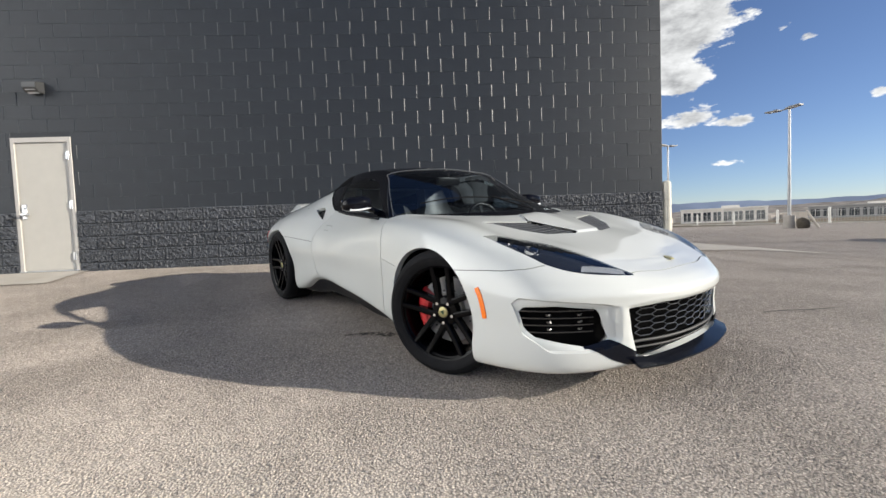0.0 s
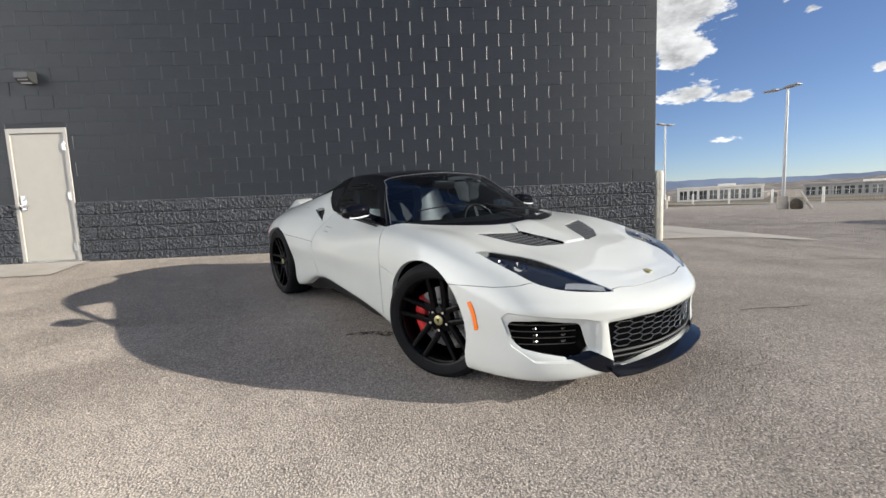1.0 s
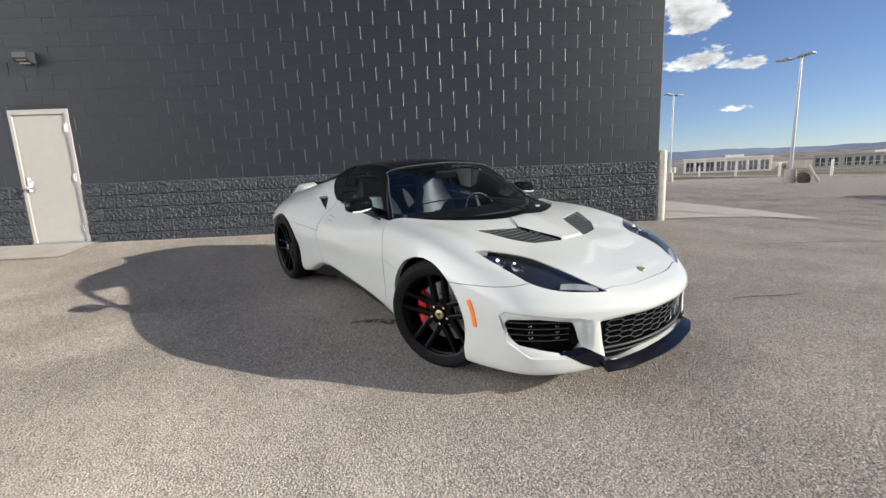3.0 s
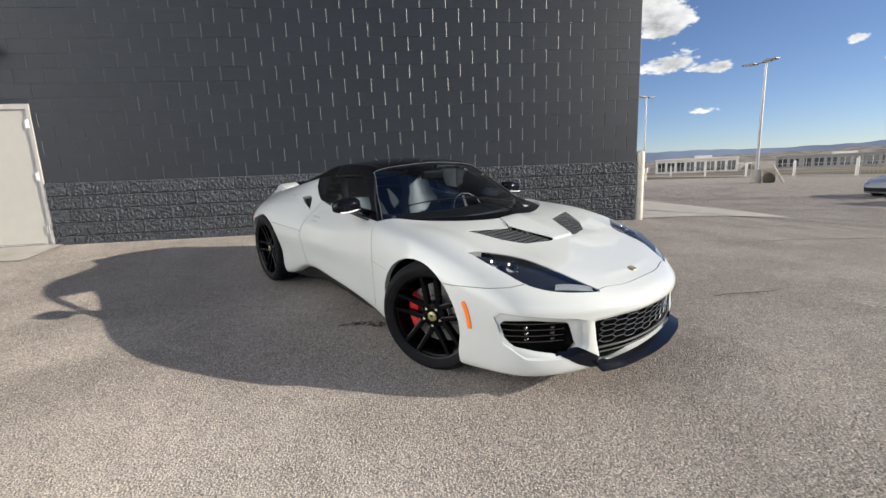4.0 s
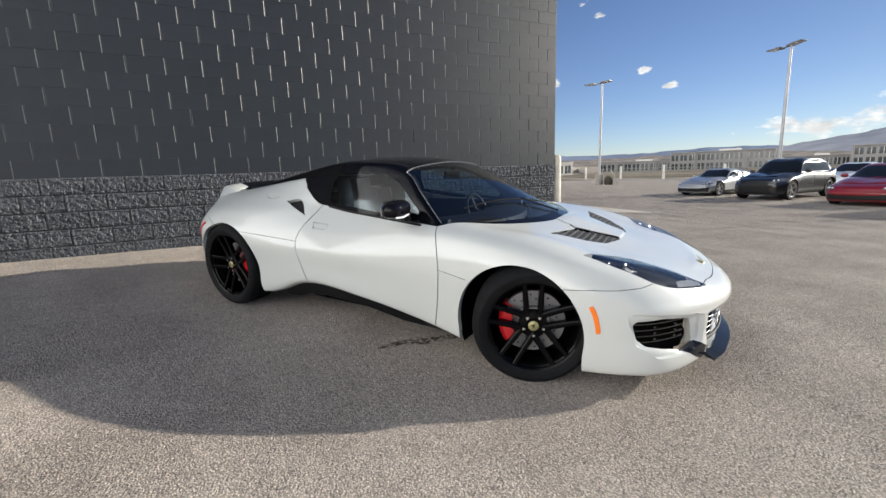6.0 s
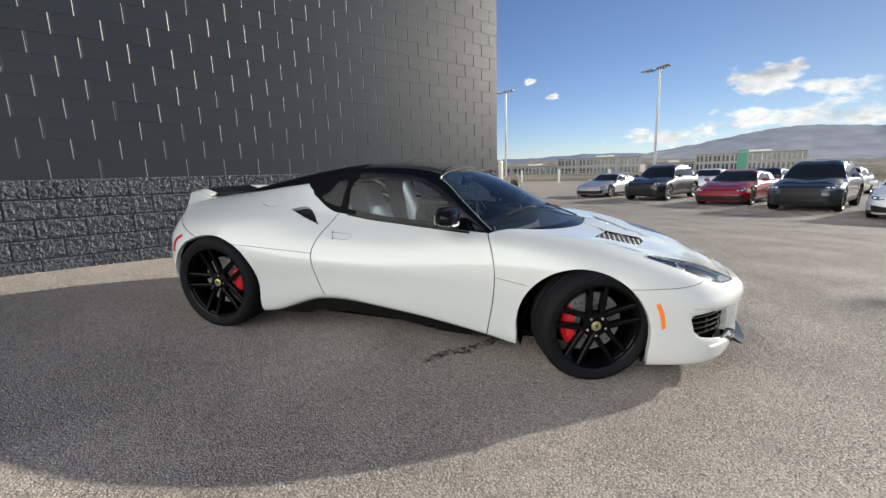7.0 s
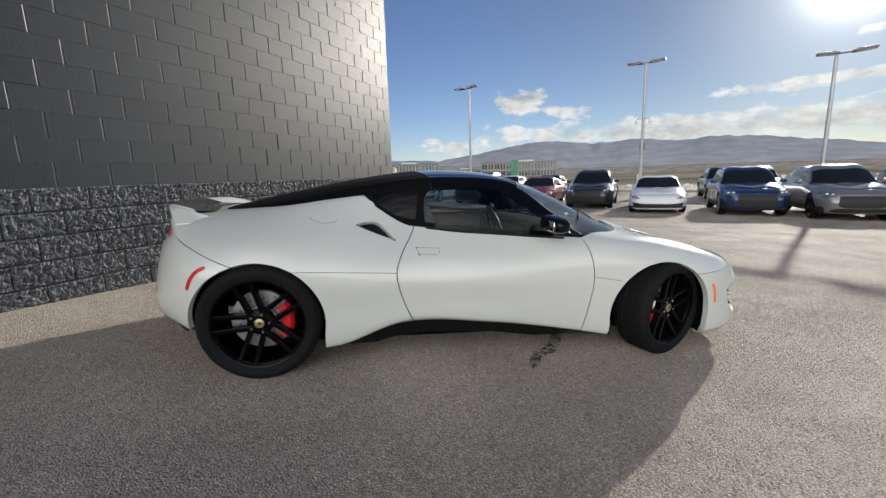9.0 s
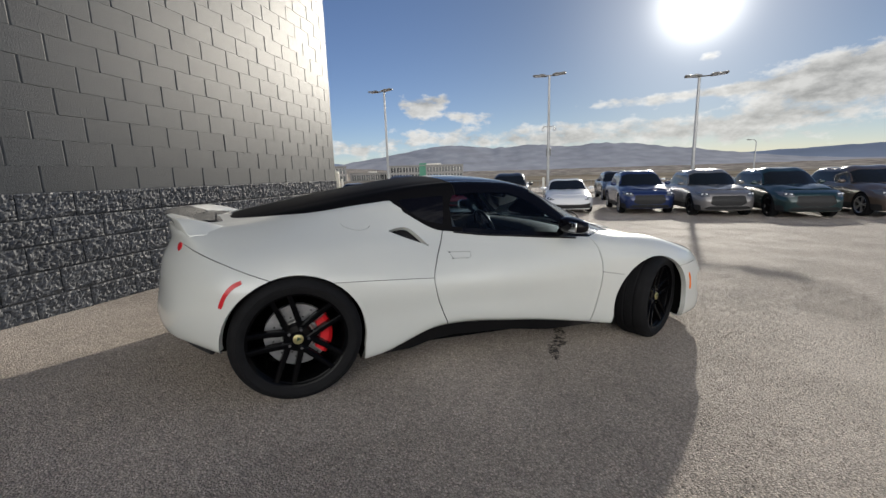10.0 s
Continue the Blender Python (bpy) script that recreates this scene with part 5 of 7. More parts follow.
# wiper
bm = bmesh.new()
ct = BVHTree.FromPolygons([Vector(p[:3]) for p in cab.p] + [Vector((p[0], -p[1], p[2])) for p in cab.p],
                          [list(f) for f in cab.polys] + [[i + len(cab.p) for i in f] for f in cab.polys])
pts = []
for k in range(13):
    x, y = -0.24 - 0.30 * (k / 12) ** 1.4, 0.18 - 0.74 * k / 12
    hit = ct.ray_cast(Vector((x, y, 3)), Vector((0, 0, -1)))[0]
    if hit:
        pts.append(hit + Vector((0.01, 0, 0.014)))
tube(bm, pts, 0.0045, 6)
wip = part("wiper_blade", bm, M_rubber, car, "black wiper blade")
bm = bmesh.new()
hit = ct.ray_cast(Vector((-0.11, 0.05, 3)), Vector((0, 0, -1)))[0]
tube(bm, [hit + Vector((0, 0, 0.01)), hit + Vector((-0.08, -0.06, 0.045)), pts[5] + Vector((0, 0, 0.010))], 0.0065, 6)
part("wiper_arm", bm, M_rubber, wip)
# ---------------------------------------------------------------- building
WALL_Y, WALL_R, WALL_L, WALL_H = 4.65, 4.04, -14.0, 7.2
BAND_TOP = 1.241                     # top of the split-faced courses
COURSE, BLOCK, JOINT = 0.2032, 0.4064, 0.010
DOOR_L, DOOR_R, DOOR_B, DOOR_T = -6.265, -5.386, 0.325, 2.385
# the sun's glint along block edges, put into a lighter, glossier paint
M_block_edge = mat("glint_block_edge", (0.034, 0.038, 0.045), 0.44, spec=0.6, vary=0.4, scale=25)
M_block = mat("painted_block", (0.0175, 0.0210, 0.0265), 0.49, spec=0.56, vary=0.10, scale=5, bump=0.25, bump_scale=90, per_object=0.07)
M_mortar = mat("painted_mortar", (0.022, 0.025, 0.030), 0.6, vary=0.1, scale=10)
M_split = mat("painted_split_block", (0.058, 0.062, 0.070), 0.56, spec=0.5, vary=0.25, scale=14, bump=0.35, bump_scale=45, per_object=0.10)

M_doorpaint = mat("putty_door_paint", (0.52, 0.49, 0.43), 0.42, vary=0.03, scale=6, bump=0.05, bump_scale=200)
M_frame = mat("putty_frame_paint", (0.50, 0.47, 0.43), 0.45, vary=0.04, scale=9)
M_steel = mat("brushed_steel", (0.6, 0.6, 0.6), 0.28, metal=1.0)
M_bollard = mat("cream_bollard_paint", (0.62, 0.58, 0.48), 0.5, vary=0.06, scale=8, dirt=(0.25, 0.2, 0.14, 0.5), dirt_scale=6)
M_concrete = mat("pale_concrete", (0.47, 0.43, 0.37), 0.8, vary=0.12, scale=3, bump=0.3, bump_scale=60, dirt=(0.3, 0.25, 0.19, 0.6), dirt_scale=1.5)


def wall_piece(name, x0, x1, y0, y1, z0, z1, label):
    ob = part(name, boxed(x1 - x0, y1 - y0, z1 - z0, pose((x0 + x1) / 2, (y0 + y1) / 2, (z0 + z1) / 2)), M_mortar, smooth=False)
    return tagged(ob, label, "wall", kind="structure")


BACK = WALL_Y + 0.0055                 # face of the mortar
wall = wall_piece("wall_north", DOOR_R, WALL_R - 0.01, BACK, BACK + 0.2, -0.6, WALL_H, "dark grey painted concrete-block wall, split-faced along its foot")
wall_2 = wall_piece("wall_north_2", WALL_L, DOOR_L, BACK, BACK + 0.2, -0.6, WALL_H, "dark grey painted concrete-block wall beyond the door")
wall_3 = wall_piece("wall_north_3", DOOR_L, DOOR_R, BACK, BACK + 0.2, DOOR_T, WALL_H, "dark grey painted concrete-block wall over the door")
wall_piece("wall_east", WALL_R - 0.21, WALL_R, BACK + 0.2, WALL_Y + 24, -0.6, WALL_H, "dark grey painted side wall round the corner")
for i, (x0, x1, y0, y1) in enumerate(((WALL_L - 0.2, WALL_L, BACK, WALL_Y + 24), (WALL_L, WALL_R, WALL_Y + 24, WALL_Y + 24.2))):
    wall_piece("wall_back_%d" % (i + 1), x0, x1, y0, y1, -0.6, WALL_H, "plain dark grey outer wall of the building")
roof = part("roof_slab", boxed(WALL_R - WALL_L + 0.2, 24.2, 0.15, pose((WALL_L + WALL_R) / 2 - 0.1, WALL_Y + 12.1, WALL_H + 0.075)), M_mortar, smooth=False)
tagged(roof, "flat roof of the block building", "roof", kind="structure")

# door
root = holder("door_1", pose((DOOR_L + DOOR_R) / 2, WALL_Y, DOOR_B))
tagged(root, "putty-coloured steel door with lever handle, shut", "door", kind="structure")
DW, DH, JAMB = DOOR_R - DOOR_L, DOOR_T - DOOR_B, 0.052
for name, sx, sz, x, z in (("door_jamb", JAMB, DH, -DW / 2 + JAMB / 2, DH / 2), ("door_jamb", JAMB, DH, DW / 2 - JAMB / 2, DH / 2),
                           ("door_head", DW - 2 * JAMB, 0.075, 0, DH - 0.0375)):
    part(name, boxed(sx, 0.13, sz, pose(x, 0.052, z), 0.003), M_frame, root)
part("door_leaf", boxed(DW - 2 * JAMB - 0.008, 0.045, DH - 0.075 - 0.016, pose(0, 0.032, (DH - 0.075) / 2 + 0.004), 0.002), M_doorpaint, root)
for z in (0.22, 1.02, 1.78):
    hinge = part("hinge", cyl(bmesh.new(), 0.016, 0.016, 0.125, pose(DW / 2 - JAMB - 0.003, -0.006, z), 12), M_steel, root, "steel hinge")
    part("hinge_plate", boxed(0.045, 0.004, 0.11, pose(DW / 2 - JAMB - 0.028, 0.0075, z)), M_steel, hinge)
lock = part("lock_plate", boxed(0.075, 0.016, 0.23, pose(-DW / 2 + JAMB + 0.07, 0.001, 0.93), 0.005), M_steel, root, "steel lock plate")
bm = bmesh.new()
cyl(bm, 0.022, 0.022, 0.05, pose(-DW / 2 + JAMB + 0.07, -0.03, 0.885, 90), 16)
box(bm, 0.125, 0.016, 0.022, pose(-DW / 2 + JAMB + 0.12, -0.052, 0.885), 0.006, 2)
part("lever", bm, M_steel, lock, "steel lever")
part("keyhole", cyl(bmesh.new(), 0.014, 0.014, 0.02, pose(-DW / 2 + JAMB + 0.07, -0.012, 0.98, 90), 16), M_steel, lock)
part("keybox", boxed(0.05, 0.05, 0.05, pose(-DW / 2 - 0.03, -0.02, 0.82), 0.008), M_plastic, root, "black key box on the jamb")
part("threshold", boxed(DW, 0.12, 0.02, pose(0, 0.02, 0.0), 0.004), M_alu, root)

# wall lamp over the door
root = holder("wall_lamp", pose(-5.80, WALL_Y, 3.12))
tagged(root, "small grey box-shaped outdoor wall lamp", "wall lamp")
bm = bmesh.new()
prism(bm, [(0, -0.085), (0.10, -0.085), (0.165, -0.03), (0.165, 0.05), (0.02, 0.085), (0, 0.085)], 0.20, Matrix(((0, 0, 1, -0.10), (-1, 0, 0, 0), (0, 1, 0, 0), (0, 0, 0, 1))))
bmesh.ops.bevel(bm, geom=bm.edges[:], offset=0.006, segments=2, affect="EDGES")
part("lamp_housing", bm, mat("lamp_grey", (0.10, 0.10, 0.10), 0.4, metal=0.6), root)
part("lamp_glass", boxed(0.15, 0.09, 0.012, pose(0, -0.105, -0.070, -35, 0, 0), 0.003), M_lightgrey, root, "pale lamp glass")

# concrete landing, corner bollard, concrete drive
BX, BY = 4.13, 4.69
root = holder("bollard", pose(BX, BY, gz(BX, BY) - 0.02))
tagged(root, "cream painted steel bollard with domed top at the wall corner", "bollard")
part("bollard_post", lathe(bmesh.new(), [(0.072, 0.0), (0.072, 1.16), (0.066, 1.195), (0.045, 1.22), (0.001, 1.23)], 28), M_bollard, root)


def draped(name, outline, material, lift=0.004, step=0.4, grid=24):
    """A thin sheet laid on the ground inside an outline of four corners."""
    a, b, c, d = [np.array(p, float) for p in outline]
    verts, faces = [], []
    for j in range(grid + 1):
        for i in range(grid + 1):
            s, t = i / grid, j / grid
            p = (a * (1 - s) + b * s) * (1 - t) + (d * (1 - s) + c * s) * t
            verts.append((p[0], p[1], gz(*p) + lift))
    for j in range(grid):
        for i in range(grid):
            o = j * (grid + 1) + i
            faces.append((o, o + 1, o + grid + 2, o + grid + 1))
    me = bpy.data.meshes.new(name)
    me.from_pydata(verts, [], faces)
    return part(name, me, material, angle=180)


slab = draped("landing", [(-7.6, WALL_Y - 0.85), (-5.25, WALL_Y - 0.80), (-5.25, WALL_Y + 0.01), (-7.6, WALL_Y + 0.01)], M_concrete, 0.014)
tagged(slab, "pale concrete door landing, flush with the asphalt", "landing", kind="structure")
ob = draped("concrete_drive", [(4.1, 4.72), (8.35, 5.75), (9.6, 12.4), (4.2, 12.4)], M_concrete, 0.012)
tagged(ob, "pale concrete drive beside the building", "pavement", kind="structure")

# ---------------------------------------------------------------- distance
M_pole = mat("galvanised_pole", (0.42, 0.42, 0.42), 0.45, metal=0.4, vary=0.08, scale=4)
M_head = mat("lamp_head_grey", (0.14, 0.135, 0.13), 0.5, vary=0.05, scale=6)
M_base = mat("lamp_base_concrete", (0.42, 0.38, 0.33), 0.85, vary=0.12, scale=4, bump=0.2)
M_fence = mat("pale_fence", (0.62, 0.60, 0.55), 0.6, vary=0.05, scale=5)


def street_lamp(x, y, top, turn, heads=2, camera_mount=False, skew=0.0):
    z = gz(x, y)
    root = holder("street_lamp", pose(x, y, z - 0.03, 0, 0, turn))
    tagged(root, "tall grey steel car-park lamp with flat twin heads" if heads == 2 else "grey steel street lamp with a curved arm", "street lamp", "car-park lamps")
    h = top - z
    part("pole_base", lathe(bmesh.new(), [(0.28, 0), (0.28, 0.75), (0.26, 0.80), (0.001, 0.80)], 20), M_base, root, "round concrete footing")
    part("pole", lathe(bmesh.new(), [(0.085, 0.75), (0.085, 1.2), (0.062, h - 0.02), (0.001, h)], 12), M_pole, root)
    if heads == 2:
        part("crossarm", boxed(0.9 + abs(skew), 0.06, 0.06, pose(skew, 0, h - 0.02), 0.008), M_head, root)
        for s in (-1, 1):
            tip = pose(s * 0.56 + skew, 0, h + 0.02, 0, -4 * s, 0)
            hd = part("lamp_head", boxed(0.74, 0.40, 0.085, tip, 0.025, 2), M_head, root)
            part("lamp_glass", boxed(0.52, 0.30, 0.012, tip @ pose(0, 0, -0.047)), M_lightgrey, hd)
            part("lamp_driver", boxed(0.20, 0.22, 0.06, tip @ pose(-0.15 * s, 0, 0.06), 0.01), M_head, hd)
    else:
        bm = bmesh.new()
        tube(bm, [(0, 0, h - 0.1), (0.1, 0, h + 0.15), (0.5, 0, h + 0.35), (1.3, 0, h + 0.35)], 0.045, 8)
        part("curved_arm", bm, M_pole, root)
        part("lamp_head", boxed(0.6, 0.22, 0.10, pose(1.5, 0, h + 0.34), 0.03, 2), M_head, root)
    if camera_mount:
        for s in (-1, 1):
            bm = bmesh.new()
            tube(bm, [(0, 0, h * 0.60), (s * 0.28, 0, h * 0.60 + 0.05), (s * 0.34, 0, h * 0.60 - 0.06)], 0.02, 6)
            arm = part("bracket", bm, M_head, root)
            part("dome_camera", lathe(bmesh.new(), [(0.001, -0.12), (0.07, -0.09), (0.09, 0), (0.09, 0.06), (0.001, 0.07)], 16, pose(s * 0.34, 0, h * 0.60 - 0.12)), M_lightgrey, arm)
        part("control_box", boxed(0.26, 0.18, 0.42, pose(0, -0.10, h * 0.40), 0.02), M_head, root)
    return root


street_lamp(24.2, 11.0, 6.95, 72, skew=0.32)
street_lamp(23.0, 0.3, 6.85, 80, camera_mount=True)
street_lamp(20.6, -6.85, 5.75, 80, skew=-0.28)
street_lamp(21.45, 20.75, 6.95, 105, skew=0.32)
street_lamp(20.9, 31.5, 6.95, 20)
street_lamp(66.0, -29.5, 4.6, 120, heads=1)

# dark shrub, built as a lumpy ball, and leaning slab by the lamp foot
M_shrub = mat("dark_shrub", (0.09, 0.075, 0.055), 0.9, vary=0.3, scale=6, bump=0.5, bump_scale=15)
bm = bmesh.new()
bmesh.ops.create_icosphere(bm, subdivisions=3, radius=0.31)
for v in bm.verts:
    v.co *= 1 + 0.25 * noise.noise(v.co * 2.2)
    v.co.z *= 1.25
ob = part("boulder", bm, M_shrub)
ob.location = (21.75, 20.2, gz(21.75, 20.2) + 0.24)
tagged(ob, "dark brown shrub beside the lamp footing", "boulder")
lean = Matrix(((0.73, -0.32, -0.60, 0), (0.68, 0.34, 0.65, 0), (0, 0.885, -0.466, 0.50), (0, 0, 0, 1)))
bm = boxed(0.45, 1.15, 0.10, lean, 0.02)
ob = part("leaning_slab", bm, M_base)
ob.location = (22.15, 20.0, gz(22.15, 20.0))
tagged(ob, "pale concrete slab leaning beside a shrub", "slab")

# pale posts and a low kerb along the far edge of the lot
line = [(33.0 - 4 * t, 60 - 75 * t) for t in np.linspace(0, 1, 15)]
first = None
for k, (x, y) in enumerate(line):
    if first is None:
        first = holder("edge_post", pose(x, y, gz(x, y)))
        part("post", lathe(bmesh.new(), [(0.09, -0.1), (0.09, 1.22), (0.075, 1.28), (0.001, 1.30)], 14), M_fence, first)
        part("post_foot", lathe(bmesh.new(), [(0.15, -0.05), (0.15, 0.06), (0.09, 0.09)], 14), M_base, first)
        tagged(first, "pale painted steel post at the edge of the lot", "post", "edge posts")
    else:
        copy_thing(first, pose(x, y + 0.6 * math.sin(7.3 * k), gz(x, y)))
posts = [(x, y + (0.6 * math.sin(7.3 * k) if k else 0.0)) for k, (x, y) in enumerate(line)]
M_wire = mat("grey_fence_wire", (0.30, 0.30, 0.29), 0.6, metal=0.3, vary=0.1, scale=3)
for (x0, y0), (x1, y1) in zip(posts, posts[1:]):
    root = holder("fence_span", pose(x0, y0, gz(x0, y0)))
    tagged(root, "grey wire fence span between pale posts at the lot edge", "fence", "fence spans")
    dx, dy, dz = x1 - x0, y1 - y0, gz(x1, y1) - gz(x0, y0)
    for h in (0.12, 0.58, 1.05):
        part("fence_rail", tube(bmesh.new(), [(0, 0, h), (dx, dy, dz + h)], 0.022, 6), M_wire, root)
    wire = bpy.data.meshes.new("fence_wire")
    bm = tube(bmesh.new(), [(0, 0, 0.12), (0, 0, 1.05)], 0.012, 4)
    bm.to_mesh(wire), bm.free()
    wire.materials.append(M_wire)
    for k in range(1, 20):
        ob = new("fence_wire", wire)
        ob.parent, ob.location = root, (dx * k / 20, dy * k / 20, dz * k / 20)
bm = bmesh.new()
for (x0, y0), (x1, y1) in zip(line, line[1:]):
    box(bm, 0.16, math.hypot(x1 - x0, y1 - y0), 0.16, pose((x0 + x1) / 2 + 0.9, (y0 + y1) / 2, gz(x0, y0) + 0.06, 0, 0, -3.05))
tagged(part("kerb_far", bm, M_base, smooth=False), "low pale concrete kerb at the edge of the lot", "kerb", kind="structure")

# office buildings
M_wall_pale = mat("pale_cladding", (0.66, 0.62, 0.56), 0.7, vary=0.06, scale=0.5)
M_wall_dark = mat("grey_cladding", (0.24, 0.232, 0.225), 0.7, vary=0.06, scale=0.5)
M_window = mat("far_window", (0.03, 0.035, 0.04), 0.1, spec=0.8)
M_greenpanel = mat("green_panel", (0.05, 0.20, 0.13), 0.5)


def office(x, y, turn, length, depth, floors, wall_mat, label, bays, green=False):
    z = gz(x, y)
    root = holder("office_building", pose(x, y, z - 0.3, 0, 0, turn))
    tagged(root, label, "building")
    FH = 3.3 if floors == 1 else 2.75
    H = FH * floors + 0.2
    part("building_wall", boxed(length, depth, H, pose(0, 0, H / 2)), wall_mat, root, smooth=False)
    part("building_roof", boxed(length + 0.8, depth + 0.8, 0.35, pose(0, 0, H + 0.17)), wall_mat, root, smooth=False)
    part("roof_plant", boxed(length * 0.22, depth * 0.4, 0.7, pose(length * 0.1, 0, H + 0.6)), M_wall_pale, root, smooth=False)
    w = length / bays
    for f in range(floors):
        for i in range(bays):
            cx = -length / 2 + (i + 0.5) * w
            win = part("window", boxed(w * 0.74, 0.10, FH * 0.66, pose(cx, -depth / 2 - 0.01, FH * f + FH * 0.55)), M_window, root, smooth=False)
            part("mullion", boxed(0.12, 0.16, FH * 0.66, pose(cx, -depth / 2 - 0.02, FH * f + FH * 0.55)), M_wall_pale, win, smooth=False)
    for k in range(5):
        xx = -length / 2 + length * k / 4
        part("pier", boxed(0.5, 0.5, H + 0.2, pose(xx, -depth / 2 - 0.2, H / 2)), wall_mat, root, smooth=False)
    if green:
        part("green_panel", boxed(length * 0.10, 0.2, H + 0.5, pose(-length * 0.05, -depth / 2 - 0.15, H / 2 + 0.8)), M_greenpanel, root, smooth=False)
    return root


def aim(az, d):
    return d * math.cos(radians(az)) - 1.5, d * math.sin(radians(az)) - 1.0


for az, d, turn, ln, dp, fl, mt, lb, bays, gr in (
        (51.8, 128, -37, 17, 12, 1, M_wall_pale, "long low pale building with a row of tall windows", 8, False),
        (40.2, 165, -50, 24, 10, 1, M_wall_dark, "low grey building with a canopy and windows", 9, False),
        (31.6, 165, -58, 27, 14, 2, M_wall_dark, "grey two-storey office building with pale piers", 11, False),
        (15.8, 175, -74, 29, 14, 2, M_wall_dark, "grey two-storey office building with a green panel", 12, True),
        (23.5, 190, -62, 16, 12, 1, M_wall_dark, "low grey building far off", 8, False)):
    bx, by = aim(az, d)
    office(bx, by, turn, ln, dp, fl, mt, lb, bays, gr)

# scattered town houses in the valley: too small to pick apart
bm = bmesh.new()
rnd = random.Random(4)
for k in range(420):
    az, d = rnd.uniform(18, 62), rnd.uniform(330, 1100)
    x, y = aim(az, d)
    s = rnd.uniform(7, 13)
    box(bm, s * 1.4, s, s * 0.55, pose(x, y, gz(x, y) + s * 0.25, 0, 0, rnd.uniform(0, 90)))
ob = part("town", bm, mat("town_walls", (0.42, 0.37, 0.32), 0.8, vary=0.5, scale=0.02), smooth=False)
tagged(ob, "scattered pale houses of a town in the valley", "town", kind="stuff")


def ridge(name, dist, depth, a0, a1, height, seed, material, label, rough=1.0, n=260, base=-32):
    """A hill range seen over the valley; height(az) in degrees above the eye."""
    verts, faces = [], []
    m = 14
    for i in range(n):
        az = a0 + (a1 - a0) * i / (n - 1)
        top = dist * math.tan(radians(max(height(az), 0.1)))
        for j in range(m):
            t = j / (m - 1)
            d = dist - depth * (1 - t)
            f = t ** 1.5
            k = noise.fractal(Vector((az * 0.35 * rough, t * 6.0, seed)), 1.0, 2.1, 6)
            k2 = noise.fractal(Vector((az * 1.4 * rough, t * 14.0, seed + 5)), 1.0, 2.1, 5)
            z = base + (top - base) * f * (1 + 0.05 * k) + (top - base) * 0.014 * k2 * math.sin(math.pi * t)
            verts.append((d * math.cos(radians(az)), d * math.sin(radians(az)), z))
    for i in range(n - 1):
        for j in range(m - 1):
            o = i * m + j
            faces.append((o, o + 1, o + m + 1, o + m))
    me = bpy.data.meshes.new(name)
    me.from_pydata(verts, [], faces)
    ob = part(name, me, material, angle=180)
    return tagged(ob, label, "hills", kind="structure")


bell = lambda a, c, w: math.exp(-((a - c) / w) ** 2)
# both ranges carry the air's pale blue haze in their base colours
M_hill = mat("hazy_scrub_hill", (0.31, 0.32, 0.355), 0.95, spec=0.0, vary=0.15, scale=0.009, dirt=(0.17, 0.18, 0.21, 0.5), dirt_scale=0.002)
M_hill2 = mat("far_range_haze", (0.20, 0.24, 0.32), 1.0, spec=0.0, vary=0.15, scale=0.002)
M_slope = mat("dry_grass_slope", (0.25, 0.225, 0.20), 0.95, spec=0.0, vary=0.45, scale=0.03, dirt=(0.07, 0.068, 0.06, 0.7), dirt_scale=0.02)
ridge("backdrop_range", 4300, 900, -75, 100, lambda a: 1.5 + 0.45 * bell(a, 55, 9) + 0.45 * bell(a, 32, 8) + 0.3 * bell(a, -32, 6), 3.0, M_hill2, "far mountain range with blue-grey haze in its colour", rough=1.5)
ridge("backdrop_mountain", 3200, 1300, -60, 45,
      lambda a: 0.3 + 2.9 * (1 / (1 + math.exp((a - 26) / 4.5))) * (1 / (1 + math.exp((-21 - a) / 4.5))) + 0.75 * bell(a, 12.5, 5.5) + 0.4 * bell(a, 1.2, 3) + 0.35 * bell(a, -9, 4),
      11.0, M_hill, "scrub-covered mountain beyond the valley with pale haze in its colour", rough=2.0)
ridge("backdrop_slope", 1700, 1050, -75, 100, lambda a: 0.35 + 1.1 * bell(a, 32, 13) + 0.75 * bell(a, 52, 10), 7.0, M_slope, "dry tan grass slopes across the valley", rough=1.2)

# ---------------------------------------------------------------- parked cars
PAINTS = {}


def paint(name, color, metal=0.0, rough=0.35):
    if name not in PAINTS:
        PAINTS[name] = mat("paint_" + name, color, rough, metal=metal, coat=1.0, vary=0.03, scale=2)
    return PAINTS[name]


M_alloy = mat("alloy_rim", (0.45, 0.45, 0.46), 0.3, metal=0.9)
M_darkglass = mat("dark_car_glass", (0.010, 0.012, 0.014), 0.05, spec=0.4)

# kind: length, half width, height, wheelbase, front overhang, belt, bonnet height at the screen, bonnet height at the nose,
#       screen base (behind the front axle), screen top, roof end, tail top height, wheel radius
KINDS = {
    "coupe": (4.50, 0.93, 1.30, 2.45, 0.98, 0.86, 0.87, 0.66, 0.45, 1.20, 1.75, 0.88, 0.345),
    "saloon": (4.97, 0.98, 1.38, 2.90, 0.95, 0.92, 0.90, 0.68, 0.50, 1.30, 2.05, 0.98, 0.355),
    "suv": (4.85, 0.985, 1.62, 2.88, 0.92, 1.09, 1.07, 0.88, 0.46, 1.16, 3.00, 1.20, 0.395),
}


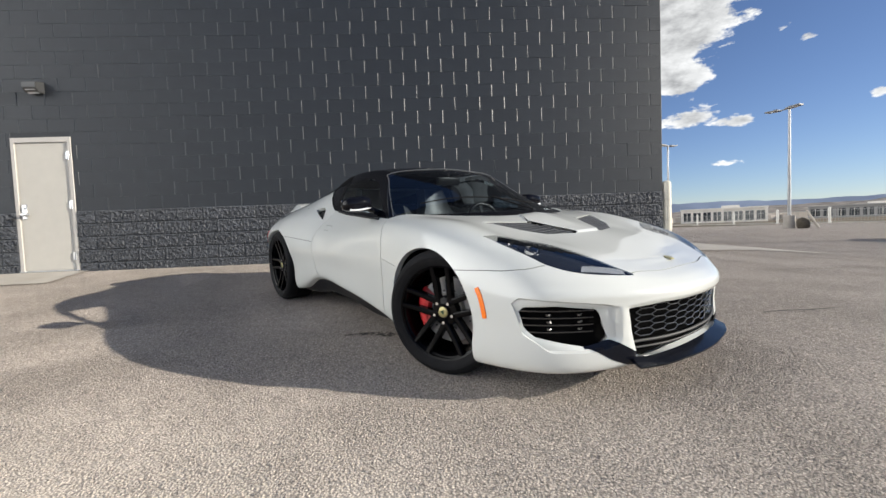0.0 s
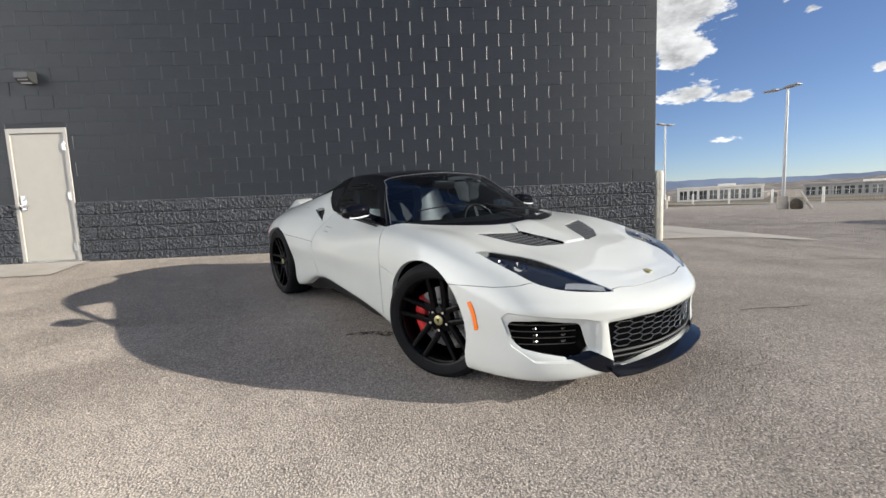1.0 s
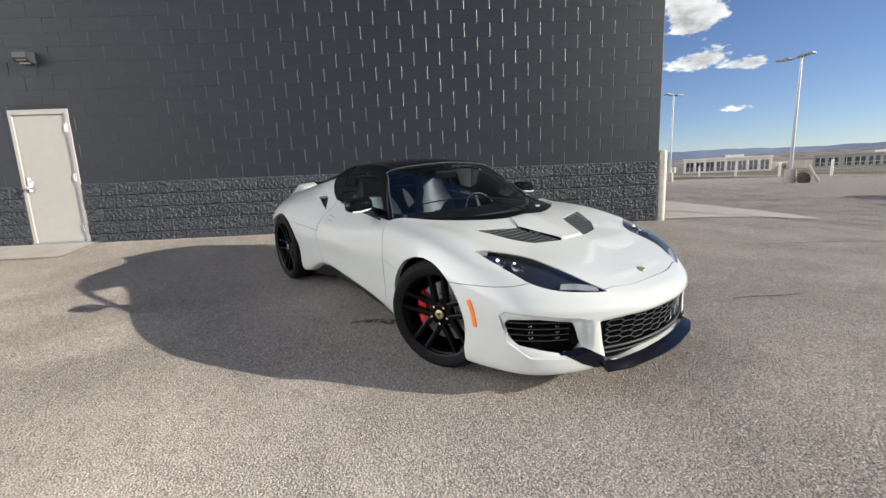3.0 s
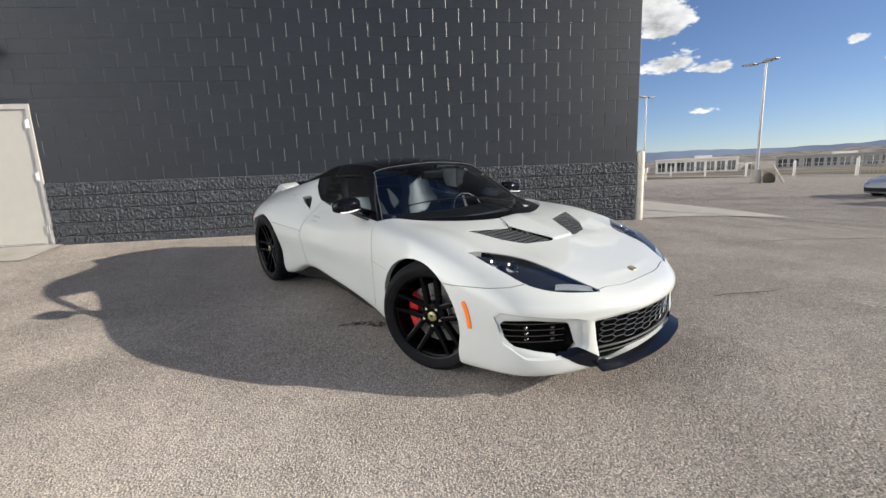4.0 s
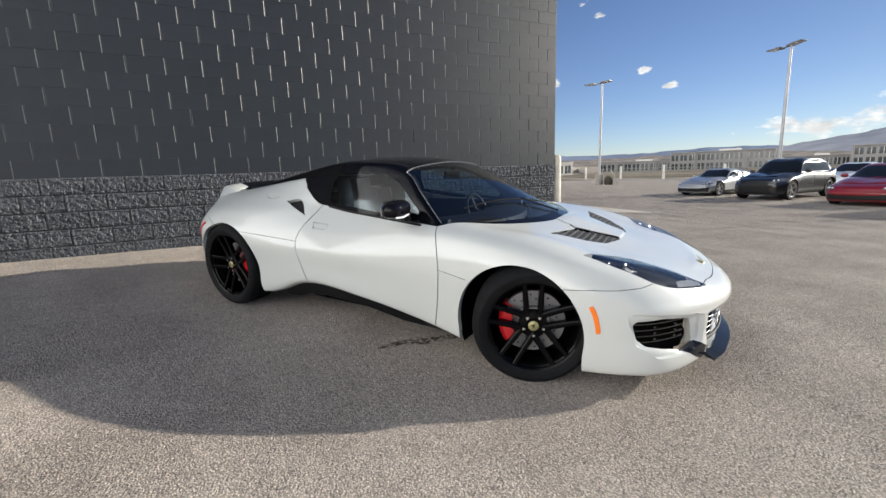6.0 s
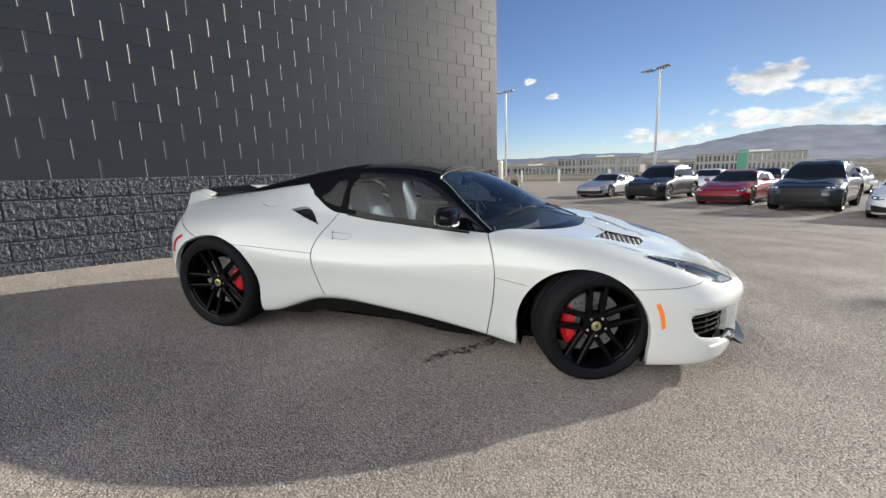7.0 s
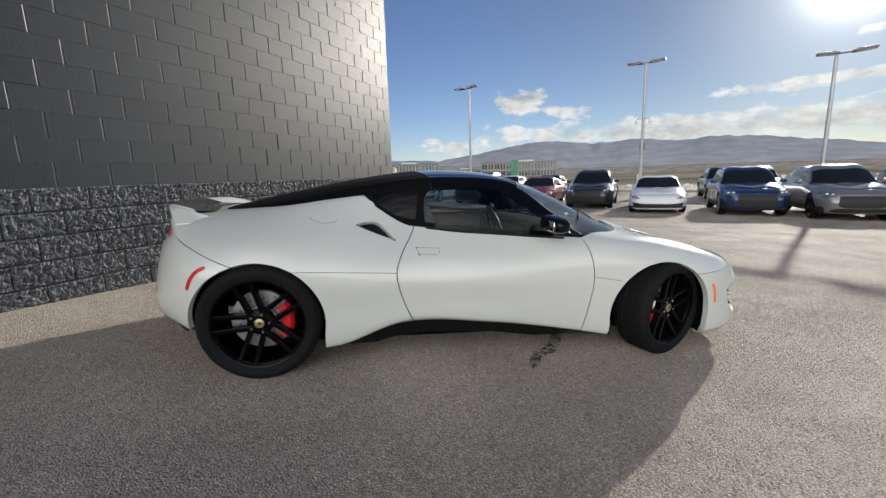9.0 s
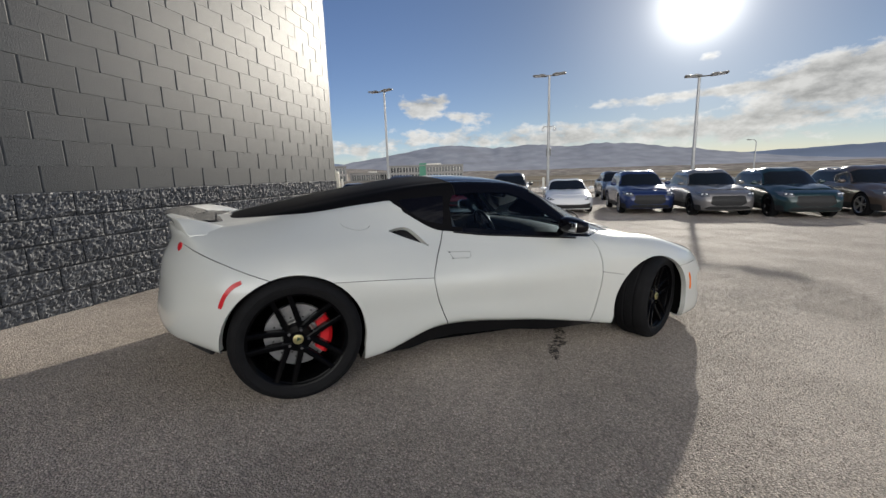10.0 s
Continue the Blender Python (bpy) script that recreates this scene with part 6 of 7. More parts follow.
def parked_car(x, y, heading, kind, paint_mat, label, rims, detail=1.0):
    L, W, H, WB, FO, BELT, ZH, ZN, SB, ST, RE, ZT, R = KINDS[kind]
    x, y = x + 0.09 * (x + 2.8), y + 0.09 * y
    root = holder("parked_car", pose(x, y, gz(x, y), 0, 0, heading))
    tagged(root, label, "car", "parked cars")
    xn, xt = FO, FO - L
    zb = 0.24 if kind == "suv" else 0.17
    ax = (-WB - 0.45, -WB, -WB + 0.5, -(WB - 0.5) / 2 - 0.2, -0.9, -0.45, 0.0, 0.42)

    def band(yt, zt, ys, zs, nose):
        (y1, z1), (y2, z2) = yt
        tail = [(xt + zt[0], 0, z1), (xt + zt[0] + 0.05, W * 0.5, z1), (xt + zt[0] + 0.22, W * 0.84, z2)]
        side = [(a, W * b, c) for a, b, c in zip(ax, ys, zs)]
        return tail + side + [(xn - 0.14 - nose[0], W * 0.80, nose[1]), (xn - 0.03 - nose[0], W * 0.45, nose[1]), (xn - nose[0], 0, nose[1])]

    mid = 0.46 if kind == "suv" else 0.38
    hi = BELT - 0.16
    rails = [
        band(((0, zb), (0, zb)), (0.20,), (0.86,) * 8, (zb - 0.02,) * 8, (0.16, zb - 0.02)),
        band(((0, zb + 0.05), (0, zb + 0.05)), (0.08,), (0.95, 0.97, 0.95, 0.93, 0.93, 0.95, 0.97, 0.95), (zb + 0.03,) * 8, (0.05, zb + 0.02)),
        band(((0, mid), (0, mid)), (0.0,), (0.99, 1.0, 0.985, 0.965, 0.965, 0.985, 1.0, 0.985), (mid,) * 8, (0.0, mid)),
        band(((0, hi), (0, hi)), (0.04,), (0.985, 1.0, 0.98, 0.97, 0.97, 0.975, 0.985, 0.96), (hi, hi, hi, hi, hi - 0.01, hi - 0.02, hi - 0.04, ZN - 0.12), (0.04, ZN - 0.16)),
        band(((0, ZT - 0.05), (0, ZT - 0.06)), (0.08,), (0.92, 0.94, 0.93, 0.93, 0.93, 0.92, 0.91, 0.88),
             (ZT - 0.07, BELT - 0.03, BELT - 0.03, BELT - 0.04, BELT - 0.05, ZH - 0.07, (ZH + ZN) / 2 - 0.02, ZN - 0.02), (0.12, ZN - 0.04)),
        band(((0, ZT), (0, ZT - 0.01)), (0.20,), (0.80, 0.82, 0.84, 0.84, 0.84, 0.80, 0.78, 0.74),
             (ZT - 0.01, BELT + 0.02, BELT, BELT, BELT, ZH, (ZH + ZN) / 2 + 0.06, ZN + 0.05), (0.26, ZN + 0.02)),
        [(a, 0, c) for a, c in zip((xt + 0.3, xt + 0.4, xt + 0.55) + ax + (xn - 0.55, xn - 0.42, xn - 0.36),
                                   (ZT, ZT, ZT, ZT + 0.02, BELT + 0.02, BELT, BELT, BELT, ZH + 0.02, (ZH + ZN) / 2 + 0.07, ZN + 0.08, ZN + 0.06, ZN + 0.04, ZN + 0.03))],
    ]
    sh = Shell(rails, int(90 * detail), int(34 * detail), flip_faces=True)
    for cx in (0.0, -WB):
        sh.mark(lambda x, y, z, u, v: np.minimum(R + 0.045 - np.hypot(x - cx, z - R), y - W * 0.5), "hole")
        sh.mark(lambda x, y, z, u, v: np.minimum(np.minimum(R + 0.04 - np.abs(x - cx), R - z), y - W * 0.5), "hole")
    low = zb + 0.05
    if kind == "suv":
        gr = polygon([(-0.2, ZN - 0.12), (W * 0.52, ZN - 0.12), (W * 0.58, mid + 0.02), (W * 0.4, mid - 0.06), (-0.2, mid - 0.06)])
        hl = polygon([(W * 0.58, ZN - 0.16), (W * 0.62, ZN - 0.02), (W * 0.90, ZN + 0.02), (W * 0.93, ZN - 0.10), (W * 0.80, ZN - 0.17)])
    else:
        gr = polygon([(-0.2, low + 0.15), (W * 0.55, low + 0.16), (W * 0.80, low + 0.20), (W * 0.90, low + 0.20), (W * 0.86, low + 0.0), (-0.2, low - 0.01)])
        hl = polygon([(W * 0.58, ZN - 0.11), (W * 0.66, ZN - 0.04), (W * 0.84, ZN + 0.00), (W * 0.93, ZN - 0.06), (W * 0.80, ZN - 0.12)])
    sh.mark(lambda x, y, z, u, v: np.minimum(gr(y, z), x - 0.45), "grille", ["body"])
    sh.mark(lambda x, y, z, u, v: np.minimum(hl(y, z), x - 0.25), "headlamp", ["body"])
    sh.mark(lambda x, y, z, u, v: np.minimum(zb + (0.20 if kind == "suv" else 0.10) - z, 0.9 - np.abs(x + WB / 2) / WB * 2 + 0.6), "sill", ["body"])
    if detail >= 1.0:
        if kind == "suv":
            low_in = polygon([(-0.2, low + 0.10), (W * 0.62, low + 0.10), (W * 0.74, low + 0.03), (W * 0.66, low - 0.03), (-0.2, low - 0.03)])
            sh.mark(lambda x, y, z, u, v: np.minimum(low_in(y, z), x - 0.45), "grille", ["body", "sill"])
        for xs in (-0.62, -1.62, -2.42 if kind != "coupe" else -1.9):
            sh.seam(lambda x, y, z, u, v: x - xs - 0.06 * (z - 0.6), "seam", ["body"], half=0.006,
                    limit=lambda x, y, z, u, v: np.minimum(np.minimum(y - W * 0.5, BELT - z), z - zb - 0.1))
    n_ = sh.normals()
    if detail >= 1.0:
        part("door_gaps", sh.mesh("door_gaps", "seam", (1, -1), push=0.006, nrm=n_), M_gap, root)["kind"] = "stuff"
    part("car_body", sh.mesh("car_body", "body", (1, -1), rim=0.03, nrm=n_), paint_mat, root, angle=50)
    for s in (1, -1):
        part("lower_trim", sh.mesh("lower_trim", "sill", (s,), rim=0.02, nrm=n_), M_plastic, root)
    part("car_grille", sh.mesh("car_grille", "grille", (1, -1), push=0.014, nrm=n_), M_plastic, root, "black front grille")
    for s in (1, -1):
        lens = part("headlight", sh.mesh("headlight", "headlamp", (s,), rim=0.01, push=0.004, nrm=n_), M_lens_far, root, "glossy headlamp")
        if detail >= 1.0:
            skin = BVHTree.FromPolygons([Vector((p[0], p[1] * s, p[2])) for p in sh.p], [list(q) for q in sh.polys])
            for yy in (0.68, 0.80):
                hit = skin.ray_cast(Vector((3, s * W * yy, ZN - 0.065)), Vector((-1, 0, 0)))[0]
                if hit:
                    bm = bmesh.new()
                    bmesh.ops.create_uvsphere(bm, u_segments=10, v_segments=6, radius=0.034, matrix=Matrix.Translation(hit + Vector((0.004, 0, 0))) @ Matrix.Diagonal((0.5, 1.3, 0.8, 1)))
                    part("running_lamp", bm, M_lightgrey, lens)
    # cabin
    rows = [
        [(-SB - 0.30, W * 0.86, BELT - 0.02), (-ST * 0.8, W * 0.865, BELT - 0.02), (-(ST + RE) / 2, W * 0.865, BELT), (-RE, W * 0.845, BELT + 0.02), (xt + 0.62, W * 0.80, ZT - 0.05), (xt + 0.30, W * 0.74, ZT - 0.08)],
        [(-SB - 0.26, W * 0.845, BELT + 0.02), (-ST * 0.97, W * 0.735, H - 0.15), (-(ST + RE) / 2, W * 0.735, H - 0.10), (-RE, W * 0.71, H - 0.13), (xt + 0.56, W * 0.68, ZT + 0.12), (xt + 0.28, W * 0.66, ZT - 0.03)],
        [(-SB - 0.10, W * 0.62, ZH + 0.02), (-ST, W * 0.60, H - 0.055), (-(ST + RE) / 2, W * 0.60, H - 0.022), (-RE, W * 0.58, H - 0.055), (xt + 0.50, W * 0.5, ZT + 0.17), (xt + 0.24, W * 0.48, ZT)],
        [(-SB, 0, ZH + 0.03), (-ST + 0.04, 0, H - 0.03), (-(ST + RE) / 2, 0, H), (-RE, 0, H - 0.04), (xt + 0.48, 0, ZT + 0.19), (xt + 0.22, 0, ZT + 0.01)],
    ]
    cb = Shell(rows, int(44 * detail), int(22 * detail), mirror_ends=False)
    cb.mark(lambda x, y, z, u, v: np.minimum(np.minimum(u - 0.02, 0.88 - u), v - 1.16), "windscreen")
    cb.mark(lambda x, y, z, u, v: np.minimum(np.minimum(z - BELT - 0.03, 0.86 - v), np.minimum(u - 0.22, 3.4 - u)), "side_glass", ["body"])
    cb.mark(lambda x, y, z, u, v: np.minimum(np.minimum(u - 3.15, 4.6 - u), v - 1.2), "rear_glass", ["body"])
    c_ = cb.normals()
    part("car_roof", cb.mesh("car_roof", "body", (1, -1), rim=0.01, nrm=c_), paint_mat, root, angle=50)
    part("front_screen", cb.mesh("front_screen", "windscreen", (1, -1), push=0.004, nrm=c_), M_darkglass, root, "dark windscreen")
    part("rear_screen", cb.mesh("rear_screen", "rear_glass", (1, -1), push=0.004, nrm=c_), M_darkglass, root)
    for s in (1, -1):
        part("side_glass", cb.mesh("side_glass", "side_glass", (s,), push=0.004, nrm=c_), M_darkglass, root, "dark side window")
        bm = bmesh.new()
        bmesh.ops.create_uvsphere(bm, u_segments=12, v_segments=8, radius=1, matrix=pose(-SB - 0.42, s * (W + 0.07), BELT + 0.07) @ Matrix.Diagonal((0.07, 0.12, 0.075, 1)))
        part("wing_mirror", bm, paint_mat, root)
        for cx in (0.0, -WB):
            wh = new("wheel")
            wh.parent = root
            wh.matrix_basis = pose(cx, s * (W - 0.125), R, -90 * s, 0, 0)
            part("tyre", lathe(bmesh.new(), [(R * 0.70, -0.11), (R - 0.03, -0.12), (R, -0.09), (R, 0.09), (R - 0.03, 0.12), (R * 0.70, 0.115)], 28), M_rubber, wh)
            bm = lathe(bmesh.new(), [(R * 0.70, 0.115), (R * 0.66, 0.10), (R * 0.62, 0.04), (0.10, 0.03), (0.001, 0.03)], 28)
            rim = part("rim", bm, M_satin, wh)
            bm = bmesh.new()
            for k in range(5):
                for e in (-8, 8):
                    box(bm, R * 0.62, 0.028, 0.03, pose(0, 0, 0.085, 0, 0, 72 * k + e) @ pose(R * 0.36, 0, 0, 0, -4, 0))
            lathe(bm, [(0.001, 0.105), (0.05, 0.10), (0.06, 0.07)], 16)
            lathe(bm, [(R * 0.64, 0.10), (R * 0.70, 0.119), (R * 0.715, 0.114)], 28)
            part("rim_spokes", bm, rims, rim)
    if kind == "suv":
        for s in (1, -1):
            rail_z = H - 0.045
            bm = tube(bmesh.new(), [(-ST - 0.10, s * W * 0.64, rail_z - 0.07), (-ST - 0.30, s * W * 0.65, rail_z + 0.01), (-(ST + RE) / 2, s * W * 0.65, rail_z + 0.045),
                                    (-RE + 0.15, s * W * 0.63, rail_z + 0.015), (-RE - 0.05, s * W * 0.62, rail_z - 0.06)], 0.018, 6)
            part("roof_rail", bm, rims, root, "slim roof rail")
    part("car_underside", boxed(L - 0.7, W * 1.5, 0.18, pose((xn + xt) / 2, 0, zb + 0.08), 0.03), M_under, root)
    return root


M_lens_far = mat("headlamp_glass", (0.10, 0.105, 0.115), 0.06, spec=0.9, coat=1.0)
P_silver, P_black, P_red = paint("silver", (0.42, 0.43, 0.44), 0.5), paint("black", (0.008, 0.008, 0.009)), paint("red", (0.22, 0.004, 0.010))
P_graph, P_wht, P_blue = paint("graphite", (0.018, 0.020, 0.023), 0.2), paint("pearl_white", (0.75, 0.75, 0.76)), paint("blue", (0.012, 0.026, 0.10), 0.3)
P_grey, P_green, P_brown = paint("grey", (0.20, 0.19, 0.19), 0.4), paint("dark_green", (0.012, 0.035, 0.038), 0.3), paint("bronze", (0.10, 0.075, 0.06), 0.4)
for x, y, kd, pm_, lb, rm in (
        (17.95, 11.15, "coupe", P_silver, "silver sports coupe parked nose out in the row", M_alloy),
        (16.95, 7.95, "suv", P_black, "glossy black sport utility car parked in the row", M_alloy),
        (16.15, 4.65, "saloon", P_red, "low dark red saloon parked nose out in the row", M_satin),
        (15.10, 2.10, "suv", P_graph, "dark graphite sport utility car parked in the row", M_satin),
        (13.80, -0.35, "saloon", P_wht, "white four-door saloon with black lower grille, parked", M_satin),
        (13.4, -3.05, "suv", P_blue, "metallic blue sport utility car parked in the row", M_alloy),
        (12.6, -5.2, "suv", P_grey, "warm grey sport utility car parked in the row", M_satin),
        (12.05, -7.30, "suv", P_green, "dark green sport utility car parked in the row", M_satin),
        (12.15, -9.85, "suv", P_brown, "dark bronze sport utility car parked in the row", M_alloy)):
    parked_car(x, y, 180, kd, pm_, lb, rm)
for x, y, kd, pm_, lb, rm in (
        (24.5, 8.6, "saloon", P_wht, "white saloon in the second parked row", M_alloy),
        (23.4, 5.6, "saloon", P_black, "black saloon in the second parked row", M_alloy),
        (22.4, 2.6, "saloon", P_silver, "silver saloon in the second parked row", M_satin),
        (20.8, -3.5, "suv", P_black, "black sport utility car in the second parked row", M_alloy),
        (19.8, -4.6, "suv", P_wht, "white sport utility car in the second parked row", M_alloy),
        (18.9, -7.4, "suv", P_silver, "silver sport utility car in the second parked row", M_alloy),
        (18.4, -10.2, "suv", P_graph, "graphite sport utility car in the second parked row", M_satin)):
    parked_car(x, y, 180, kd, pm_, lb, rm, 0.7)

# ---------------------------------------------------------------- ground marks
M_stain = mat("oil_stain", (0.05, 0.046, 0.042), 0.8, vary=0.35, scale=30, bump=0.6, bump_scale=120)
M_crack = mat("crack_filler", (0.16, 0.15, 0.135), 1.0, spec=0.0, vary=0.3, scale=20)
sn = M_stain.node_tree
gaps = sn.nodes.new("ShaderNodeTexNoise")
socket(gaps, "Scale", 34.0), socket(gaps, "Detail", 5.0)
gap_r = sn.nodes.new("ShaderNodeMapRange")
socket(gap_r, "From Min", 0.40), socket(gap_r, "From Max", 0.62), socket(gap_r, "To Min", 0.0), socket(gap_r, "To Max", 0.9)
gap_c = sn.nodes.new("ShaderNodeTexCoord")
sn.links.new(gap_c.outputs["Object"], gaps.inputs["Vector"]), sn.links.new(gaps.outputs["Fac"], gap_r.inputs["Value"])
sn.links.new(gap_r.outputs[0], sn.nodes["Principled BSDF"].inputs["Alpha"])


def streak(name, pts, width, seed, material, label):
    """A ragged mark lying on the asphalt."""
    rnd = random.Random(seed)
    c = curve(pts, 10)
    bm = bmesh.new()
    rows = []
    for k, (x, y) in enumerate(c):
        d = c[min(k + 1, len(c) - 1)] - c[max(k - 1, 0)]
        d = d / np.linalg.norm(d)
        w = width * math.sin(math.pi * (0.08 + 0.84 * k / (len(c) - 1))) ** 0.6
        a, b = w * rnd.uniform(0.6, 1.3), w * rnd.uniform(0.6, 1.3)
        rows.append([bm.verts.new((x - d[1] * q, y + d[0] * q, gz(x, y) + 0.0035)) for q in (a, -b)])
    for a, b in zip(rows, rows[1:]):
        bm.faces.new((a[0], a[1], b[1], b[0]))
    ob = part(name, bm, material, smooth=False)
    return tagged(ob, label, "stain", kind="structure")


streak("stain_oil", [(-0.63, 0.74), (-0.45, 0.75), (-0.25, 0.69), (0.0, 0.71)], 0.050, 3, M_stain, "dark oil streak on the asphalt under the car")
streak("stain_crack", [(2.42, 0.77), (2.60, 0.79), (2.80, 0.78), (3.05, 0.80)], 0.012, 5, M_crack, "short dark crack in the asphalt")
for k, (a, b) in enumerate((((4.2, 2.6), (9.5, 3.3)), ((5.5, -3.0), (10.0, 1.2)))):
    streak("stain_joint", [a, ((a[0] + b[0]) / 2 + 0.2, (a[1] + b[1]) / 2), b], 0.018, 7 + k, M_crack, "thin sealed crack across the lot")

# loose grit along the foot of the wall and a few chips on the lot: one joined heap
rnd = random.Random(9)
verts, faces = [], []
for k in range(900):
    x, y = rnd.uniform(-5.0, 4.0), WALL_Y - 0.03 - abs(rnd.gauss(0, 0.10))
    r = rnd.uniform(0.003, 0.009)
    z = gz(x, y) + r * 0.3
    o = len(verts)
    for i in range(4):
        a = i * math.pi / 2 + rnd.uniform(-0.5, 0.5)
        verts.append((x + r * math.cos(a), y + r * math.sin(a), z - r * 0.3))
    verts.append((x + rnd.uniform(-0.3, 0.3) * r, y, z + r * rnd.uniform(0.5, 0.9)))
    faces += [(o, o + 1, o + 4), (o + 1, o + 2, o + 4), (o + 2, o + 3, o + 4), (o + 3, o, o + 4)]
me = bpy.data.meshes.new("grit")
me.from_pydata(verts, [], faces)
tagged(part("grit", me, M_concrete, smooth=False), "loose pale grit on the asphalt by the wall", "grit", kind="stuff")

# stone chips bedded in the surface of the lot, where the camera passes close over it
rng = np.random.default_rng(5)
count_chips = 230000
cx, cy = rng.uniform(-6.2, 3.4, count_chips), rng.uniform(-2.6, 4.2, count_chips)
lane = curve([(0.2, -1.5), (-0.9, -1.2), (-1.9, -0.5), (-2.5, 0.4), (-2.7, 1.3)], 6)
away = np.min(np.hypot(cx[:, None] - lane[None, :, 0], cy[:, None] - lane[None, :, 1]), axis=1)
keep = rng.uniform(0, 1, count_chips) < np.clip(1.55 - away / 1.9, 0.0, 1.0)
cx, cy = cx[keep], cy[keep]
n = len(cx)
rad = rng.uniform(0.003, 0.0068, n)
turn = rng.uniform(0, 2 * math.pi, n)
base = ground_z(cx, cy)
corner = np.empty((n, 7, 3))
for i in range(4):
    a = turn + i * math.pi / 2 + rng.uniform(-0.5, 0.5, n)
    r = rad * rng.uniform(0.75, 1.25, n)
    corner[:, i] = np.stack([cx + r * np.cos(a), cy + r * np.sin(a), base - 0.001], 1)
for i in range(3):
    a = turn + 0.4 + i * 2 * math.pi / 3 + rng.uniform(-0.4, 0.4, n)
    r = rad * rng.uniform(0.30, 0.65, n)
    corner[:, 4 + i] = np.stack([cx + r * np.cos(a), cy + r * np.sin(a), base + rad * rng.uniform(0.30, 0.62, n)], 1)
pattern = np.array([(0, 1, 4), (1, 5, 4), (1, 2, 5), (2, 6, 5), (2, 3, 6), (3, 0, 6), (0, 4, 6), (4, 5, 6)])
tris = (np.arange(n)[:, None, None] * 7 + pattern[None]).reshape(-1, 3)
me = bpy.data.meshes.new("stone_chips")
me.vertices.add(n * 7)
me.vertices.foreach_set("co", corner.reshape(-1))
me.loops.add(len(tris) * 3)
me.loops.foreach_set("vertex_index", tris.reshape(-1))
me.polygons.add(len(tris))
me.polygons.foreach_set("loop_start", np.arange(len(tris)) * 3)
me.update(calc_edges=True)
me.validate()
tagged(part("stone_chips", me, M_asphalt, smooth=False), "pale stone chips bedded in the worn asphalt", "gravel", kind="stuff")

# ---------------------------------------------------------------- blocks of the wall
def block_mesh(name, length, material, seed=None):
    """One smooth block; its face lies 8 mm proud of the mortar, with edges lightened for the sun's glint."""
    bm = bmesh.new()
    w, h = (length - 0.004) / 2, (COURSE - 0.0022) / 2
    prof = [(-w, 0.05), (-w, 0.0070), (-w + 0.0012, 0.0046), (-w + 0.0085, 0.0)]
    prof += [(-x, y) for x, y in prof[::-1]]
    prism(bm, prof, 2 * h, Matrix(((1, 0, 0, 0), (0, 1, 0, 0), (0, 0, 1, -h), (0, 0, 0, 1))))
    bmesh.ops.recalc_face_normals(bm, faces=bm.faces)
    me = bpy.data.meshes.new(name)
    bm.to_mesh(me)
    bm.free()
    me.polygons.foreach_set("use_smooth", [True] * len(me.polygons))
    me.set_sharp_from_angle(angle=radians(12))
    me.materials.append(material)
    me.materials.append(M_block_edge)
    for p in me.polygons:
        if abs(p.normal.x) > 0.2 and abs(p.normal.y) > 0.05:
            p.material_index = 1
    return me


def split_mesh(name, length, seed):
    """One split-faced block: a rough broken front."""
    nx_, nz_ = (33, 17) if length > 0.3 else (17, 17)
    verts, faces = [], []
    w, h = length - 0.006, COURSE - 0.005
    for j in range(nz_):
        for i in range(nx_):
            x, z = -w / 2 + w * i / (nx_ - 1), -h / 2 + h * j / (nz_ - 1)
            edge = i in (0, nx_ - 1) or j in (0, nz_ - 1)
            n_ = noise.fractal(Vector((x * 24 + seed * 3.7, z * 24, seed)), 0.7, 2.2, 5)
            n2 = noise.noise(Vector((x * 60 + seed, z * 60, seed * 2.1)))
            n3 = noise.cell(Vector((x * 34 + 7.1 * n_ + seed, z * 42 + 3 * n2, seed * 1.3)))
            d = -0.010 - 0.006 * n2 if edge else -0.020 - 0.014 * n_ - 0.008 * n2 - 0.004 * n3
            verts.append((x + (0 if edge else 0.005 * n_), min(d, -0.001), z + (0 if edge else 0.005 * n2)))
    for j in range(nz_ - 1):
        for i in range(nx_ - 1):
            o = j * nx_ + i
            faces.append((o, o + 1, o + nx_ + 1, o + nx_))
    ring = [i for i in range(nx_)] + [j * nx_ + nx_ - 1 for j in range(1, nz_)] + [(nz_ - 1) * nx_ + i for i in range(nx_ - 2, -1, -1)] + [j * nx_ for j in range(nz_ - 2, 0, -1)]
    o = len(verts)
    for i in ring:
        verts.append((verts[i][0], 0.03, verts[i][2]))
    for k in range(len(ring)):
        k2 = (k + 1) % len(ring)
        faces.append((ring[k2], ring[k], o + k, o + k2))
    me = bpy.data.meshes.new(name)
    me.from_pydata(verts, [], faces)
    me.materials.append(M_split)
    return me


HALF_BLOCK = BLOCK / 2
smooth_full, smooth_half = block_mesh("block", BLOCK, M_block), block_mesh("block", HALF_BLOCK, M_block)
rough_full = [split_mesh("split_block", BLOCK, k + 1) for k in range(9)]
rough_half = [split_mesh("split_block", HALF_BLOCK, k + 20) for k in range(3)]
rnd = random.Random(21)
joined_v, joined_f = [], []
count = {}


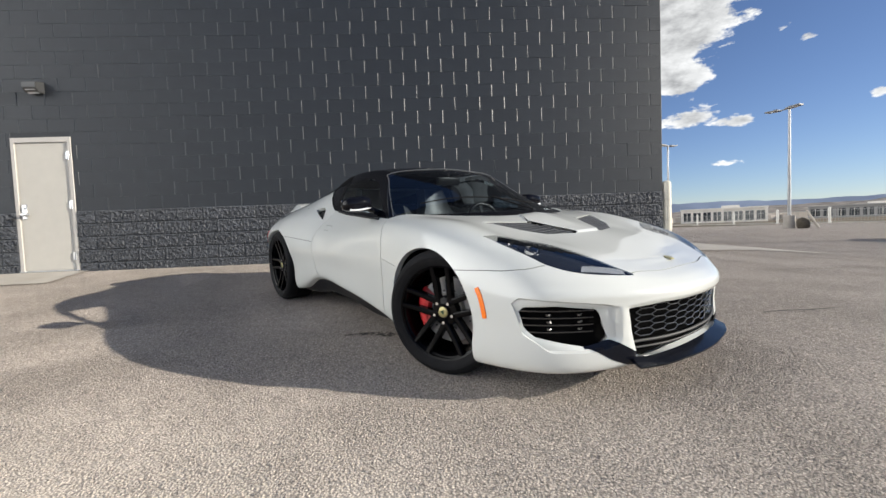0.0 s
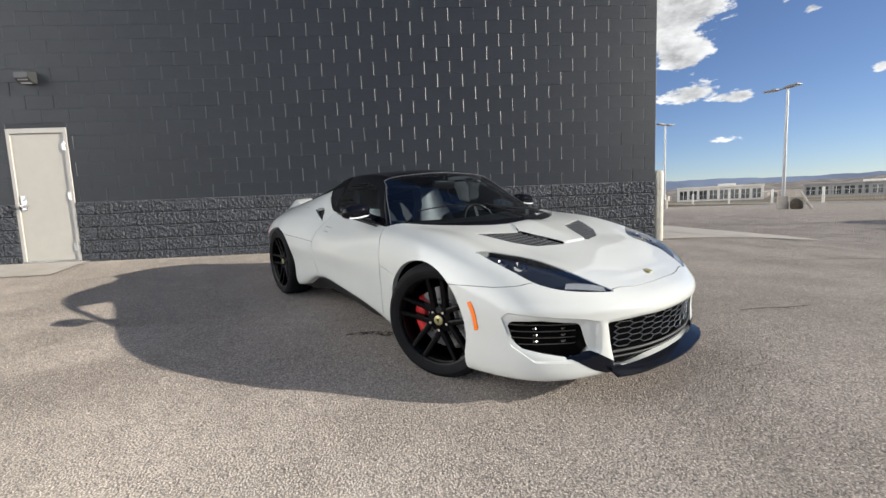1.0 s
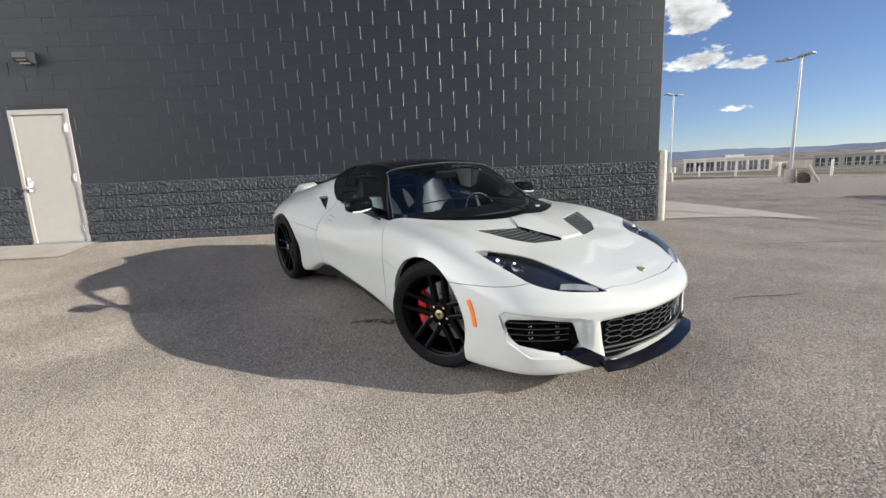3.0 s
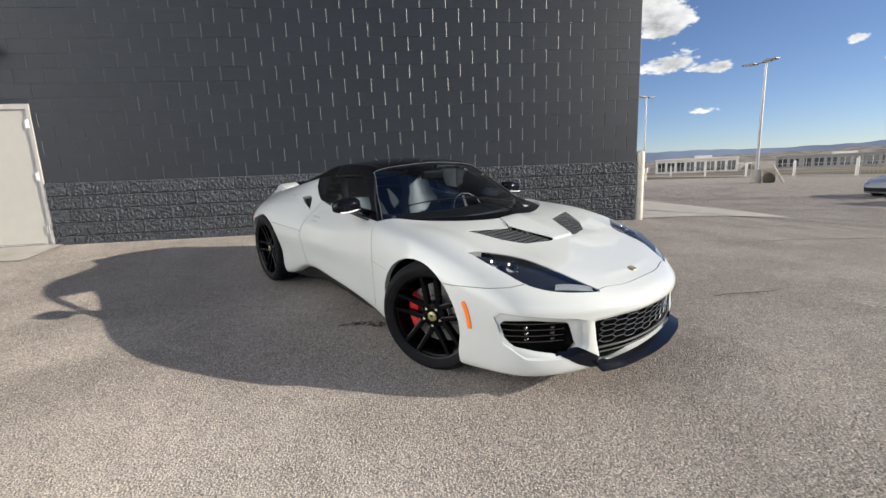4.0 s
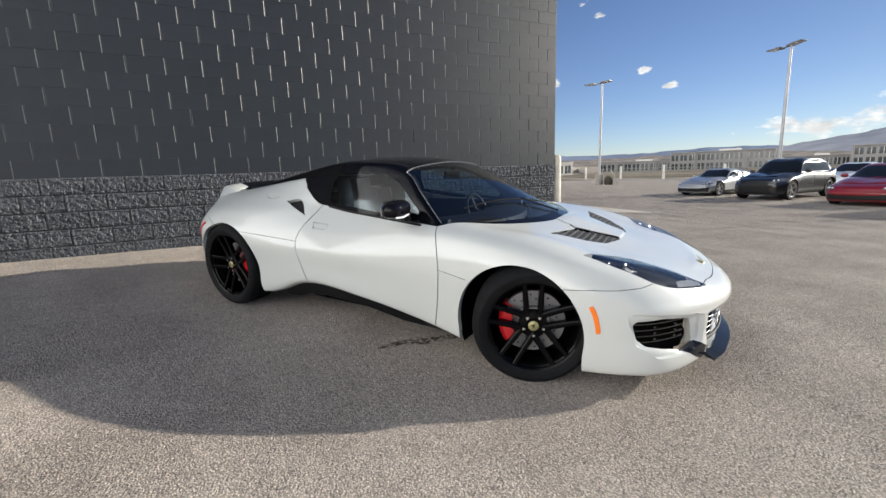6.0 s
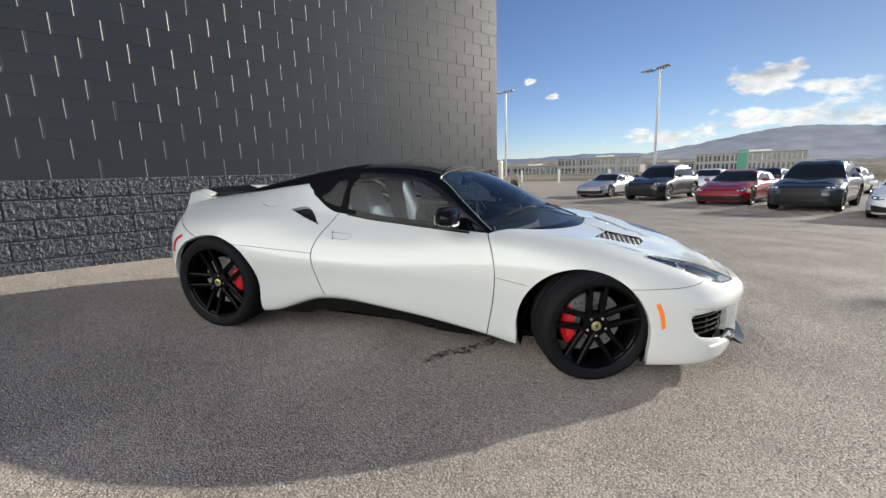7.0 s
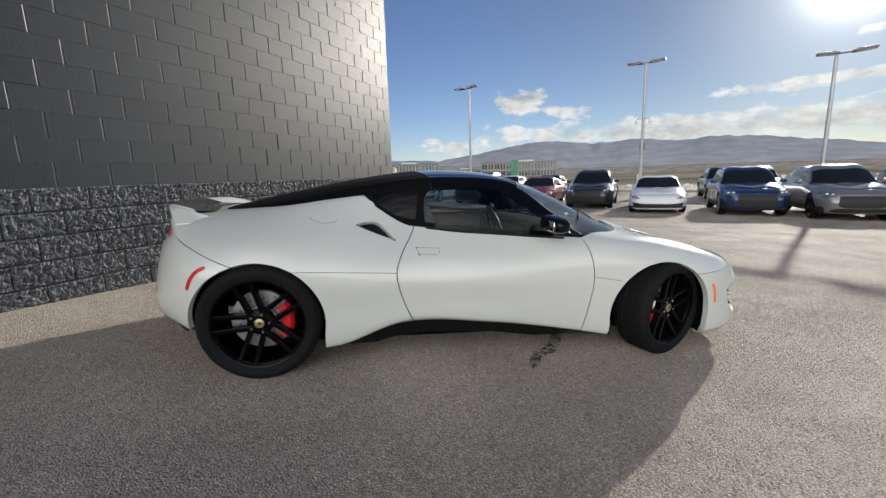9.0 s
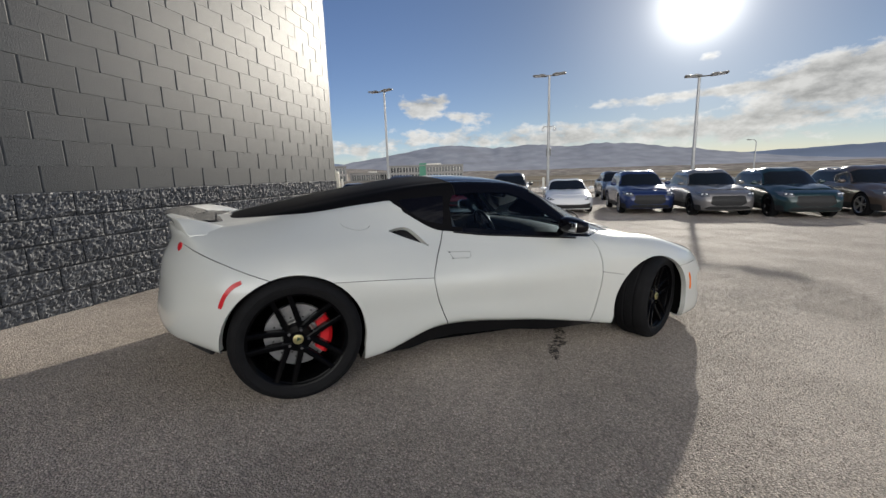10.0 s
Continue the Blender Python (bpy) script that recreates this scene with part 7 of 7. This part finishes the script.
def lay(x0, x1, z, kind, row, clip=None):
    """Lay one course between x0 and x1, in running bond counted from the corner."""
    global joined_v, joined_f
    right = WALL_R - (HALF_BLOCK if row % 2 else 0.0)
    cells = []
    if row % 2:
        cells.append((WALL_R - HALF_BLOCK, WALL_R))
    x = right
    while x > x0:
        cells.append((x - BLOCK, x))
        x -= BLOCK
    for a, b in cells:
        a, b = max(a, x0), min(b, x1)
        if b - a < 0.05:
            continue
        full = abs(b - a - BLOCK) < 1e-3
        me = None
        if kind == "split":
            me = rnd.choice(rough_full) if full else rnd.choice(rough_half)
        else:
            me = smooth_full if full else smooth_half
        base = BLOCK if full else HALF_BLOCK
        sx = (b - a) / base
        owner = wall if (a + b) / 2 > DOOR_R else (wall_2 if (a + b) / 2 < DOOR_L else wall_3)
        near = kind == "split" and -5.4 < a or (kind == "smooth" and -3.7 < a and z < 4.1)
        nm = "split_block" if kind == "split" else "block"
        if near and count.get((nm, owner.name), 0) < 300:
            count[(nm, owner.name)] = count.get((nm, owner.name), 0) + 1
            ob = new(nm, me)
            ob.parent = owner
            ob.matrix_basis = pose((a + b) / 2, WALL_Y + rnd.gauss(0, 0.0012), z, rnd.gauss(0, 0.15), 0, rnd.gauss(0, 0.12)) @ Matrix.Diagonal((sx, 1, 1, 1))
        else:
            store = rest[(kind, owner.name)]
            o = len(store[0])
            m = pose((a + b) / 2, WALL_Y + rnd.gauss(0, 0.0012), z, rnd.gauss(0, 0.15), 0, rnd.gauss(0, 0.12)) @ Matrix.Diagonal((sx, 1, 1, 1))
            store[0].extend([tuple(m @ v.co) for v in me.vertices])
            store[1].extend([tuple(i + o for i in p.vertices) for p in me.polygons])
            store[2].extend([p.material_index for p in me.polygons])


rest = {(k, w.name): ([], [], []) for k in ("smooth", "split") for w in (wall, wall_2, wall_3)}
row = 0
z = BAND_TOP - COURSE / 2
while z > 0.05:
    for x0, x1 in ((WALL_L, DOOR_L), (DOOR_R, WALL_R)):
        lay(x0, x1, z, "split", row + 1)
    z -= COURSE
    row += 1
row, z = 0, BAND_TOP + COURSE / 2
while z < WALL_H - 0.05:
    if z - COURSE / 2 < DOOR_T - 0.02:
        for x0, x1 in ((WALL_L, DOOR_L), (DOOR_R, WALL_R)):
            lay(x0, x1, z, "smooth", row)
    else:
        lay(WALL_L, WALL_R, z, "smooth", row)
    z += COURSE
    row += 1
for (kind, owner), (vs, fs, ms) in rest.items():
    if vs:
        me = bpy.data.meshes.new("far_blocks")
        me.from_pydata(vs, [], fs)
        ob = part("far_blocks", me, M_block if kind == "smooth" else M_split, bpy.data.objects[owner], smooth=False)
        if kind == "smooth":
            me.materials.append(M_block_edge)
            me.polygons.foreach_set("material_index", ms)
        tagged(ob, kind="stuff")
